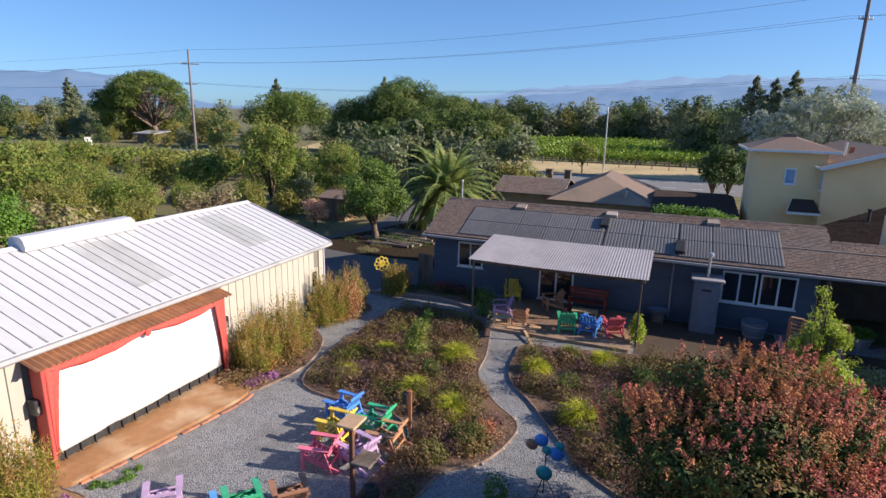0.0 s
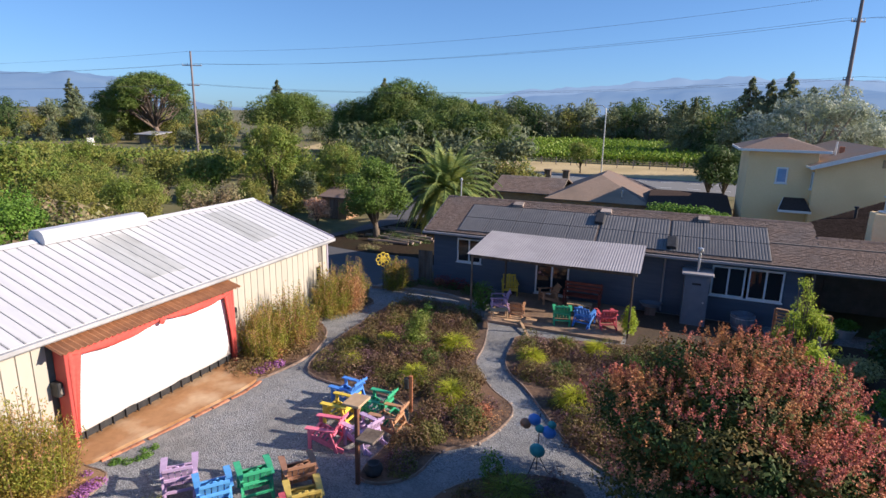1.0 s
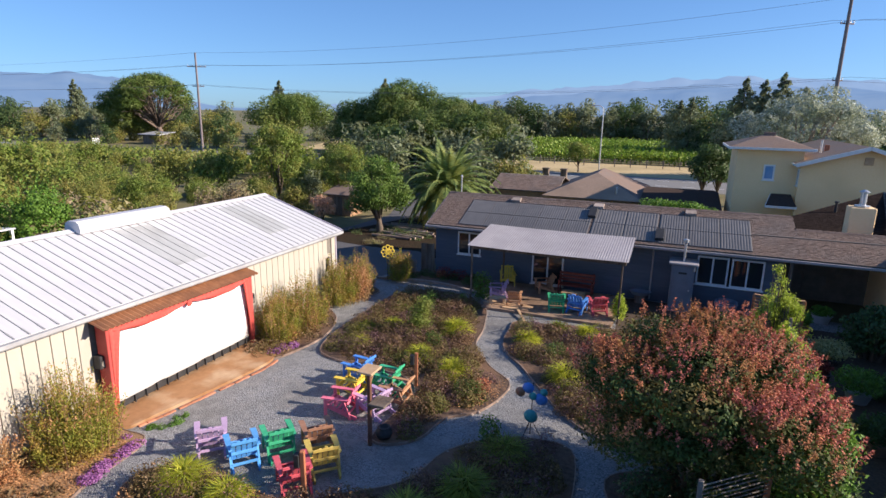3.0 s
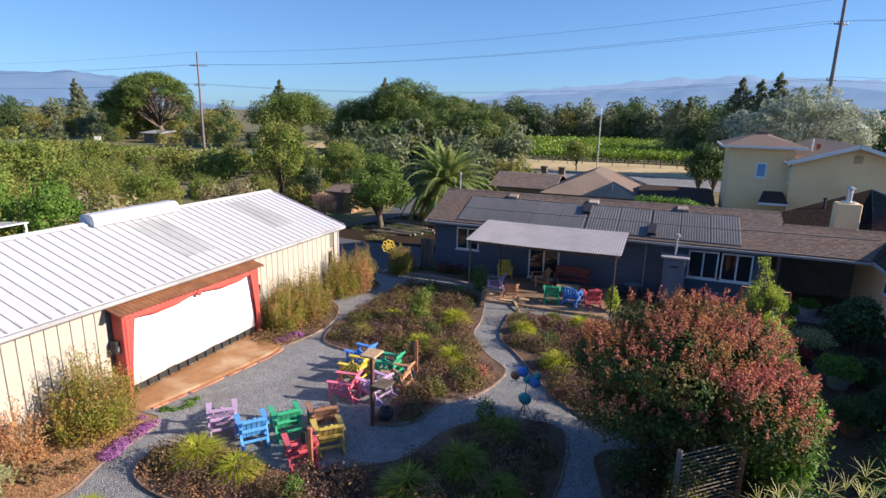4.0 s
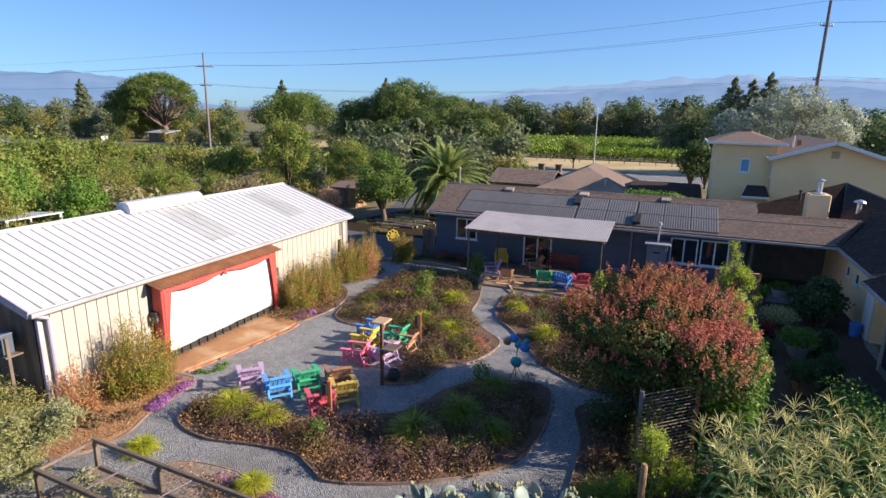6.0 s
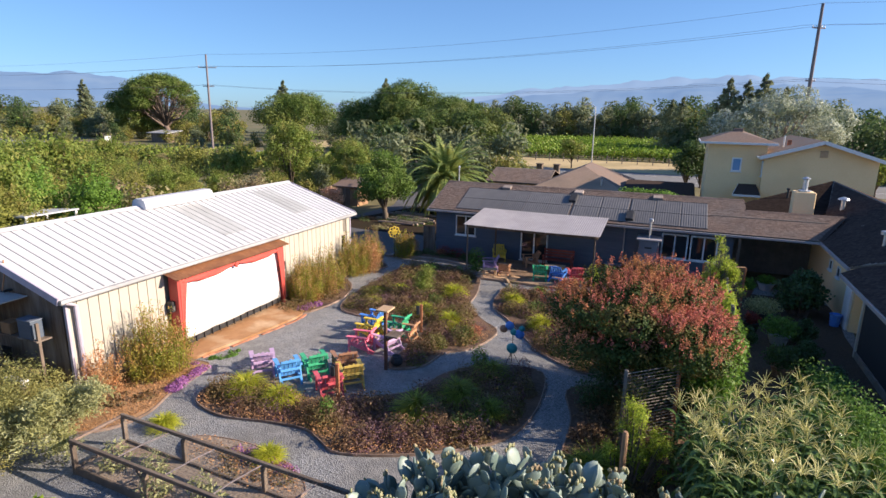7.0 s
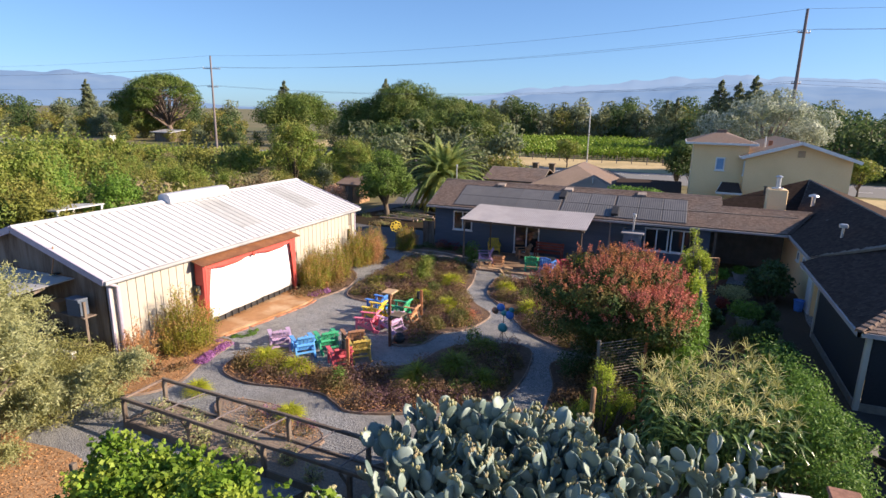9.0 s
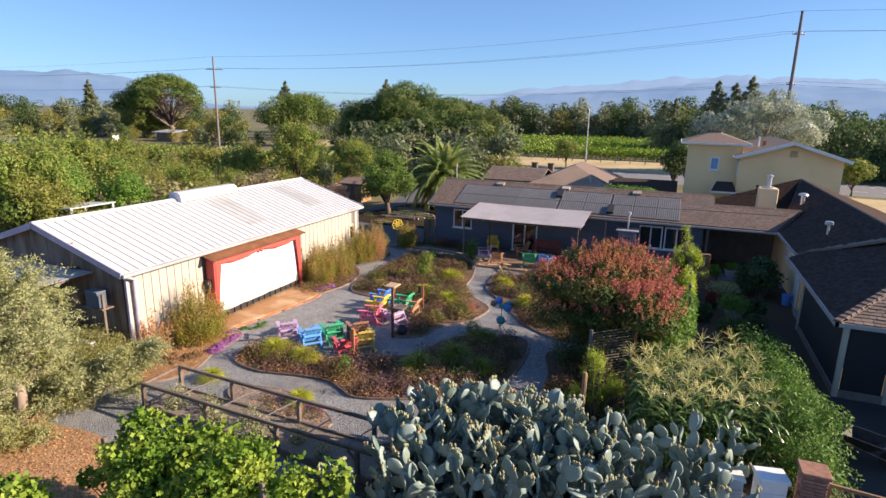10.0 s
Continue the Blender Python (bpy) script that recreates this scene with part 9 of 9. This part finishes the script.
def build_leanto():
    l = thing("lean_to", "weathered lean-to shelter at the barn end", "shelter", m=pose(-3.0, -19.5, 0))
    for x in (-2.6, -4.6):
        g = Geo()
        g.rbox(x - 0.05, -1.75, 0, x + 0.05, -1.65, 2.3, 0.008)
        g.obj("post", M["dark_wood"], l)
    g = Geo()
    b = [(-5.4, -1.9, 2.34), (-2.0, -1.9, 2.34), (-0.66, -0.06, 2.8), (-5.4, -0.06, 2.8)]
    g.hexa([Vector(p) - Vector((0, 0, 0.03)) for p in b], b)
    g.obj("roof_sheet", M["gutter"], l, "grey sheet roof")
    for x in (-4.6, -2.7, -1.2):
        g = Geo()
        g.beam((x, -0.07, 2.73), (x, -1.85 if x < -2 else -1.0, 2.29 if x < -2 else 2.49), 0.05, 0.07)
        g.obj("rafter", M["dark_wood"], l)
    g = Geo()
    g.rbox(-3.4, -0.55, 1.72, 0.25, -0.12, 1.76, 0.006)
    g.rbox(-3.4, -0.55, 0.72, 0.0, -0.12, 0.76, 0.006)
    g.obj("shelf", M["dark_wood"], l)
    for x in (-3.3, -1.6, 0.2):
        g = Geo()
        g.rbox(x - 0.04, -0.5, 0, x + 0.04, -0.42, 2.25 if x > 0 else 1.72, 0.006)
        g.obj("shelf_post", M["dark_wood"], l)
    for x, z, sx, sz, mt in ((-0.26, 1.762, 0.56, 0.5, "blue_wall"), (-1.1, 1.762, 0.4, 0.3, "wood"), (-1.8, 0.762, 0.42, 0.34, "black"), (-2.4, 1.762, 0.36, 0.24, "dark_wood")):
        b = thing("storage_box", "storage box on the lean-to shelf", "box", "lean-to boxes", pose(-3.0 + x, -19.84, z))
        g = Geo()
        g.rbox(-sx / 2, -0.17, 0, sx / 2, 0.17, sz, 0.012)
        g.obj("body", M[mt], b)
        g = Geo()
        g.rbox(-sx / 2 - 0.012, -0.18, sz, sx / 2 + 0.012, 0.18, sz + 0.03, 0.008)
        g.obj("lid", M["closet" if mt == "blue_wall" else mt], b)
    for k, (x, y, z, a) in enumerate(((-3.45, -20.35, 0.45, 8), (-3.4, -20.3, 0.52, -6), (-3.5, -20.4, 0.59, 14), (-3.35, -20.36, 0.66, 2))):
        b = thing("scrap_board", "white peeling scrap board stacked by the barn", "board", "scrap boards", pose(x, y, z, 0, 0, a))
        g = Geo()
        g.rbox(-0.36, -0.09, 0, 0.36, 0.09, 0.06, 0.008)
        g.obj("board", M["white_trim" if k % 2 else "stone"], b)
    b = thing("board_stand", "low dark trestle under the scrap boards", "trestle", m=pose(-3.42, -20.36, 0))
    for x in (-0.25, 0.25):
        g = Geo()
        g.rbox(x - 0.05, -0.16, 0, x + 0.05, 0.16, 0.445, 0.008)
        g.obj("leg", M["dark_wood"], b)
    r = thing("marker_rod", "orange-red rod leaning against the barn gable", "rod")
    g = Geo()
    g.tube([(-4.46, -19.72, 2.86), (-4.42, -19.62, 3.35), (-4.40, -19.60, 3.75)], 0.022, 7)
    g.obj("rod", PAINT["orange"], r)
    g = Geo()
    g.rbox(-4.52, -19.75, 2.84, -4.36, -19.5, 2.88, 0.006)
    g.obj("bracket", M["black"], r)


def build_litter():
    """Loose chips and dry leaves over the chip ground."""
    rng = np.random.default_rng(12)
    n = 16000
    p = np.column_stack([rng.uniform(-4.5, 5.5, n), rng.uniform(-28.5, -23.3, n), np.full(n, 0.034)])
    p = p[[inside(x, y, CHIPS) for x, y, _ in p]]
    out = np.tile((0.0, 0.0, 1.0), (len(p), 1))
    ob = new("chip_litter", leaf_mesh("chip_litter", p, 0.065, F["litter"], rng, 0.0, out, 0.5, face=1.6))
    tagged(ob, "loose orange-brown wood chips and dry leaves", "litter", kind="stuff")
    n = 7000
    p = np.column_stack([rng.uniform(-2.2, 0.2, n), rng.uniform(-21.0, -16.8, n), np.full(n, 0.085)])
    p = p[[inside(x, y, BEDS["barn_front"]) for x, y, _ in p]]
    ob = new("leaf_litter", leaf_mesh("leaf_litter", p, 0.05, F["litter"], rng, 0.0, np.tile((0.0, 0.0, 1.0), (len(p), 1)), 0.5, face=1.6))
    tagged(ob, "dry brown leaf litter along the barn", "litter", kind="stuff")
    spots = [(4.1, -17.75, 0.75, 0.45, 1800), (2.6, -18.3, 1.3, 0.3, 1200), (5.6, -18.5, 0.9, 0.35, 1300), (7.6, -18.0, 0.9, 0.3, 800), (4.6, -20.2, 1.2, 0.4, 1600), (-0.4, -5.4, 0.6, 0.9, 900), (6.7, -11.2, 0.4, 0.8, 700)]
    p = np.concatenate([np.column_stack([rng.normal(x, a, n), rng.normal(y, b, n), np.full(n, 0.08) + rng.uniform(0, 0.12, n)]) for x, y, a, b, n in spots])
    p = p[[any(inside(x, y, BEDS[k]) for k in ("island", "planter", "barn_side", "middle")) for x, y, _ in p]]
    ob = new("leaf_litter", leaf_mesh("leaf_litter", p, 0.055, F["litter"], rng, 0.0, np.tile((0.0, 0.0, 1.0), (len(p), 1)), 0.45, face=1.2))
    tagged(ob, "dry orange-brown straw and leaf litter in the beds", "litter", kind="stuff")


build_bed_plants()
build_litter()
build_myrtle()
build_cactus()
build_corn()
build_near_green()
build_fences()
build_house_front_things()
build_leanto()
